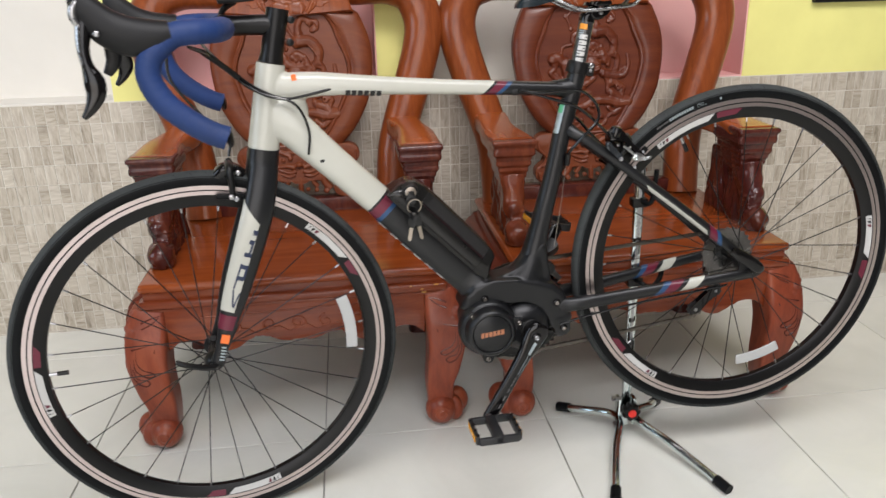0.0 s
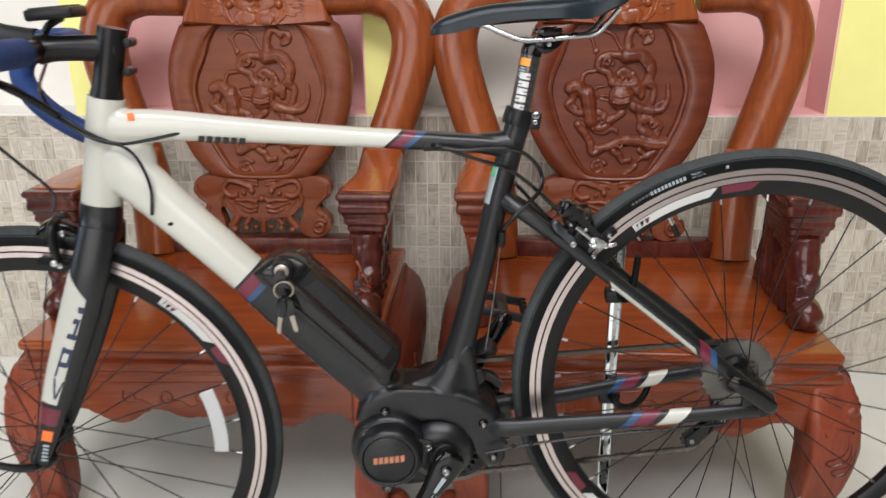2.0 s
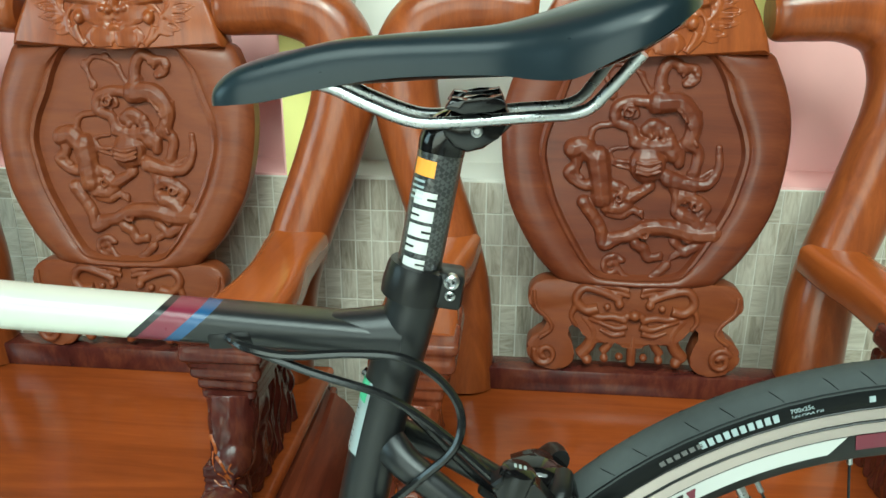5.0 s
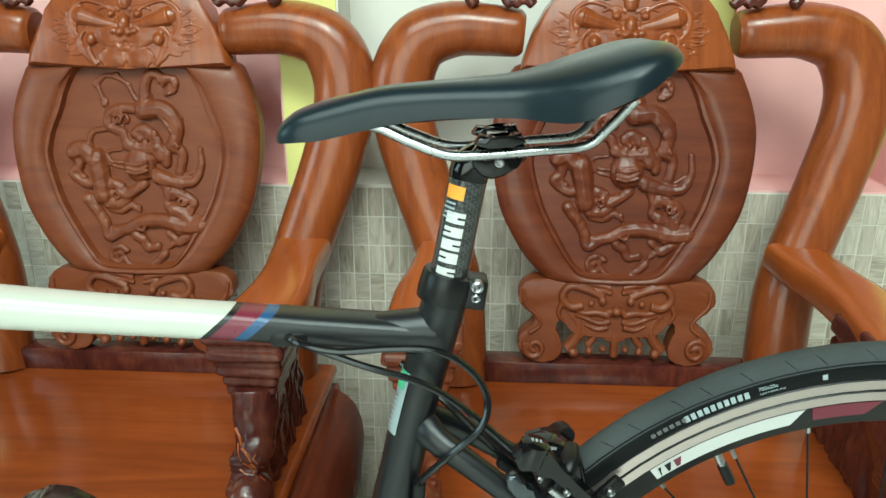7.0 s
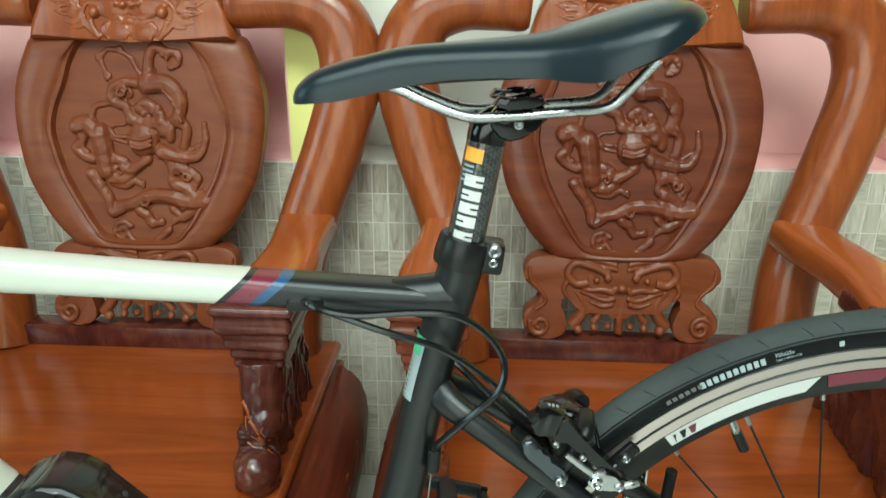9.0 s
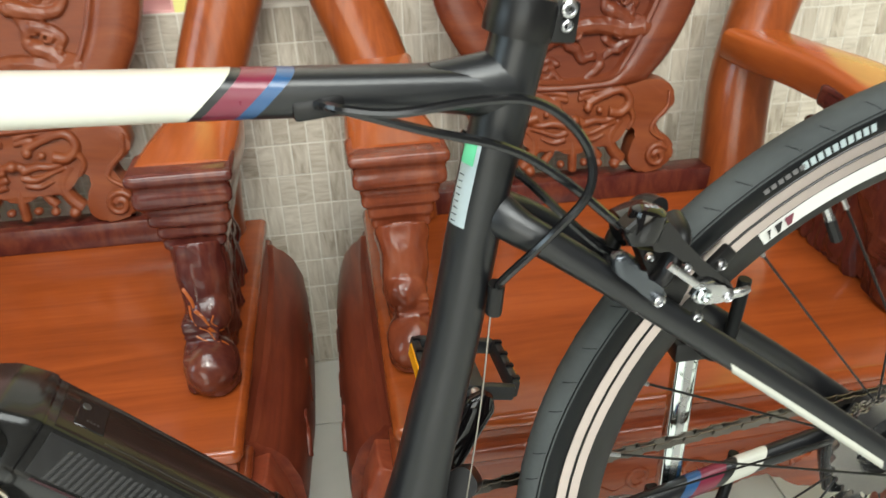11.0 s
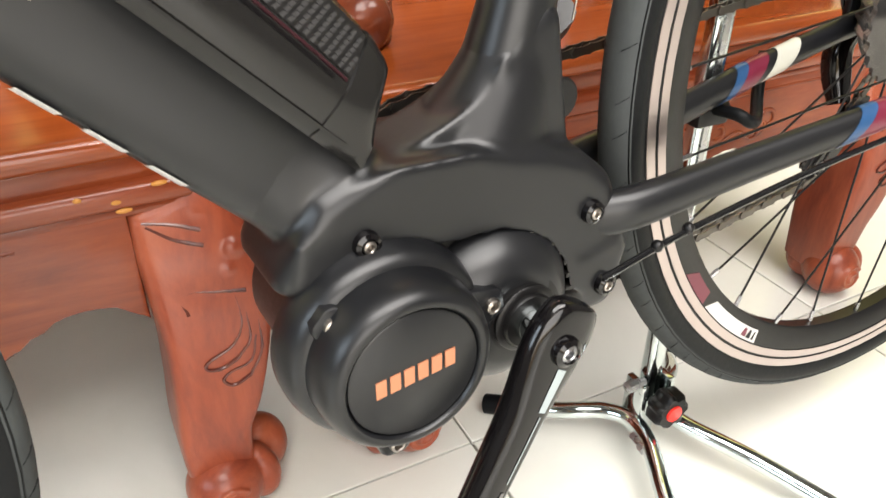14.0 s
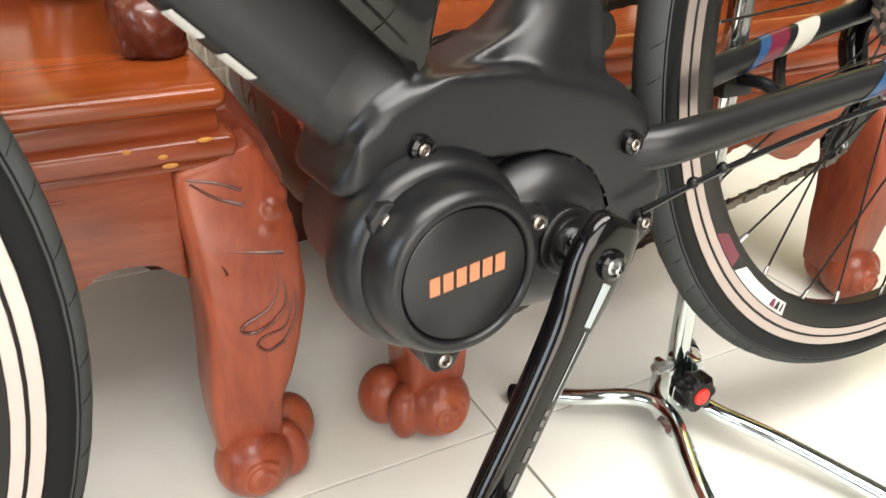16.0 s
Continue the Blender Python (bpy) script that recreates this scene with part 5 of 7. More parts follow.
for s in (-1, 1):
    pts = [V(p) for p in curve_points(mir(bar_pts[1:], s), 14)]
    bm, loops, side = bmesh.new(), [], None
    for i, p in enumerate(pts):
        t = (pts[min(i + 1, len(pts) - 1)] - pts[max(i - 1, 0)]).normalized()
        side = t.orthogonal().normalized() if side is None else (side - t * side.dot(t)).normalized()
        b = t.cross(side)
        loops.append([p + (side * math.cos(k * math.tau / 14) + b * math.sin(k * math.tau / 14)) * (0.0172 + 0.0005 * (1 if (i * 14 + k * 5) % 70 < 12 else 0)) for k in range(14)])
    fpart("bar_tape", rings(bm, loops), BLUE, "blue wrapped bar tape", bar)
    e = V(bar_pts[-1])
    fpart("bar_plug", ball(e.x + 0.003, s * e.y, e.z, 0.006, 0.014, 0.014, 12, 8), PLASTIC, "", bar)
    hood = fpart("brake_hood", sweep([(0.070, s * 0.192, 0.557, 0.0183, 0.0185), (0.046, s * 0.194, 0.556, 0.0188, 0.024), (0.016, s * 0.195, 0.561, 0.018, 0.0265), (-0.010, s * 0.194, 0.577, 0.017, 0.0245), (-0.029, s * 0.193, 0.602, 0.0152, 0.020), (-0.036, s * 0.193, 0.624, 0.011, 0.012)], seg=24), HOOD, "black rubber brake hood", bar)
    lever = sweep([(-0.030, s * 0.196, 0.600, 0.008, 0.009), (-0.035, s * 0.198, 0.580, 0.009, 0.0105), (-0.041, s * 0.202, 0.552, 0.0085, 0.0075), (-0.041, s * 0.206, 0.530, 0.008, 0.008), (-0.037, s * 0.21, 0.510, 0.0075, 0.0135), (-0.038, s * 0.212, 0.493, 0.006, 0.0125), (-0.048, s * 0.214, 0.476, 0.005, 0.008), (-0.060, s * 0.215, 0.464, 0.004, 0.004)], seg=16)
    fpart("brake_lever", lever, GLOSS, "glossy dark brake lever with a silver spine", hood)
    fpart("lever_trim", sweep([(-0.0415, s * 0.199, 0.580, 0.0094, 0.0052), (-0.0455, s * 0.203, 0.556, 0.0090, 0.0042), (-0.0455, s * 0.206, 0.535, 0.0084, 0.0032), (-0.045, s * 0.208, 0.522, 0.006, 0.0015)], seg=12), STEEL, "silver lever spine", hood)
    fpart("hood_badge", sweep([(-0.034, s * 0.2025, 0.612, 0.0035, 0.0045), (-0.042, s * 0.2025, 0.604, 0.0055, 0.0060), (-0.044, s * 0.2025, 0.590, 0.0055, 0.0055), (-0.038, s * 0.2025, 0.580, 0.0035, 0.0035)], seg=12), STEEL, "silver badge plate on the hood", hood)
    bolt(bar, -0.020, s * 0.2135, 0.569, 0.0042, STEEL, m=STEER) if s < 0 else None
    fpart("shift_lever", sweep([(-0.008, s * 0.185, 0.556, 0.004, 0.010), (-0.010, s * 0.183, 0.532, 0.004, 0.010), (-0.022, s * 0.183, 0.514, 0.003, 0.006)], seg=12), PLASTIC, "", hood)
fpart("display", box(0.142, 0.2, -0.03, 0.03, 0.586, 0.6, 0.004, 2), PLASTIC, "small black display on the stem", bar)
fpart("display_screen", box(0.148, 0.194, -0.025, 0.025, 0.6, 0.6015), SMOKE, "", bar)
fpart("display_mount", wire([(0.14, 0.02, 0.56), (0.15, 0.02, 0.578), (0.17, 0.02, 0.588)], 0.005, 8), PLASTIC, "", bar)


# -- frame tubes --
def tt(u, z, h, w):
    return (u, 0, z, w, h)


TTR = [tt(0.215, 0.446, 0.0225, 0.02), tt(0.25, 0.4435, 0.0215, 0.0195), tt(0.29, 0.4395, 0.0195, 0.019), tt(0.34, 0.4325, 0.0172, 0.018), tt(0.413, 0.4215, 0.0148, 0.017), tt(0.5, 0.4085, 0.0130, 0.0165), tt(0.571, 0.3985, 0.0124, 0.0165)]
top_tube = bpart("top_tube", sweep(TTR, seg=32, power=2.9, shear=-1.0), WHITE, "cream top tube with a maroon and blue band")
for a, b, mat in ((0.571, 0.5765, BLACK), (0.5765, 0.594, MAROON), (0.594, 0.603, SKYBLUE), (0.603, 0.722, BLACK)):
    za, zb = 0.3985 - (a - 0.571) * 0.146, 0.3985 - (b - 0.571) * 0.146
    part("top_tube_band", sweep([tt(a, za, 0.0124, 0.0165), tt((a + b) / 2, (za + zb) / 2, 0.0122, 0.0165), tt(b, zb, 0.012, 0.0165)], seg=32, power=2.9, shear=-1.0, smooth=2), mat, top_tube)
bars_text("lettering", (0.322, -0.0184, 0.419), (1, 0, -0.145), (0.145, 0, 1), PLASTIC, 6, 0.0085, 0.0105, top_tube, lean=0.001)
for a, b in ((0.268, 0.290), (0.300, 0.322), (0.332, 0.356), (0.368, 0.388), (0.400, 0.420)):
    part("faint_mark", sweep(between(TTR, a, b, 5), seg=96, power=2.9, smooth=1, arc=(222, 262), lift=0.0004, shear=1.2), FAINTGREY, top_tube, "faint grey-blue print on the upper face")
part("sticker", moved(box(-0.004, 0.004, -0.0006, 0.0006, -0.005, 0.005), Matrix.Translation((0.242, -0.0195, 0.459))), ORANGE, top_tube, "tiny orange sticker")
part("cable_port", box(0.611, 0.639, -0.0175, 0.004, 0.3800, 0.3915, 0.003, 2), PLASTIC, top_tube)
DIR, NRM = V((0.651, 0, -0.759)), V((0.759, 0, 0.651))
DT0 = V((0.351, 0, 0.2295))


def dt(s, h=0.0275, w=0.0235):
    p = DT0 + DIR * s
    return (p.x, 0, p.z, w, h)


def dh(s):
    return 0.0275 + 0.0055 * min(1.0, max(0.0, s / 0.1))


down_tube = bpart("down_tube", sweep([dt(-0.205, 0.032, 0.022), dt(-0.17, 0.031), dt(-0.1, 0.0285), dt(0.0, 0.0275)], seg=36, power=2.7), WHITE, "cream and matt black down tube with a maroon band")
for a, b, mat in ((0.0, 0.004, BLACK), (0.004, 0.022, MAROON), (0.022, 0.030, SKYBLUE), (0.030, 0.245, BLACK)):
    part("down_tube_band", sweep([dt(a, dh(a)), dt((a + b) / 2, dh((a + b) / 2)), dt(b, dh(b))], seg=36, power=2.7, smooth=3), mat, down_tube)
for s in (0.038, 0.068, 0.0975, 0.127, 0.156, 0.185):
    part("white_mark", sweep([dt(s, dh(s)), dt(s + 0.009, dh(s)), dt(s + 0.018, dh(s))], seg=90, power=2.7, arc=(99, 122), lift=0.0007, smooth=2, shear=-0.3), WHITEDECAL, down_tube)
part("cable_grommet", ball(0.268, -0.018, 0.315, 0.009, 0.006, 0.006, 12, 8), RUBBER, down_tube)
bm = sweep([(0.1755, 0, 0.36, 0.0250, 0.0258), (0.181, 0, 0.38, 0.0245, 0.0258), (0.195, 0, 0.435, 0.0225, 0.0243), (0.2065, 0, 0.477, 0.0214, 0.0238)], seg=32)
sweep([dt(-0.235, 0.033, 0.0215), dt(-0.2, 0.0328, 0.0235), dt(-0.165, 0.0314, 0.0238), dt(-0.14, 0.0298, 0.0230)], seg=36, power=2.7, bm=bm)
sweep([tt(0.205, 0.447, 0.023, 0.0195), tt(0.25, 0.4435, 0.0218, 0.0195), tt(0.285, 0.440, 0.0196, 0.0186)], seg=32, power=2.9, bm=bm)
ball(0.228, 0, 0.404, 0.030, 0.0165, 0.040, 20, 14, bm)
carved("head_gusset", bm, WHITE, down_tube, "", 0.0024, 12)
ST = [(0.738, 0, 0.404, 0.0162, 0.0164), (0.7063, 0, 0.312, 0.0160, 0.0163), (0.6815, 0, 0.228, 0.0160, 0.0165), (0.6620, 0, 0.17, 0.0170, 0.0178), (0.6440, 0, 0.115, 0.0185, 0.0200), (0.628, 0, 0.065, 0.023, 0.026), (0.614, 0, 0.025, 0.029, 0.036)]
seat_tube = bpart("seat_tube", sweep(ST, seg=32, smooth=7), BLACK, "matt black seat tube flaring over the motor")
part("tube_joint", sweep([(0.685, 0, 0.382, 0.014, 0.013), (0.71, 0, 0.379, 0.0165, 0.017), (0.728, 0, 0.376, 0.017, 0.022)], seg=24), BLACK, seat_tube)
def seat_label(z0, z1, arc, lift):
    fine = np.array(curve_points(ST, 12))[::-1]
    return sweep([tuple(float(np.interp(z, fine[:, 2], fine[:, k])) for k in range(5)) for z in np.linspace(z1, z0, 4)], seg=96, arc=arc, lift=lift, smooth=1)


part("label", seat_label(0.298, 0.347, (98, 142), 0.0006), FOIL, seat_tube, "pale foil label on the seat tube")
part("label", seat_label(0.333, 0.347, (100, 134), 0.001), GREENST, seat_tube, "green end of the label")
for k in range(8):
    part("label_bar", seat_label(0.300 + k * 0.0038, 0.3005 + k * 0.0038, (104, 118), 0.0009), GREYALLOY, seat_tube)
clamp = bpart("seat_clamp", moved(lathe([(0.0135, -0.011), (0.0192, -0.0105), (0.0198, -0.004), (0.0192, 0.008), (0.018, 0.011), (0.0135, 0.0115)], 28, "z", closed=True), Matrix.Translation((0.7388, 0, 0.412)) @ Matrix.Rotation(radians(19), 4, "Y")), PLASTIC, "black seat clamp with two bolts")
part("clamp_lug", moved(box(0.012, 0.029, -0.0115, 0.0115, -0.0115, 0.0115, 0.003, 2), Matrix.Translation((0.7388, 0, 0.411)) @ Matrix.Rotation(radians(12), 4, "Y")), PLASTIC, clamp)
bolt(clamp, 0.7610, -0.0120, 0.4135, 0.0048)
bolt(clamp, 0.7595, -0.0120, 0.4050, 0.0034)
P0, P1 = V((0.7370, 0, 0.404)), V((0.7600, 0, 0.489))
seat_post = bpart("seat_post", wire([P0, P1], 0.0134, 28), WEAVE, "woven carbon seat post with white lettering")
tn = (P1 - P0).normalized()


def post_patch(d0, d1, a0, a1, lift=0.0005):
    """A printed patch round the post between two distances along it."""
    return sweep([(*(P0 + tn * d), 0.0134, 0.0134) for d in np.linspace(d0, d1, 3)], seg=64, arc=(a0, a1), lift=lift, smooth=1)


for k, w in enumerate((0.0070, 0.0088, 0.0088, 0.0080, 0.0092)):
    part("lettering", post_patch(0.0195 + k * 0.0096, 0.0195 + k * 0.0096 + w * 0.86, 168, 226), WHITEDECAL, seat_post)
    part("lettering_gap", post_patch(0.0195 + k * 0.0096 + w * 0.34, 0.0195 + k * 0.0096 + w * 0.50, (168, 202)[k % 2], (190, 226)[k % 2], 0.0008), PLASTIC, seat_post)
part("sticker", post_patch(0.0745, 0.0840, 184, 244), AMBERTAPE, seat_post, "orange sticker")
for k in range(4):
    part("label_bar", post_patch(0.0605 + 0.0034 * k, 0.0619 + 0.0034 * k, 204, 244 - 5 * (k % 2)), FOIL, seat_post)
# bent head with a scooped cradle for the rails
head = bpart("post_head", sweep([(*P1, 0.0136, 0.0136), (0.7625, 0, 0.4965, 0.0138, 0.0138), (0.770, 0, 0.5015, 0.0140, 0.0125), (0.782, 0, 0.5030, 0.0140, 0.010)], seg=28, power=2.4), GLOSS, "black saddle clamp head")
part("head_block", slab([(0.7620, 0.5085), (0.7675, 0.5135), (0.7745, 0.5110), (0.7830, 0.5080), (0.7915, 0.5115), (0.7975, 0.5140), (0.8025, 0.5045), (0.7930, 0.4968), (0.7838, 0.4912), (0.7750, 0.4898), (0.7680, 0.4930), (0.7630, 0.5000)], -0.0165, 0.0165, 0.003, 3), GLOSS, head)
for s in (-1, 1):
    part("rail_clamp", slab([(0.7650, 0.5165), (0.7690, 0.5215), (0.7760, 0.5200), (0.7840, 0.5190), (0.7910, 0.5205), (0.7960, 0.5210), (0.7985, 0.5150), (0.7900, 0.5125), (0.7740, 0.5125)], s * 0.022 - 0.0075, s * 0.022 + 0.0075, 0.002, 2), GLOSS, head)
part("clamp_bridge", box(0.7745, 0.7890, -0.020, 0.020, 0.5150, 0.5195, 0.0015, 2), GLOSS, head)
bolt(head, 0.7812, -0.0175, 0.5015, 0.0034, STEEL)

# -- saddle --
loops = []
for u, top, hw, drop in curve_points([(0.634, 0.531, 0.008, 0.006), (0.638, 0.537, 0.015, 0.012), (0.649, 0.5443, 0.0195, 0.019), (0.668, 0.5495, 0.021, 0.0235), (0.705, 0.556, 0.0225, 0.0245), (0.742, 0.557, 0.026, 0.023), (0.79, 0.5575, 0.037, 0.025), (0.812, 0.5605, 0.047, 0.031), (0.830, 0.5645, 0.057, 0.0350), (0.850, 0.5690, 0.0635, 0.031), (0.868, 0.5725, 0.0640, 0.027), (0.883, 0.5730, 0.0560, 0.020), (0.893, 0.5700, 0.0440, 0.012), (0.898, 0.564, 0.032, 0.004)], 4):
    lp = []
    for k in range(21):
        th = math.pi * k / 20
        c, s = math.cos(th), math.sin(th)
        lp.append((u, hw * math.copysign(abs(c) ** 0.75, c), top - drop * (1 - s**0.62) - 0.004 * (0.4 - abs(c - 0)) * (1 if abs(c) < 0.4 else 0) * (u > 0.68)))
    for k in range(1, 12):
        f = 1 - 2 * k / 12
        lp.append((u, -hw * 0.93 * f, top - drop + 0.004 * math.sin(math.pi * k / 12)))
    loops.append(lp)
saddle = bpart("saddle", rings(bmesh.new(), loops), SADDLE, "slate grey saddle with a smooth padded cover")
for s in (-1, 1):
    part("rail", wire([(0.672, s * 0.009, 0.535), (0.70, s * 0.018, 0.532), (0.722, s * 0.021, 0.521), (0.745, s * 0.022, 0.5105), (0.765, s * 0.022, 0.508), (0.81, s * 0.022, 0.508), (0.838, s * 0.0225, 0.509), (0.852, s * 0.026, 0.520), (0.868, s * 0.034, 0.538)], 0.0034, 10, 5), STEEL, saddle, "silver saddle rail")
part("saddle_base", sweep([(0.66, 0, 0.534, 0.013, 0.004), (0.75, 0, 0.535, 0.018, 0.005), (0.82, 0, 0.5345, 0.030, 0.006), (0.85, 0, 0.5385, 0.040, 0.006)], seg=16), PLASTIC, saddle)
part("tail_shell", sweep([(0.832, 0, 0.5310, 0.052, 0.003), (0.846, 0, 0.5365, 0.058, 0.005), (0.864, 0, 0.5440, 0.0615, 0.006), (0.880, 0, 0.5520, 0.0540, 0.006), (0.891, 0, 0.5585, 0.043, 0.004)], seg=28, power=2.6), GLOSS, saddle, "gloss black shell under the tail")

# -- stays --
for s in (-1, 1):
    rows = [(0.7085, s * 0.002, 0.3090, 0.006, 0.0095), (0.7140, s * 0.008, 0.3045, 0.0085, 0.0125), (0.724, s * 0.016, 0.2960, 0.009, 0.0110), (0.745, s * 0.024, 0.2805, 0.0085, 0.0098), (0.80, s * 0.034, 0.2335, 0.008, 0.0093), (0.88, s * 0.046, 0.162, 0.0075, 0.0090), (0.97, s * 0.058, 0.078, 0.0072, 0.0095), (1.03, s * 0.064, 0.018, 0.007, 0.011)]
    stay = bpart("seat_stay", sweep(rows, seg=24, smooth=6), BLACK, "matt black seat stay with a cream flash")
    if s < 0:
        part("flash", sweep(between(rows, 0.842, 0.952), seg=64, smooth=1, arc=(98, 160), lift=0.0006, shear=1.6), WHITE, stay)
        for a, b, mat in ((0.96, 0.974, MAROON), (0.974, 0.982, SKYBLUE)):
            part("flash", sweep(between(rows, a, b, 3), seg=48, smooth=1, arc=(90, 262), lift=0.0006, shear=1.0), mat, stay)
    rows = [(0.655, s * 0.022, -0.026, 0.010, 0.0155), (0.672, s * 0.028, -0.0255, 0.0105, 0.015), (0.70, s * 0.0365, -0.024, 0.011, 0.0138), (0.78, s * 0.042, -0.022, 0.009, 0.0125), (0.90, s * 0.055, -0.016, 0.008, 0.011), (0.98, s * 0.062, -0.012, 0.008, 0.0105), (1.04, s * 0.066, -0.009, 0.007, 0.011)]
    stay = bpart("chain_stay", sweep(rows, seg=24, smooth=6), BLACK, "matt black chain stay with a cream flash")
    for a, b, mat in ((0.908, 0.938, WHITE), (0.872, 0.897, MAROON), (0.858, 0.872, SKYBLUE)):
        part("flash", sweep(between(rows, a, b, 4), seg=32, smooth=1, lift=0.0005, shear=-1.1, caps=False), mat, stay)
    drop = slab([(1.012, -0.022), (1.02, 0.034), (1.036, 0.030), (1.058, 0.014), (1.065, -0.002), (1.061, -0.017), (1.045, -0.022), (1.03, -0.021)], s * 0.066 - 0.0035, s * 0.066 + 0.0035, 0.002, 2)
    bpart("dropout", drop, BLACK, "black rear dropout")
bpart("stay_bridge", sweep([(0.803, -0.034, 0.230, 0.008, 0.008), (0.803, 0.0, 0.233, 0.008, 0.008), (0.803, 0.034, 0.230, 0.008, 0.008)], (1, 0, 0), 12), BLACK)
qr = bpart("axle_nut", moved(lathe([(0.004, -0.078), (0.009, -0.077), (0.0105, -0.070), (0.0105, -0.062)], 20), Matrix.Translation((1.0445, 0, 0))), PLASTIC, "black axle nut")
part("release_lever", sweep([(1.056, -0.0775, -0.006, 0.004, 0.006), (1.050, -0.080, 0.002, 0.005, 0.0105), (1.030, -0.081, 0.020, 0.005, 0.0115), (1.010, -0.080, 0.036, 0.0045, 0.0105), (0.996, -0.077, 0.045, 0.003, 0.007)], (0, 1, 0), 18, 2.6), GLOSS, qr, "black quick-release lever")

# -- battery: local x along the down tube, z away from it --
BATT = Matrix((DIR, V((0, 1, 0)), NRM)).transposed().to_4x4()
TOPS = ((0.0585, 0.447), (0.0605, 0.460), (0.069, 0.476), (0.082, 0.486), (0.1, 0.4905), (0.15, 0.490), (0.25, 0.4865), (0.274, 0.4845), (0.288, 0.480), (0.2995, 0.455), (0.301, 0.447))
SECTION = ((-0.034, 0.0), (-0.0375, 0.10), (-0.0385, 0.32), (-0.0375, 0.52), (-0.0355, 0.60), (-0.0265, 0.90), (-0.0235, 0.97), (-0.0205, 1.0))


def batt_top(x):
    return float(np.interp(x, [p[0] for p in TOPS], [p[1] for p in TOPS]))


def batt_ring(x, lift=0.0, upto=None):
    """Points round the pack at x, from the near foot over the top to the far foot."""
    h = batt_top(x) - 0.434
    pinch = 1.0 - 0.10 * max(0.0, (0.075 - x) / 0.016) ** 2 - 0.07 * max(0.0, (x - 0.276) / 0.0245) ** 2
    half = [(y * pinch - lift, 0.434 + f * h + lift * f) for y, f in SECTION]
    full = half + [(-y, z) for y, z in half[::-1]]
    return [(x, y, z) for y, z in (full if upto is None else half[upto[0]:upto[1]])]


def batt_skin(x0, x1, lift, n=12, upto=None):
    bm = bmesh.new()
    outer = [batt_ring(x, lift, upto) for x in np.linspace(x0, x1, n)]
    inner = [batt_ring(x, lift - 0.0016, upto) for x in np.linspace(x0, x1, n)]
    return rings(bm, [o + i[::-1] for o, i in zip(outer, inner)])


xs = [0.0585, 0.0592, 0.0605, 0.0635, 0.067, 0.073, 0.080, 0.09, 0.1, 0.15, 0.2, 0.25, 0.262, 0.274, 0.282, 0.288, 0.292, 0.296, 0.2995, 0.301]
battery = bpart("battery", rings(bmesh.new(), [batt_ring(x) for x in xs]), PACK, "black battery pack locked onto the down tube")
battery.matrix_basis = BATT


def batt_at(x, f, lift):
    ring_ = batt_ring(x, lift)[:len(SECTION)]
    fs = [p[1] for p in SECTION]
    return (x, float(np.interp(f, fs, [p[1] for p in ring_])), float(np.interp(f, fs, [p[2] for p in ring_])))


def batt_patch(x0, x1, f0, f1, lift, shear=0.0, n=2, bm=None):
    """A thin raised patch on the pack's near side between two heights; its upper end leans on by shear."""
    bm = bm or bmesh.new()
    loops = []
    for x in np.linspace(x0, x1, n):
        loops.append([batt_at(x + shear * q, f, l) for q, f, l in ((0, f0, lift), (1, f1, lift), (1, f1, lift - 0.0012), (0, f0, lift - 0.0012))])
    return rings(bm, loops)


part("head_block", batt_skin(0.066, 0.1045, 0.0010, 14), PACK, battery, "glossy dark head of the battery round the lock")
part("seam", batt_skin(0.1055, 0.1068, 0.0003, 3), GLOSS, battery)
part("side_panel", batt_skin(0.112, 0.2695, 0.0005, 14, (4, 7)), CARBON, battery, "black slanting side panel with a weave")
bm = bmesh.new()
for k in range(36):
    for j in range(6):
        f0 = 0.60 + 0.052 * j + 0.010 * (k % 2)
        x = 0.121 + k * 0.0041 + 0.0009 * j
        if x < 0.267:
            batt_patch(x, x + 0.0021, f0, f0 + 0.047, 0.0009, 0.0014, 2, bm)
ribs = part("weave", bm, RIBGREY, battery, "rows of fine slanting grey weave dashes")
ribs["kind"] = "stuff"
part("line", batt_patch(0.116, 0.268, 0.552, 0.572, 0.0008, 0.0, 9), MAROONDARK, battery, "thin dark maroon line")
part("slot", batt_patch(0.200, 0.262, 0.500, 0.530, 0.0004, 0.0, 5), GLOSS, battery)
part("end_cap", batt_skin(0.2705, 0.2985, 0.0011, 12), PACK, battery, "smooth black end of the battery")
part("groove", moved(box(0.07, 0.285, -0.0392, -0.036, 0.4395, 0.4410), Matrix()), GLOSS, battery)
bm = bmesh.new()
rings(bm, [[(x, y, batt_top(x) + dz) for y, dz in ((-0.0195, -0.001), (-0.0195, 0.0004), (-0.018, 0.0012), (0.018, 0.0012), (0.0195, 0.0004), (0.0195, -0.001))] for x in np.linspace(0.112, 0.268, 12)])
lid = part("lid", bm, SMOKE, battery, "smoked glossy strip along the battery's top")
for y in (-0.0165, 0.0165):
    part("lid_line", rings(bmesh.new(), [[(x, y - 0.0003, batt_top(x) + 0.001), (x, y + 0.0003, batt_top(x) + 0.001), (x, y + 0.0003, batt_top(x) + 0.0015), (x, y - 0.0003, batt_top(x) + 0.0015)] for x in np.linspace(0.142, 0.262, 8)]), RIBGREY, lid)
disp = part("charge_display", box(0.121, 0.140, -0.012, 0.013, batt_top(0.13) + 0.0005, batt_top(0.13) + 0.0018, 0.0006, 1), PACK, battery, "dark charge display with a round button")
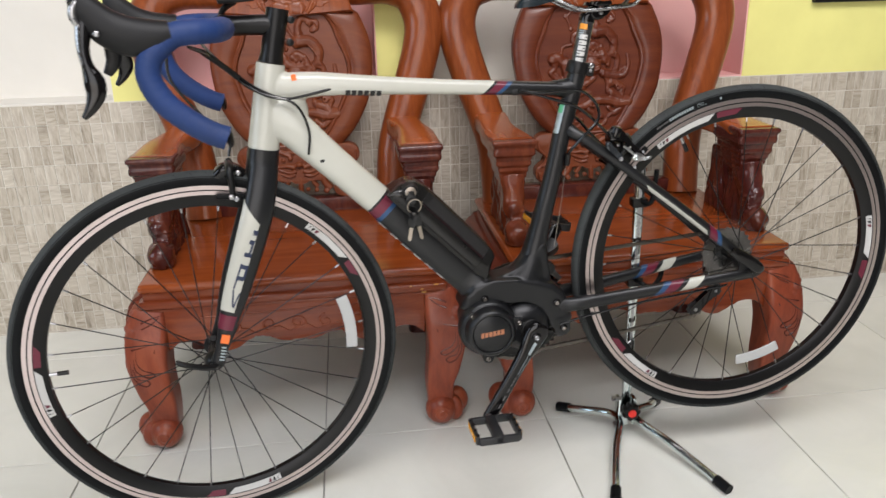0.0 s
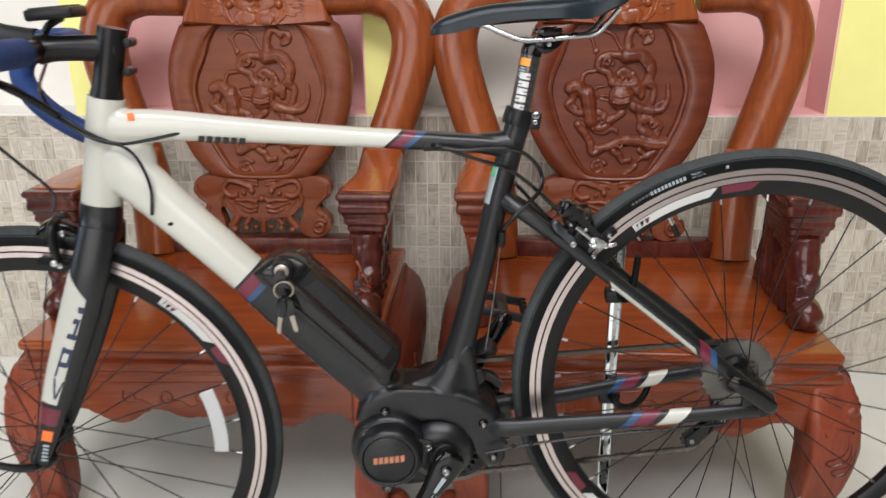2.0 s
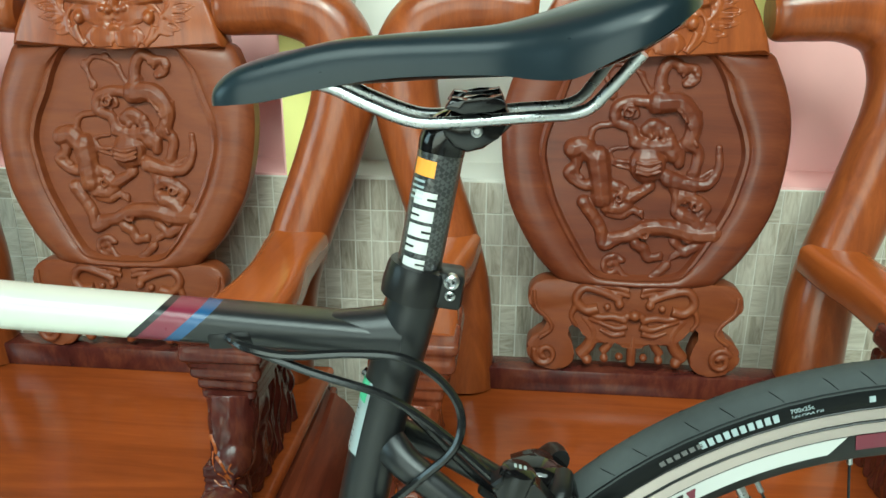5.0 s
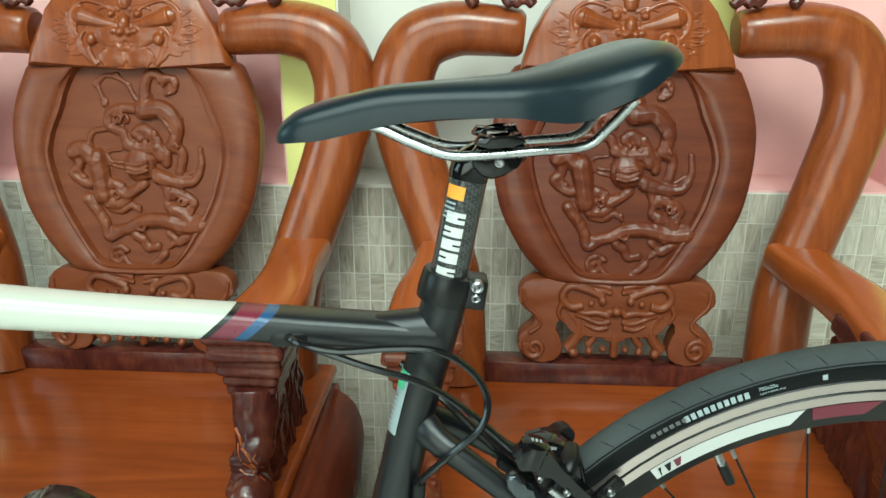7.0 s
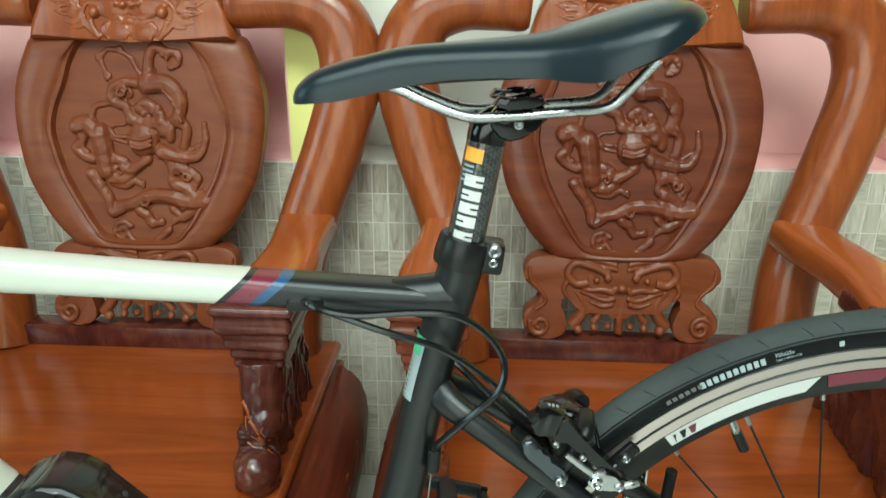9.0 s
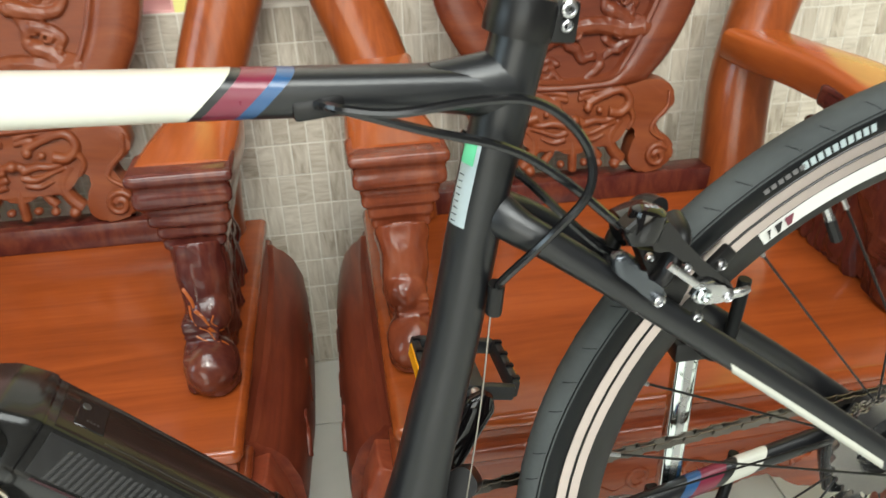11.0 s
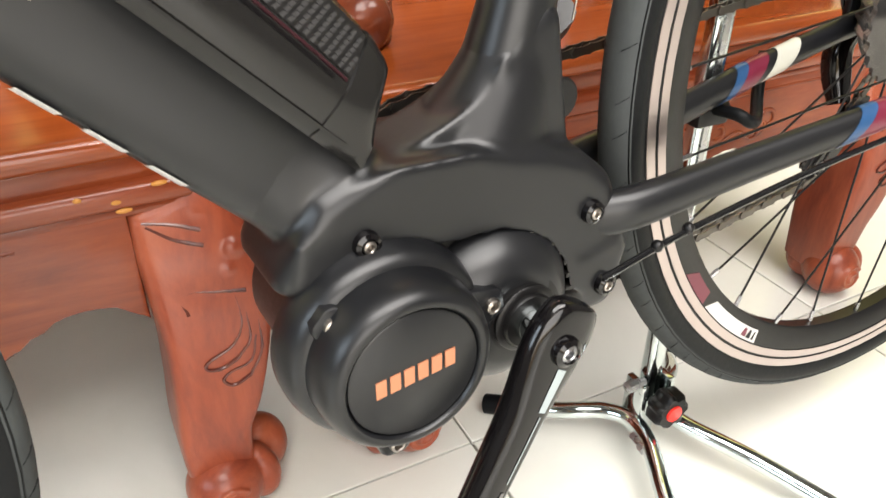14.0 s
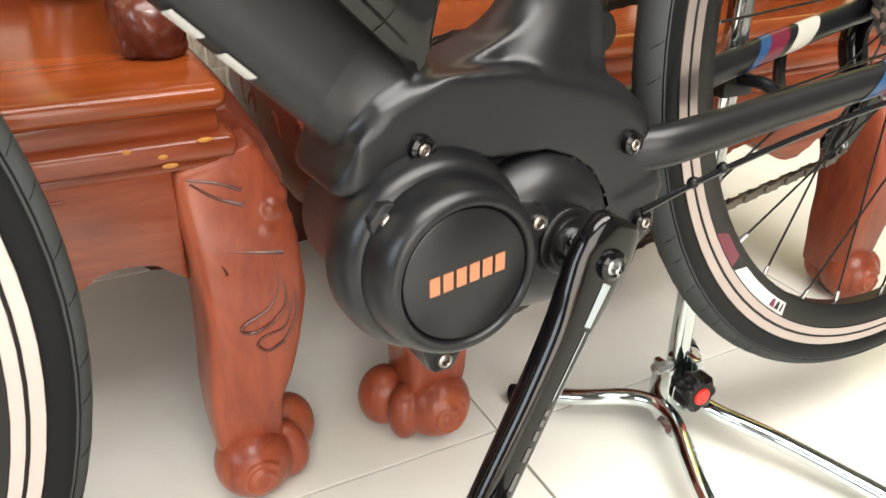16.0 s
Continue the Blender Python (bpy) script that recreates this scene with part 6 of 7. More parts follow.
for k in range(4):
    part("charge_light", box(0.128 + k * 0.0022, 0.129 + k * 0.0022, -0.0065, -0.0050, batt_top(0.13) + 0.0016, batt_top(0.13) + 0.0020), RIBGREY, disp)
part("charge_button", moved(lathe([(0.0001, 0.0008), (0.0026, 0.0006), (0.003, 0.0)], 14, "z"), Matrix.Translation((0.1255, 0.006, batt_top(0.13) + 0.0016))), RIBGREY, disp)
slope = Matrix.Rotation(radians(2.6), 4, "Y")
for k in range(4):
    bm = bmesh.new()
    rings(bm, [[(0.0, -0.006, dz), (0.010, -0.006, dz), (0.0125, 0.003, dz), (0.0025, 0.003, dz)] for dz in (0.0, 0.0004)])
    part("lettering", moved(bm, Matrix.Translation((0.168 + k * 0.0165, 0.006, batt_top(0.18 + k * 0.0165) + 0.0012)) @ slope), RIBGREY, lid)
lock = part("lock", moved(lathe([(0.0100, -0.0085), (0.0118, -0.0090), (0.0130, -0.0080), (0.0138, -0.003), (0.0150, 0.0), (0.016, 0.004)], 32), Matrix.Translation((0.0825, -0.0355, 0.4680))), HOOD, battery, "round black lock collar")
part("lock_barrel", moved(lathe([(0.0001, -0.0125), (0.0050, -0.0125), (0.0055, -0.0112), (0.0088, -0.0108), (0.0098, -0.0098), (0.0100, -0.005)], 24), Matrix.Translation((0.0825, -0.0355, 0.4680))), KEYSTEEL, lock, "worn steel lock barrel")

# -- motor --
shell = [(0.489, 0.027), (0.478, 0.010), (0.4765, 0.002), (0.4830, -0.0035), (0.4920, -0.0015), (0.508, 0.0025), (0.529, 0.0055), (0.547, 0.0056), (0.569, 0.008), (0.602, 0.004), (0.622, -0.0055), (0.638, -0.019), (0.6505, -0.040), (0.6545, -0.0635), (0.654, -0.082),
         (0.662, -0.091), (0.678, -0.090), (0.688, -0.080), (0.690, -0.05), (0.6875, -0.022), (0.679, 0.002), (0.66, 0.0215), (0.63, 0.036), (0.59, 0.044), (0.5435, 0.050), (0.5196, 0.050), (0.503, 0.044)]
bm = slab(shell, -0.0365, 0.0365)
es = [e for e in bm.edges if abs(e.verts[0].co.y - e.verts[1].co.y) < 1e-6]
bmesh.ops.bevel(bm, geom=es, offset=0.0125, segments=5, affect="EDGES", profile=0.5)
sweep([dt(0.19, 0.030, 0.021), dt(0.225, 0.0325, 0.024), dt(0.25, 0.034, 0.030), dt(0.262, 0.03, 0.031)], seg=36, power=2.7, bm=bm)
sweep([(0.6415, 0, 0.104, 0.0175, 0.0185), (0.633, 0, 0.078, 0.0215, 0.0240), (0.624, 0, 0.056, 0.0275, 0.031), (0.614, 0, 0.036, 0.0330, 0.040), (0.606, 0, 0.02, 0.0355, 0.046)], seg=32, bm=bm)
slab([tuple(p) for p in curve_points([(0.655, 0.098), (0.634, 0.098), (0.618, 0.076), (0.592, 0.060), (0.560, 0.051), (0.525, 0.046)], 4)] + [(0.53, 0.02), (0.66, 0.02)], -0.021, 0.021, 0.009, 3, bm)
cradle = carved("motor_cradle", bm, BLACK, bike, "matt black cast cradle that holds the motor", 0.0018, 26)
for x, z in ((0.5225, 0.0175), (0.6600, -0.0143), (0.6705, -0.0685)):
    bolt(cradle, x, -0.0372, z, 0.0074, GLOSS)
    bolt(cradle, x, -0.0402, z, 0.0036, GREYMETAL)
MX, MZ = 0.5235, -0.0400
at = Matrix.Translation((MX, 0, MZ))
motor = bpart("motor", moved(lathe([(0.03, -0.05), (0.047, -0.051), (0.0515, -0.049), (0.0545, -0.044), (0.0565, -0.036), (0.0565, -0.026), (0.050, -0.016), (0.044, -0.006), (0.044, 0.04), (0.03, 0.044)], 56), at), BLACK, "black round motor housing with a raised cover")
part("cover_ring", moved(lathe([(0.0362, -0.069), (0.0364, -0.0718), (0.0375, -0.0731), (0.0392, -0.0734), (0.0420, -0.0722), (0.0447, -0.0690), (0.0466, -0.0640), (0.0476, -0.0575), (0.0482, -0.046), (0.036, -0.046)], 72, closed=True), at), BLACK, motor)
cover = part("cover", moved(lathe([(0.0001, -0.0718), (0.0345, -0.0718), (0.0354, -0.0712), (0.0358, -0.069), (0.0001, -0.062)], 64), at), BLACK, motor, "flat round cover with copper lettering")
bars_text("lettering", (0.5015, -0.0720, -0.0445), (1, 0, 0.03), (-0.03, 0, 1), COPPER, 6, 0.0095, 0.0076, cover, lean=0.0012)
for x, z in ((0.4928, -0.0077), (0.5800, -0.0347), (0.515, -0.0975)):
    d = V((MX - x, 0, MZ - z)).normalized()
    m = Matrix.Translation((x, -0.0505, z)) @ Matrix((d, V((0, 1, 0)), V((-d.z, 0, d.x)))).transposed().to_4x4()
    tab = slab([(-0.008, -0.005), (-0.005, -0.0085), (0.006, -0.012), (0.02, -0.017), (0.02, 0.017), (0.006, 0.012), (-0.005, 0.0085), (-0.008, 0.005)], -0.003, 0.03, 0.0016, 2)
    part("bolt_lug", moved(tab, m), BLACK, motor)
    bolt(motor, x, -0.0540, z, 0.0046, GREYMETAL)
bb = Matrix.Translation((0.6025, 0, -0.0545))
dome = Matrix.Translation((0.5955, 0, -0.0535))
hub = part("drive_unit", moved(lathe([(0.02, -0.050), (0.026, -0.0505), (0.033, -0.0485), (0.041, -0.043), (0.0475, -0.034), (0.0515, -0.022), (0.053, -0.008), (0.053, 0.04), (0.02, 0.045)], 56), dome), BLACK, motor, "domed black drive unit round the crank axle")
part("axle_boss", moved(lathe([(0.0105, -0.0570), (0.0155, -0.0565), (0.0165, -0.0550), (0.0165, -0.0540), (0.0195, -0.0535), (0.0205, -0.0525), (0.0205, -0.0505), (0.0245, -0.0495), (0.0255, -0.044), (0.0255, -0.03)], 40), bb), PLASTIC, hub)
for k in range(11):
    a = radians(-62 + k * 13)
    part("fin", moved(box(0.0405, 0.0490, -0.036, 0.0, -0.0011, 0.0011), bb @ Matrix.Rotation(-a, 4, "Y")), PACK, hub)
part("motor_web", slab([(0.49, -0.06), (0.515, -0.108), (0.54, -0.111), (0.562, -0.110), (0.585, -0.108), (0.615, -0.105), (0.64, -0.085), (0.645, -0.03), (0.6, -0.004), (0.53, 0.0), (0.5, 0.0)], -0.026, 0.038, 0.004, 2), PLASTIC, motor)
part("axle", moved(lathe([(0.0065, -0.078), (0.0112, -0.077), (0.0112, -0.05)], 24), bb), CHROME, hub)

# -- cranks, pedals, drive train --
CR = V((-0.105, 0, -0.1445))


def crank(s):
    y0, y1 = s * 0.0775, s * 0.091
    p = V((0.6025, 0, -0.0545))
    q = p + CR * (-s)
    at_ = lambda f: p.lerp(q, f)
    rows = [(*at_(f).xz, f, h, w) for f, h, w in ((-0.138, 0.009, 0.006), (-0.120, 0.0160, 0.0080), (-0.05, 0.0205, 0.0092), (0.03, 0.0205, 0.0092), (0.12, 0.0180, 0.0095), (0.25, 0.0140, 0.0100), (0.45, 0.0126, 0.0096), (0.6, 0.0124, 0.009), (0.92, 0.0130, 0.008), (1.0, 0.0132, 0.0075), (1.06, 0.006, 0.005))]
    rows = [(x, y0 + (y1 - y0) * max(0, f), z, w, h) for x, z, f, h, w in rows]
    arm = bpart("crank_arm", sweep(rows, seg=32, power=2.6, smooth=5), GLOSS, "glossy black crank arm")
    if s < 0:
        d = (q - p).normalized()
        n = V((-d.z, 0, d.x))
        fm = Matrix((d, V((0, 1, 0)), n)).transposed().to_4x4()
        put_at = lambda f, k=0.0: Matrix.Translation(at_(f) + V((0, y0 + (y1 - y0) * f - 0.0087 + k, 0))) @ fm
        fine = np.array(curve_points(rows, 5))
        along = np.linspace(0, 1, len(fine))

        def arm_patch(f0, f1, a0, a1):
            return sweep([tuple(float(np.interp(f, along, fine[:, k])) for k in range(5)) for f in np.linspace(f0, f1, 8)], seg=120, power=2.6, arc=(a0, a1), lift=0.0004, smooth=1)

        part("crank_decal", arm_patch(0.34, 0.47, 181, 196), FOIL, arm)
        for a0, a1 in ((187, 190), (207, 210)):
            part("crank_decal", arm_patch(0.48, 0.60, a0, a1), FOIL, arm)
        for k in range(6):
            part("crank_lettering", arm_patch(0.62 + k * 0.028, 0.637 + k * 0.028, 184, 196), GREYINK, arm)
        bolt(arm, 0.6025, y0 - 0.0084, -0.0545, 0.0092, GLOSS)
        bolt(arm, 0.6025, y0 - 0.0104, -0.0545, 0.0056, STEEL)
    c = q + V((-0.002, s * 0.145, 0.007 if s < 0 else 0.001))
    ped = bpart("pedal", box(-0.010, 0.010, -0.040, 0.040, -0.0085, 0.0085, 0.004, 2), PEDALGREY, "black platform pedal with an amber reflector")
    ped.matrix_basis = Matrix.Translation(c) @ Matrix.Rotation(radians(4 if s < 0 else 17), 4, "Y")
    for sx in (-1, 1):
        part("cage", box(sx * 0.0385 - 0.004, sx * 0.0385 + 0.004, -0.034, 0.036, -0.0085, 0.0085, 0.003, 2), PEDALGREY, ped)
        part("cage", box(-0.037, 0.037, sx * 0.036 - 0.004, sx * 0.036 + 0.004, -0.0075, 0.0075, 0.003, 2), PEDALGREY, ped)
        ref = part("reflector", box(sx * 0.0428 - 0.0012, sx * 0.0428 + 0.0012, -0.027, 0.027, -0.0058, 0.0058, 0.001, 1), AMBER, ped, "amber reflector strip")
        for k in range(4):
            part("cage_tooth", box(sx * 0.0385 - 0.0035, sx * 0.0385 + 0.0035, -0.03 + k * 0.019, -0.026 + k * 0.019, 0.008, 0.0105), PLASTIC, ped)
    part("pedal_axle", wire([(0, -s * 0.052, 0), (0, 0, 0)], 0.0065, 12), STEEL, ped)
    return arm


crank(-1)
crank(1)
bm = bmesh.new()
prof = []
teeth = 50
loops = [[], [], [], []]
for k in range(teeth * 4):
    a = k * math.tau / (teeth * 4)
    r = 0.1 + (0.0035 if k % 4 in (1, 2) else -0.0015)
    for lp, (rr, y) in zip(loops, ((0.083, 0.043), (r, 0.043), (r, 0.0465), (0.083, 0.0465))):
        lp.append((0.6025 + rr * math.cos(a), y, -0.0545 + rr * math.sin(a)))
ring = bpart("chainring", rings(bm, loops, wrap=True), GLOSS, "black toothed chainring")
for k in range(5):
    a = k * math.tau / 5 + 0.3
    part("spider_arm", wire([(0.6025 + 0.015 * math.cos(a), 0.05, -0.0545 + 0.015 * math.sin(a)), (0.6025 + 0.086 * math.cos(a), 0.046, -0.0545 + 0.086 * math.sin(a))], 0.008, 8), GLOSS, ring)
part("chain_guard", moved(lathe([(0.06, 0.038), (0.092, 0.038), (0.093, 0.040), (0.06, 0.041)], 56, closed=True), Matrix.Translation((0.6025, 0, -0.0545))), PLASTIC, ring)
cas = None
for k, r in enumerate((0.053, 0.0495, 0.046, 0.0420, 0.038, 0.034, 0.030, 0.026)):
    lp = [[], [], [], []]
    nt = int(r * 500)
    for j in range(nt * 4):
        a = j * math.tau / (nt * 4)
        rr = r + (0.0025 if j % 4 in (1, 2) else -0.001)
        for q, (ra, y) in zip(lp, ((r * 0.6, 0), (rr, 0), (rr, 0.002), (r * 0.6, 0.002))):
            q.append((1.0445 + ra * math.cos(a), 0.026 + k * 0.0042 + y, ra * math.sin(a)))
    o = part("sprocket", rings(bmesh.new(), lp, wrap=True), COG, cas or bike, "toothed steel sprocket")
    cas = cas or o
part("spoke_guard", moved(lathe([(0.02, 0.0205), (0.070, 0.0205), (0.0706, 0.0212), (0.070, 0.0219), (0.02, 0.0219)], 56, closed=True), Matrix.Translation((1.0445, 0, 0))), DISC, rear_wheel).matrix_basis = Matrix.Translation((-1.0445, 0, 0))

# chain: links along the loop over chainring, sprocket and the two pulleys
loop = []
for a in range(296, 92, -8):
    loop.append((0.6025 + 0.102 * math.cos(radians(a)), -0.0545 + 0.102 * math.sin(radians(a))))
for a in range(88, -60, -12):
    loop.append((1.0445 + 0.044 * math.cos(radians(a)), 0.044 * math.sin(radians(a))))
loop += [(1.046, -0.047), (1.0205, -0.072), (1.0165, -0.084), (1.0175, -0.092), (0.996, -0.108), (0.9965, -0.120), (0.990, -0.130), (0.976, -0.1345), (0.93, -0.1365), (0.80, -0.1420)]
loop.append(loop[0])
d = [0.0]
for a, b in zip(loop, loop[1:]):
    d.append(d[-1] + math.dist(a, b))
n = int(d[-1] / 0.0127)
bm = bmesh.new()
pos = []
for k in range(n + 1):
    s = d[-1] * k / n
    pos.append((float(np.interp(s, d, [p[0] for p in loop])), float(np.interp(s, d, [p[1] for p in loop]))))
for k, (a, b) in enumerate(zip(pos, pos[1:])):
    p, q = V((a[0], 0.0455, a[1])), V((b[0], 0.0455, b[1]))
    t = (q - p).normalized()
    m = Matrix.Translation((p + q) / 2) @ Matrix((t, V((0, 1, 0)), V((-t.z, 0, t.x)))).transposed().to_4x4()
    w = 0.0034 if k % 2 else 0.0022
    for s in (-1, 1):
        lk = slab([(-0.0088, 0.0), (-0.0066, 0.0036), (-0.002, 0.0028), (0.002, 0.0028), (0.0066, 0.0036), (0.0088, 0.0), (0.0066, -0.0036), (0.002, -0.0028), (-0.002, -0.0028), (-0.0066, -0.0036)], s * w - 0.0005, s * w + 0.0005)
        join(bm, moved(lk, m))
chain = bpart("chain", bm, CHAINSTEEL, "worn grey steel chain")

rd = bpart("rear_derailleur", sweep([(1.045, 0.074, -0.018, 0.007, 0.010), (1.034, 0.078, -0.036, 0.010, 0.013), (1.032, 0.074, -0.060, 0.010, 0.013), (1.028, 0.064, -0.082, 0.008, 0.010)], (0, 1, 0), 16, 3), GLOSS, "black rear derailleur")
outline = [(1.030, -0.073), (1.039, -0.080), (1.038, -0.090), (1.028, -0.095), (1.010, -0.1045), (0.990, -0.126), (0.980, -0.129), (0.971, -0.123), (0.971, -0.113), (0.980, -0.107), (1.000, -0.092), (1.018, -0.077)]
for y in (0.038, 0.0515):
    cage = part("pulley_cage", slab(outline, y, y + 0.002, 0.0007, 1), GLOSS, rd, "slim black pulley cage")
    for x, z in ((1.028, -0.084), (0.981, -0.118)):
        bolt(cage, x, y - 0.001, z, 0.0036, STEEL)
teeth = []
for k in range(44):
    a = k * math.tau / 44
    r = 0.0165 if k % 4 in (1, 2) else 0.0140
    teeth.append((r * math.cos(a), r * math.sin(a)))
for x, z in ((1.028, -0.084), (0.981, -0.118)):
    part("pulley", slab([(x + p, z + q) for p, q in teeth], 0.0440, 0.0470), PEDALGREY, rd, "toothed guide pulley")
fd = bpart("front_derailleur", sweep([(0.668, 0.012, 0.085, 0.012, 0.016), (0.675, 0.03, 0.07, 0.012, 0.016), (0.68, 0.042, 0.06, 0.008, 0.01)], (0, 1, 0), 14, 3), PLASTIC, "front derailleur behind the seat tube")
part("cage_plate", slab([(0.640, 0.020), (0.658, 0.034), (0.682, 0.025), (0.697, 0.004), (0.690, 0.000), (0.676, 0.014), (0.658, 0.022), (0.643, 0.012)], 0.036, 0.038, 0.0006, 1), COG, fd)
part("cage_plate", slab([(0.640, 0.020), (0.658, 0.034), (0.682, 0.025), (0.697, 0.004), (0.690, 0.000), (0.676, 0.014), (0.658, 0.022), (0.643, 0.012)], 0.050, 0.052, 0.0006, 1), GREYMETAL, fd)
part("cable_pulley", moved(lathe([(0.003, -0.008), (0.011, -0.008), (0.0125, -0.0065), (0.0105, 0.0), (0.0125, 0.0065), (0.003, 0.0075)], 22), Matrix.Translation((0.6565, -0.006, 0.0466))), PLASTIC, fd)
part("adjuster", wire([(0.656, -0.004, 0.031), (0.656, -0.004, 0.0237), (0.6555, -0.004, 0.017)], 0.0032, 10), STEEL, fd, "small steel cable adjuster")


def cable(pts, r=0.0023, mat=CABLE, name="cable"):
    return bpart(name, wire(pts, r, 8, 8), mat, "thin black cable" if mat is CABLE else "bare steel inner cable")


# -- brakes --
def caliper(px, pz, steer, flip, extras=True):
    f = STEER if steer else Matrix()
    fm = Matrix.Translation((px, 0, pz)) @ Matrix.Rotation(radians(flip), 4, "Y") @ Matrix.Translation((-px, 0, -pz)) if flip else Matrix()
    mk = lambda name, bm, mat, par, label="": part(name, moved(moved(bm, fm), f), mat, par, label)
    cal = mk("brake_caliper", moved(sweep([(-0.022, 0.0, -0.008, 0.014, 0.010), (-0.008, 0, 0.004, 0.018, 0.012), (0.008, 0, 0.004, 0.016, 0.011), (0.024, 0, -0.004, 0.012, 0.008)], (0, 1, 0), 16, 3), Matrix.Translation((px, 0, pz))), GLOSS, bike, "black dual-pivot rim brake caliper")
    for s in (-1, 1):
        arm = moved(sweep([(0.0, s * 0.008, 0.014, 0.007, 0.009), (0.0, s * 0.026, 0.008, 0.007, 0.009), (0.002, s * 0.032, -0.012, 0.006, 0.008), (0.004, s * 0.026, -0.034, 0.005, 0.007)], (1, 0, 0), 14), Matrix.Translation((px, 0, pz)))
        mk("brake_arm", arm, PLASTIC, cal)
        mk("brake_pad", moved(box(-0.024, 0.024, s * 0.0205 - 0.005, s * 0.0205 + 0.005, -0.043, -0.033, 0.003, 2), Matrix.Translation((px, 0, pz))), RUBBER, cal)
        mk("pad_bolt", moved(lathe([(0.002, -0.038), (0.0045, -0.037), (0.0045, -0.028)] if s < 0 else [(0.002, 0.038), (0.0045, 0.037), (0.0045, 0.028)], 12), Matrix.Translation((px + 0.002, 0, pz - 0.036))), STEEL, cal)
    if not extras:
        return cal
    mk("adjuster", moved(wire([(0.006, -0.024, 0.012), (0.006, -0.026, 0.024), (0.003, -0.026, 0.03)], 0.004, 10), Matrix.Translation((px, 0, pz))), STEEL, cal)
    mk("cable_bolt", moved(lathe([(0.002, -0.034), (0.006, -0.032), (0.006, -0.024)], 14), Matrix.Translation((px + 0.016, 0, pz + 0.002))), STEEL, cal)
    mk("release_lever", moved(wire([(0.012, -0.026, 0.0), (0.02, -0.03, -0.006), (0.03, -0.031, -0.005)], 0.0036, 8), Matrix.Translation((px, 0, pz))), STEEL, cal)
    mk("centre_bolt", moved(lathe([(0.002, -0.02), (0.0055, -0.019), (0.0055, -0.008)], 14), Matrix.Translation((px - 0.016, 0, pz - 0.006))), STEEL, cal)
    mk("link_block", moved(box(0.002, 0.014, -0.0265, -0.018, -0.010, 0.002, 0.002, 2), Matrix.Translation((px, 0, pz))), STEEL, cal)
    return cal


front_brake = caliper(0.108, 0.316, True, 8, False)
for x, y, z in ((0.112, -0.036, 0.276), (0.122, -0.030, 0.318)):
    bolt(front_brake, x, y, z, 0.0044, STEEL, m=STEER)
rear_brake = caliper(0.812, 0.266, False, 42, False)
up = [(0.7775, 0.2905), (0.7798, 0.2975), (0.7886, 0.3015), (0.7988, 0.2985), (0.8053, 0.2925), (0.8134, 0.2805), (0.8300, 0.2600), (0.8455, 0.2433), (0.8475, 0.2330), (0.8379, 0.2370), (0.8262, 0.2515), (0.8123, 0.2675), (0.7990, 0.2800), (0.7900, 0.2830), (0.7800, 0.2840)]
part("upper_arm", slab([tuple(p) for p in curve_points(up, 3)], -0.0440, -0.0300, 0.0035, 3), GLOSS, rear_brake, "glossy black upper brake arm")
low = [(0.7713, 0.2765), (0.7778, 0.2785), (0.7830, 0.2740), (0.7881, 0.2634), (0.7985, 0.2541), (0.8040, 0.2463), (0.8015, 0.2402), (0.7921, 0.2455), (0.7812, 0.2580), (0.7715, 0.2677)]
part("lower_arm", slab([tuple(p) for p in curve_points(low, 3)], -0.0420, -0.0320, 0.003, 3), GREYALLOY, rear_brake, "dark grey polished lower brake arm")
part("pivot_block", slab([(0.7900, 0.2750), (0.8060, 0.2690), (0.8180, 0.2600), (0.8250, 0.2400), (0.8160, 0.2230), (0.8066, 0.2300), (0.8000, 0.2478)], -0.0300, -0.0150, 0.003, 2), PLASTIC, rear_brake)
part("barrel_cap", moved(lathe([(0.001, 0.0150), (0.0070, 0.0146), (0.0105, 0.0120), (0.0112, 0.006), (0.0105, -0.004)], 24, "z"), Matrix.Translation((0.7905, -0.0365, 0.2900)) @ Matrix.Rotation(radians(18), 4, "Y")), GLOSS, rear_brake)
for k in range(3):
    part("cap_mark", moved(box(-0.0040 + k * 0.003, -0.0024 + k * 0.003, -0.0035, 0.0, 0.0149, 0.0153), Matrix.Translation((0.7905, -0.0365, 0.2900)) @ Matrix.Rotation(radians(18), 4, "Y")), FOIL, rear_brake)
part("cable_anchor", slab([(0.7800, 0.2900), (0.7860, 0.2960), (0.7840, 0.3010), (0.7770, 0.2960)], -0.044, -0.030, 0.0015, 1), PLASTIC, rear_brake)
part("link", sweep([(0.8021, -0.0465, 0.2690, 0.0014, 0.0024), (0.8120, -0.0470, 0.2595, 0.0014, 0.0024), (0.8217, -0.0465, 0.2500, 0.0014, 0.0024)], (0, 1, 0), 12, 3.5), STEEL, rear_brake, "flat steel link")
part("cable_clamp", slab([(0.8160, 0.2450), (0.8215, 0.2530), (0.8300, 0.2525), (0.8350, 0.2470), (0.8445, 0.2420), (0.8420, 0.2360), (0.8340, 0.2370), (0.8244, 0.2370), (0.8189, 0.2400)], -0.0485, -0.0420, 0.0018, 2), STEEL, rear_brake, "silver cable clamp")
bolt(rear_brake, 0.8228, -0.0480, 0.2452, 0.0050, CHROME)
bolt(rear_brake, 0.8390, -0.0480, 0.2400, 0.0036, STEEL)
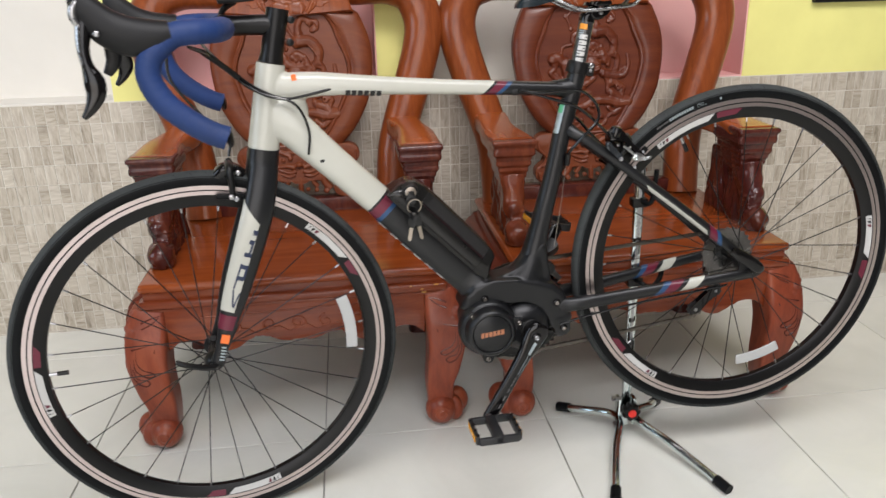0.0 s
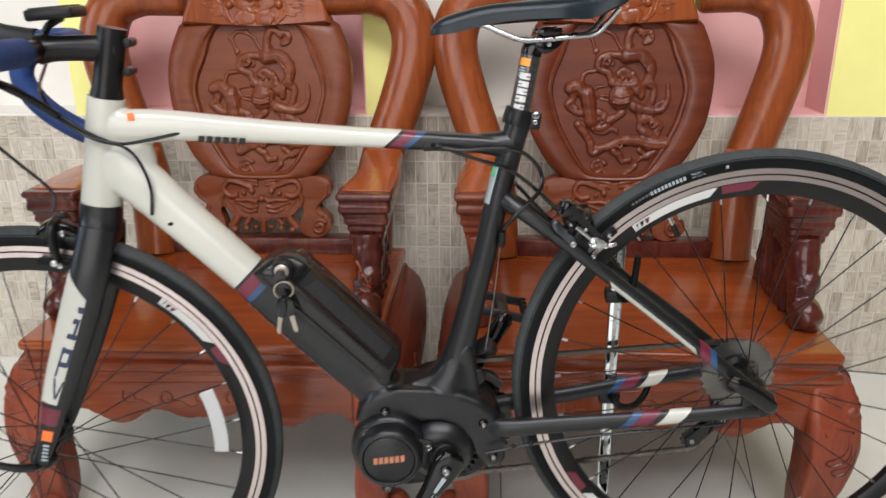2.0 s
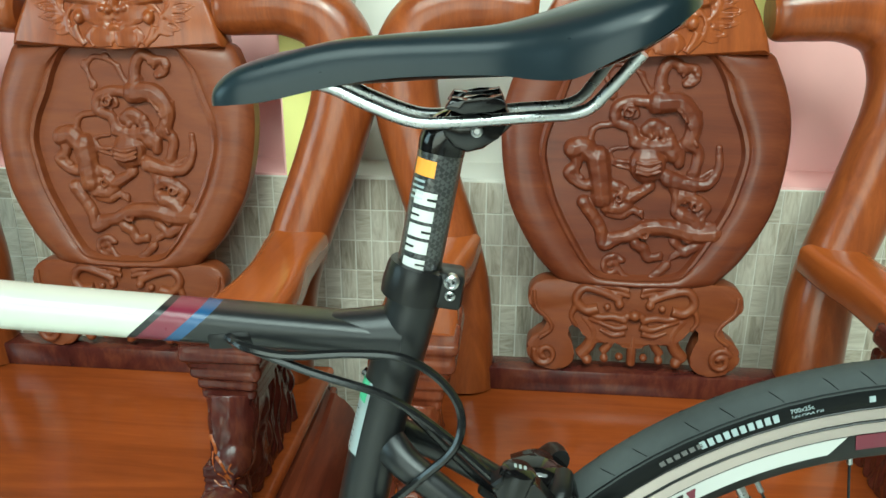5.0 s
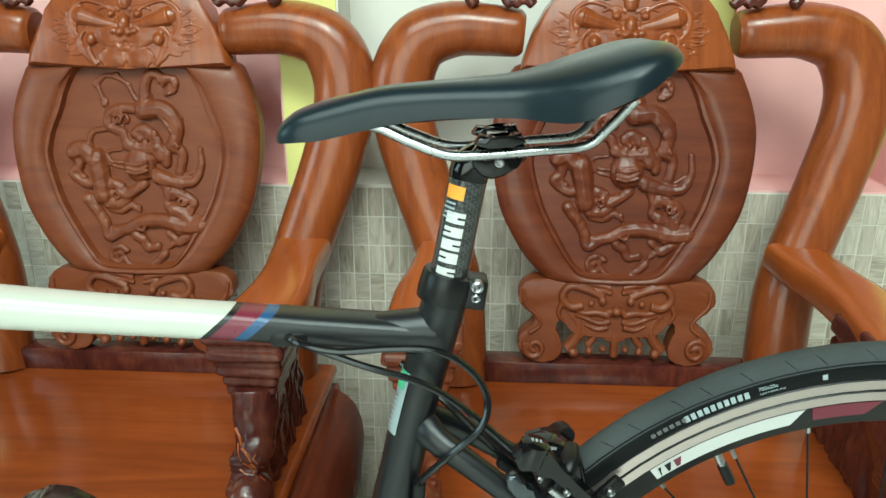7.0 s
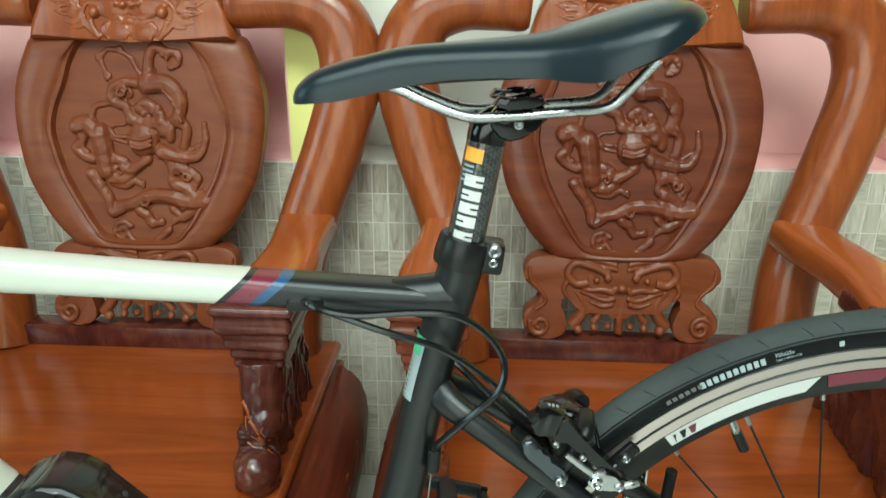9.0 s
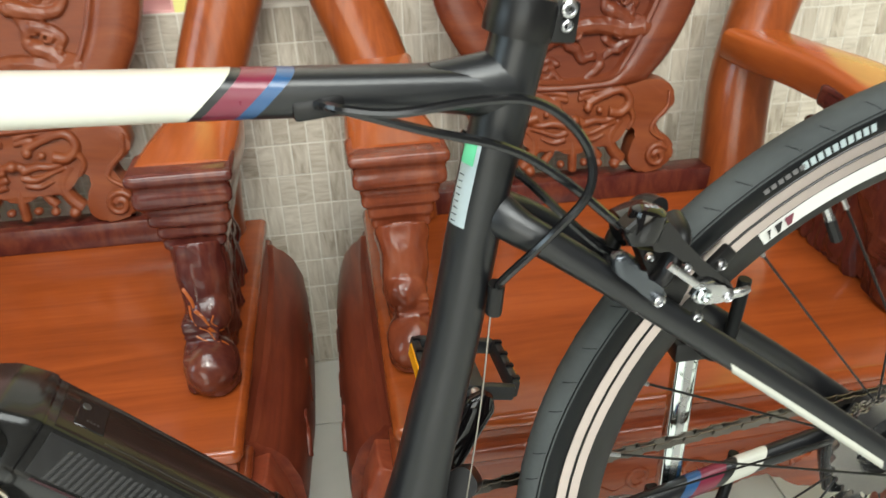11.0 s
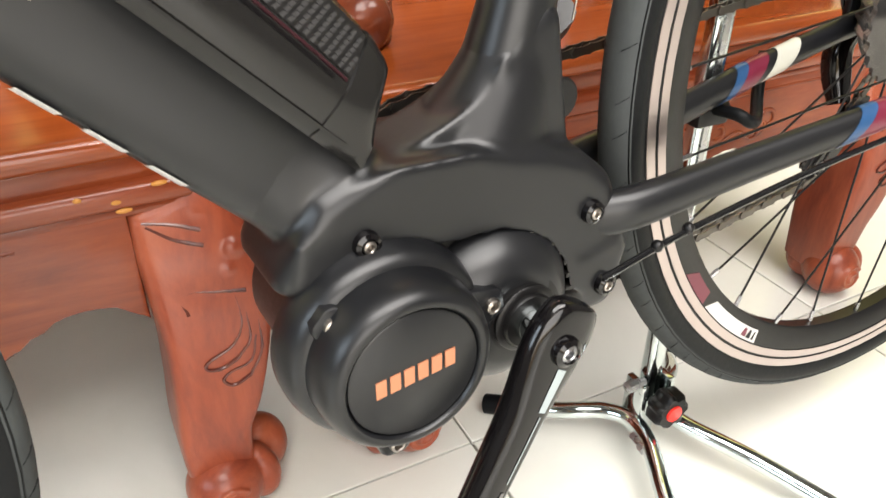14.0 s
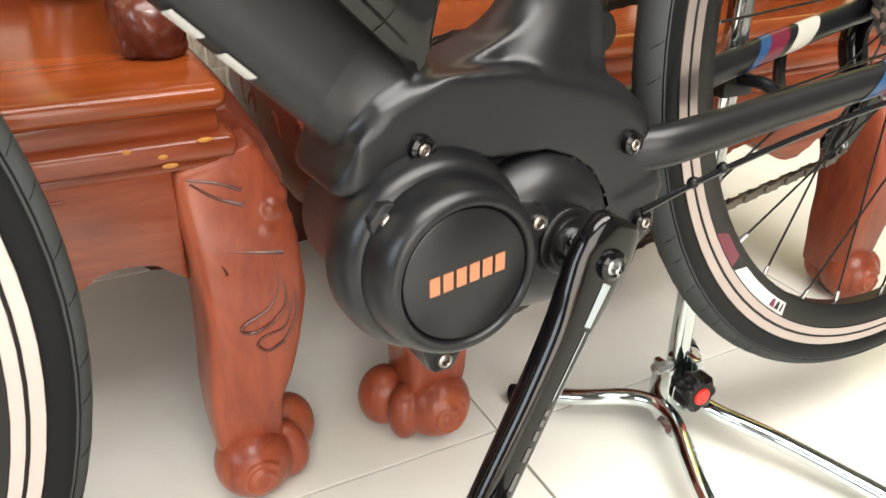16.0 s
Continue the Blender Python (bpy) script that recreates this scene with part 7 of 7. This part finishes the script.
part("release_lever", sweep([(0.8435, -0.046, 0.2400, 0.0026, 0.0028), (0.8485, -0.047, 0.2406, 0.0022, 0.0028), (0.8535, -0.046, 0.2410, 0.0020, 0.0020)], (0, 1, 0), 12, 3), STEEL, rear_brake, "silver release lever")
part("pad_holder", moved(box(-0.020, 0.012, -0.0190, -0.0130, -0.0055, 0.0055, 0.002, 2), Matrix.Translation((0.8500, 0, 0.2450)) @ Matrix.Rotation(radians(-41), 4, "Y")), PLASTIC, rear_brake, "black brake pad holder beside the rim")
for x, y, z, r in ((0.8500, -0.0205, 0.2450, 0.0036), (0.7975, -0.0430, 0.2445, 0.0040), (0.8241, -0.0400, 0.2245, 0.0034), (0.7968, -0.0330, 0.2685, 0.0028), (0.8082, -0.0330, 0.2576, 0.0026), (0.8141, -0.0450, 0.2640, 0.0026)):
    bolt(rear_brake, x, y, z, r, STEEL)

cable([(0.10, -0.10, 0.528), (0.118, -0.06, 0.515), (0.15, -0.032, 0.478), (0.183, -0.028, 0.448), (0.222, -0.029, 0.428), (0.262, -0.024, 0.4285), (0.302, -0.016, 0.433)])
cable([(0.10, -0.13, 0.53), (0.122, -0.06, 0.508), (0.152, -0.034, 0.470), (0.187, -0.030, 0.441), (0.228, -0.0305, 0.424), (0.246, -0.031, 0.402), (0.253, -0.030, 0.366), (0.246, -0.026, 0.330)])
cable([(0.09, 0.10, 0.53), (0.125, 0.0, 0.50), (0.158, -0.026, 0.462), (0.192, -0.0285, 0.437), (0.225, -0.0315, 0.426)])
bpart("cable_sleeve", wire([(0.112, -0.07, 0.518), (0.136, -0.045, 0.492), (0.156, -0.033, 0.470)], 0.005, 8), PLASTIC)
cable([(0.06, -0.08, 0.53), (0.055, -0.06, 0.48), (0.085, -0.03, 0.42), (0.118, -0.02, 0.372), (0.115, -0.024, 0.345)])
cable([(0.622, -0.014, 0.388), (0.634, -0.024, 0.386), (0.6745, -0.030, 0.3691), (0.7179, -0.03, 0.3506), (0.7481, -0.03, 0.3261), (0.7787, -0.03, 0.2925), (0.79, -0.028, 0.283)], 0.0027)
cable([(0.622, -0.010, 0.389), (0.634, -0.026, 0.3866), (0.6616, -0.032, 0.381), (0.6995, -0.032, 0.3801), (0.7291, -0.032, 0.376), (0.7498, -0.031, 0.3613), (0.7616, -0.034, 0.3406), (0.757, -0.040, 0.3199), (0.7334, -0.040, 0.2987), (0.7105, -0.027, 0.272), (0.7068, -0.0165, 0.260)], 0.0027)
cable([(0.70, 0.005, 0.352), (0.7313, -0.005, 0.3223), (0.7554, -0.005, 0.2919), (0.778, -0.005, 0.2658), (0.795, 0.0, 0.254)], 0.0027)
cable([(0.79, 0.05, 0.228), (0.86, 0.054, 0.172), (0.95, 0.064, 0.10), (1.0, 0.075, 0.05), (1.05, 0.085, -0.02)])
cable([(0.7030, -0.0105, 0.24), (0.690, -0.009, 0.17), (0.672, -0.004, 0.085)], 0.0006, GREYMETAL)
bpart("cable_stop", wire([(0.7072, -0.0165, 0.263), (0.7064, -0.0155, 0.257), (0.7046, -0.0145, 0.246), (0.7038, -0.014, 0.242)], 0.0052, 12), PLASTIC, "black cable stop on the seat tube")
cable([(0.66, -0.048, -0.055), (0.72, -0.05, -0.046), (0.82, -0.056, -0.036), (0.92, -0.064, -0.030), (0.99, -0.068, -0.026)], 0.0022)
for x, z in ((0.70, -0.047), (0.725, -0.044)):
    bpart("cable_clip", ball(x, -0.05, z, 0.004, 0.004, 0.004, 8, 6), PLASTIC)

# -- keys left in the battery lock --
LOCK = BIKE @ (BATT @ V((0.0825, -0.043, 0.4680)))
keys = thing("key_ring", "steel ring with two black-headed keys hanging from the battery lock", "keys", Matrix.Translation(LOCK))
part("key_in_lock", slab([tuple(p) for p in curve_points([(-0.0045, 0.004), (0.0045, 0.004), (0.0068, -0.002), (0.0085, -0.010), (0.0070, -0.017), (0.0, -0.0195), (-0.0070, -0.017), (-0.0085, -0.010), (-0.0068, -0.002), (-0.0045, 0.004)], 3)[:-1]], -0.0110, -0.0072, 0.0012, 2), CABLE, keys, "rounded black key head turned in the lock")
part("ring", moved(lathe([(0.0118, -0.0008), (0.0134, -0.0008), (0.0134, 0.0008), (0.0118, 0.0008)], 40, closed=True), Matrix.Translation((0.0045, -0.0135, -0.0215)) @ Matrix.Rotation(radians(14), 4, "Z") @ Matrix.Rotation(radians(8), 4, "X")), KEYSTEEL, keys, "split ring")
head = [tuple(p) for p in curve_points([(-0.0030, 0.002), (0.0030, 0.002), (0.0062, -0.003), (0.0070, -0.012), (0.0060, -0.021), (0.0038, -0.026), (-0.0038, -0.026), (-0.0060, -0.021), (-0.0070, -0.012), (-0.0062, -0.003), (-0.0030, 0.002)], 3)[:-1]]
blade = [(-0.0034, -0.024), (0.0034, -0.024), (0.0034, -0.031), (0.0026, -0.033), (0.0032, -0.036), (0.0024, -0.039), (0.0031, -0.042), (0.0025, -0.046), (0.0030, -0.049), (0.0004, -0.0525), (-0.0026, -0.050), (-0.0034, -0.047)]
for s, a in ((-1, 10), (1, -12)):
    m = Matrix.Translation((0.0045 + s * 0.002, -0.0150 + s * 0.0025, -0.0335)) @ Matrix.Rotation(radians(14 * s), 4, "Z") @ Matrix.Rotation(radians(a), 4, "Y")
    hd = part("key", moved(slab(head, -0.0019, 0.0019, 0.0010, 2), m), CABLE, keys, "hanging key with a black head")
    part("blade", moved(slab(blade, -0.0009, 0.0009, 0.0003, 1), m), KEYSTEEL, hd, "pale metal key blade")

# ---- rear stand, picture ----
stand = thing("bicycle_stand", "chrome floor stand with rubber feet and a black knob", "bicycle stand", pose(0.633, 1.597, 0))
part("pole", box(-0.0095, 0.0095, -0.007, 0.007, 0.015, 0.615, 0.0035, 3), CHROME, stand, "flat chrome upright")
part("pole_groove", box(-0.003, 0.003, -0.0085, -0.0068, 0.2, 0.6), STEEL, stand)
for a, b, k in (((-0.1, -0.235), (-0.114, 0.097), -1), ((0.119, -0.238), (0.106, 0.086), 1)):
    pts = [(a[0], a[1], 0.011), (a[0] * 0.45 + k * 0.01, a[1] * 0.45, 0.028), (k * 0.022, -0.028, 0.038), (k * 0.03, 0.012, 0.038), (b[0] * 0.55 + k * 0.015, b[1] * 0.5, 0.03), (b[0], b[1], 0.012)]
    lg = part("leg", wire(pts, 0.0085, 14, 8), CHROME, stand, "bent chrome leg tube")
    for p, q in ((pts[0], pts[1]), (pts[-1], pts[-2])):
        dd = (V(q) - V(p)).normalized()
        part("rubber_foot", wire([V(p) - dd * 0.012, V(p) + dd * 0.022], 0.0108, 14), RUBBER, lg, "black rubber foot")
part("bracket", box(-0.02, -0.012, -0.014, 0.012, 0.02, 0.085, 0.002, 2), CHROME, stand)
part("bracket", box(0.012, 0.02, -0.014, 0.012, 0.02, 0.085, 0.002, 2), CHROME, stand)
knob = bmesh.new()
lp = [[], [], [], []]
for k in range(56):
    a = k * math.tau / 56
    r = 0.0185 + 0.0022 * math.cos(7 * a)
    for q, (f, y) in zip(lp, ((0.8, 0.004), (1.0, 0.0), (1.0, -0.014), (0.85, -0.0175))):
        q.append((r * f * math.cos(a), y, r * f * math.sin(a)))
kn = part("knob", moved(rings(knob, lp), Matrix.Translation((0.003, -0.018, 0.062))), PLASTIC, stand, "black lobed clamping knob")
part("knob_cap", moved(lathe([(0.0001, -0.0195), (0.0085, -0.0193), (0.0092, -0.0175), (0.0092, -0.014)], 24), Matrix.Translation((0.003, -0.018, 0.062))), REDPL, kn, "red knob cap")
part("bolt", moved(lathe([(0.003, -0.012), (0.007, -0.011), (0.007, -0.004), (0.0045, -0.004), (0.0045, 0.01)], 8, "y"), Matrix.Translation((-0.03, -0.03, 0.035))), STEEL, stand)
part("bolt", moved(lathe([(0.003, -0.012), (0.006, -0.011), (0.006, -0.004), (0.004, 0.01)], 8, "x"), Matrix.Translation((-0.022, -0.005, 0.085))), STEEL, stand)
for z, pts in ((0.545, [(0.0, -0.008, 0.535), (0.010, -0.020, 0.530), (0.017, -0.024, 0.536), (0.020, -0.025, 0.555), (0.023, -0.026, 0.600)]), (0.375, [(0.0, -0.008, 0.364), (0.004, -0.032, 0.366), (0.014, -0.036, 0.360), (0.034, -0.024, 0.354), (0.054, -0.004, 0.362), (0.062, 0.005, 0.378), (0.063, 0.006, 0.395)])):
    h = part("hook", wire(pts, 0.0050, 10, 6), RUBBER, stand, "black rubber-coated hook")
    part("hook_clamp", box(-0.016, 0.016, -0.014, 0.012, z - 0.025, z - 0.007, 0.003, 2), PLASTIC, h)

pic = thing("wall_picture", "small dark framed picture on the yellow wall", "picture", pose(1.62, WALL_Y, 1.0))
bm = box(-0.215, 0.215, -0.018, 0.0, -0.138, -0.122, 0.003, 2)
fr = part("frame", bm, PLASTIC, pic, "dark picture frame")
for a in ((-0.215, -0.199, -0.122, 0.2), (0.199, 0.215, -0.122, 0.2), (-0.215, 0.215, 0.2, 0.216)):
    part("frame_side", box(a[0], a[1], -0.018, 0.0, a[2], a[3], 0.003, 2), PLASTIC, fr)
part("print", box(-0.2, 0.2, -0.008, -0.002, -0.124, 0.201), FOIL, pic, "pale print in the frame")

# ---- tiles, piece by piece ----
def tile_mesh(name, w, h, d, bevel, material):
    bm = box(-w / 2, w / 2, -d, 0, -h / 2, h / 2)
    front = [e for e in bm.edges if all(v.co.y < -d + 1e-6 for v in e.verts)]
    bmesh.ops.bevel(bm, geom=front, offset=bevel, segments=1, affect="EDGES")
    me = bpy.data.meshes.new(name)
    bm.to_mesh(me)
    bm.free()
    me.materials.append(material)
    return me


TW, TH, ROWS_UP = 0.02785, 0.0545, 12
tile_me = tile_mesh("wall_tile", TW - 0.0022, TH - 0.0022, 0.004, 0.0005, TILE_ONE)
rest = bmesh.new()
rng = random.Random(5)
first = DADO - 0.001
for r in range(ROWS_UP + 1):
    top = first - r * TH
    low = max(0.002, top - TH)
    for c in range(int((X1 - X0) / TW)):
        x = X0 + (c + 0.5) * TW
        z = (top + low) / 2
        push = rng.uniform(-0.0004, 0.0004)
        if 0.2 < x < 0.47 and r < ROWS_UP:
            o = new("tile", tile_me)
            o.parent = wall
            o.location = (x, WALL_Y + 0.004 + push, z)
        elif 0.47 <= x < 0.84 and r < 8 or 0.0 < x <= 0.2 and r < 7:
            o = new("tile", tile_me)
            o.parent = wall
            o.location = (x, WALL_Y + 0.004 + push, z)
        elif -1.6 < x < 2.4:
            w, h = (TW - 0.0022) / 2, (top - low - 0.0022) / 2
            y = WALL_Y + push
            f = [rest.verts.new((x + sx * w, y, z + sz * h)) for sx, sz in ((-1, -1), (1, -1), (1, 1), (-1, 1))]
            k = [rest.verts.new((x + sx * (w + 0.0005), y + 0.004, z + sz * (h + 0.0005))) for sx, sz in ((-1, -1), (1, -1), (1, 1), (-1, 1))]
            rest.faces.new(f)
            for i in range(4):
                rest.faces.new((f[i], k[i], k[(i + 1) % 4], f[(i + 1) % 4]))
rest_ob = part("mosaic_tiles", rest, TILE_MANY, wall)
rest_ob["kind"] = "stuff"

fb = box(-STEP / 2 + 0.0012, STEP / 2 - 0.0012, -STEP / 2 + 0.0012, STEP / 2 - 0.0012, -0.006, 0, 0.0008, 1)
slot = part("floor_tile", fb, FLOORTILE, floor)
slot.location = (0.475 + STEP / 2, 1.668 + STEP / 2, 0)
for i in range(-7, 6):
    for j in range(-9, 2):
        if (i, j) != (0, 0):
            x, y = 0.475 + (i + 0.5) * STEP, 1.668 + (j + 0.5) * STEP
            if x < X1 + 0.2 and x > X0 - 0.2 and y < WALL_Y + 0.3:
                same_mesh(slot, "floor_tile", Matrix.Translation((x, y, rng.uniform(-0.0003, 0.0003))) @ Matrix.Rotation(rng.choice((0, 1, 2, 3)) * math.pi / 2, 4, "Z"), floor)
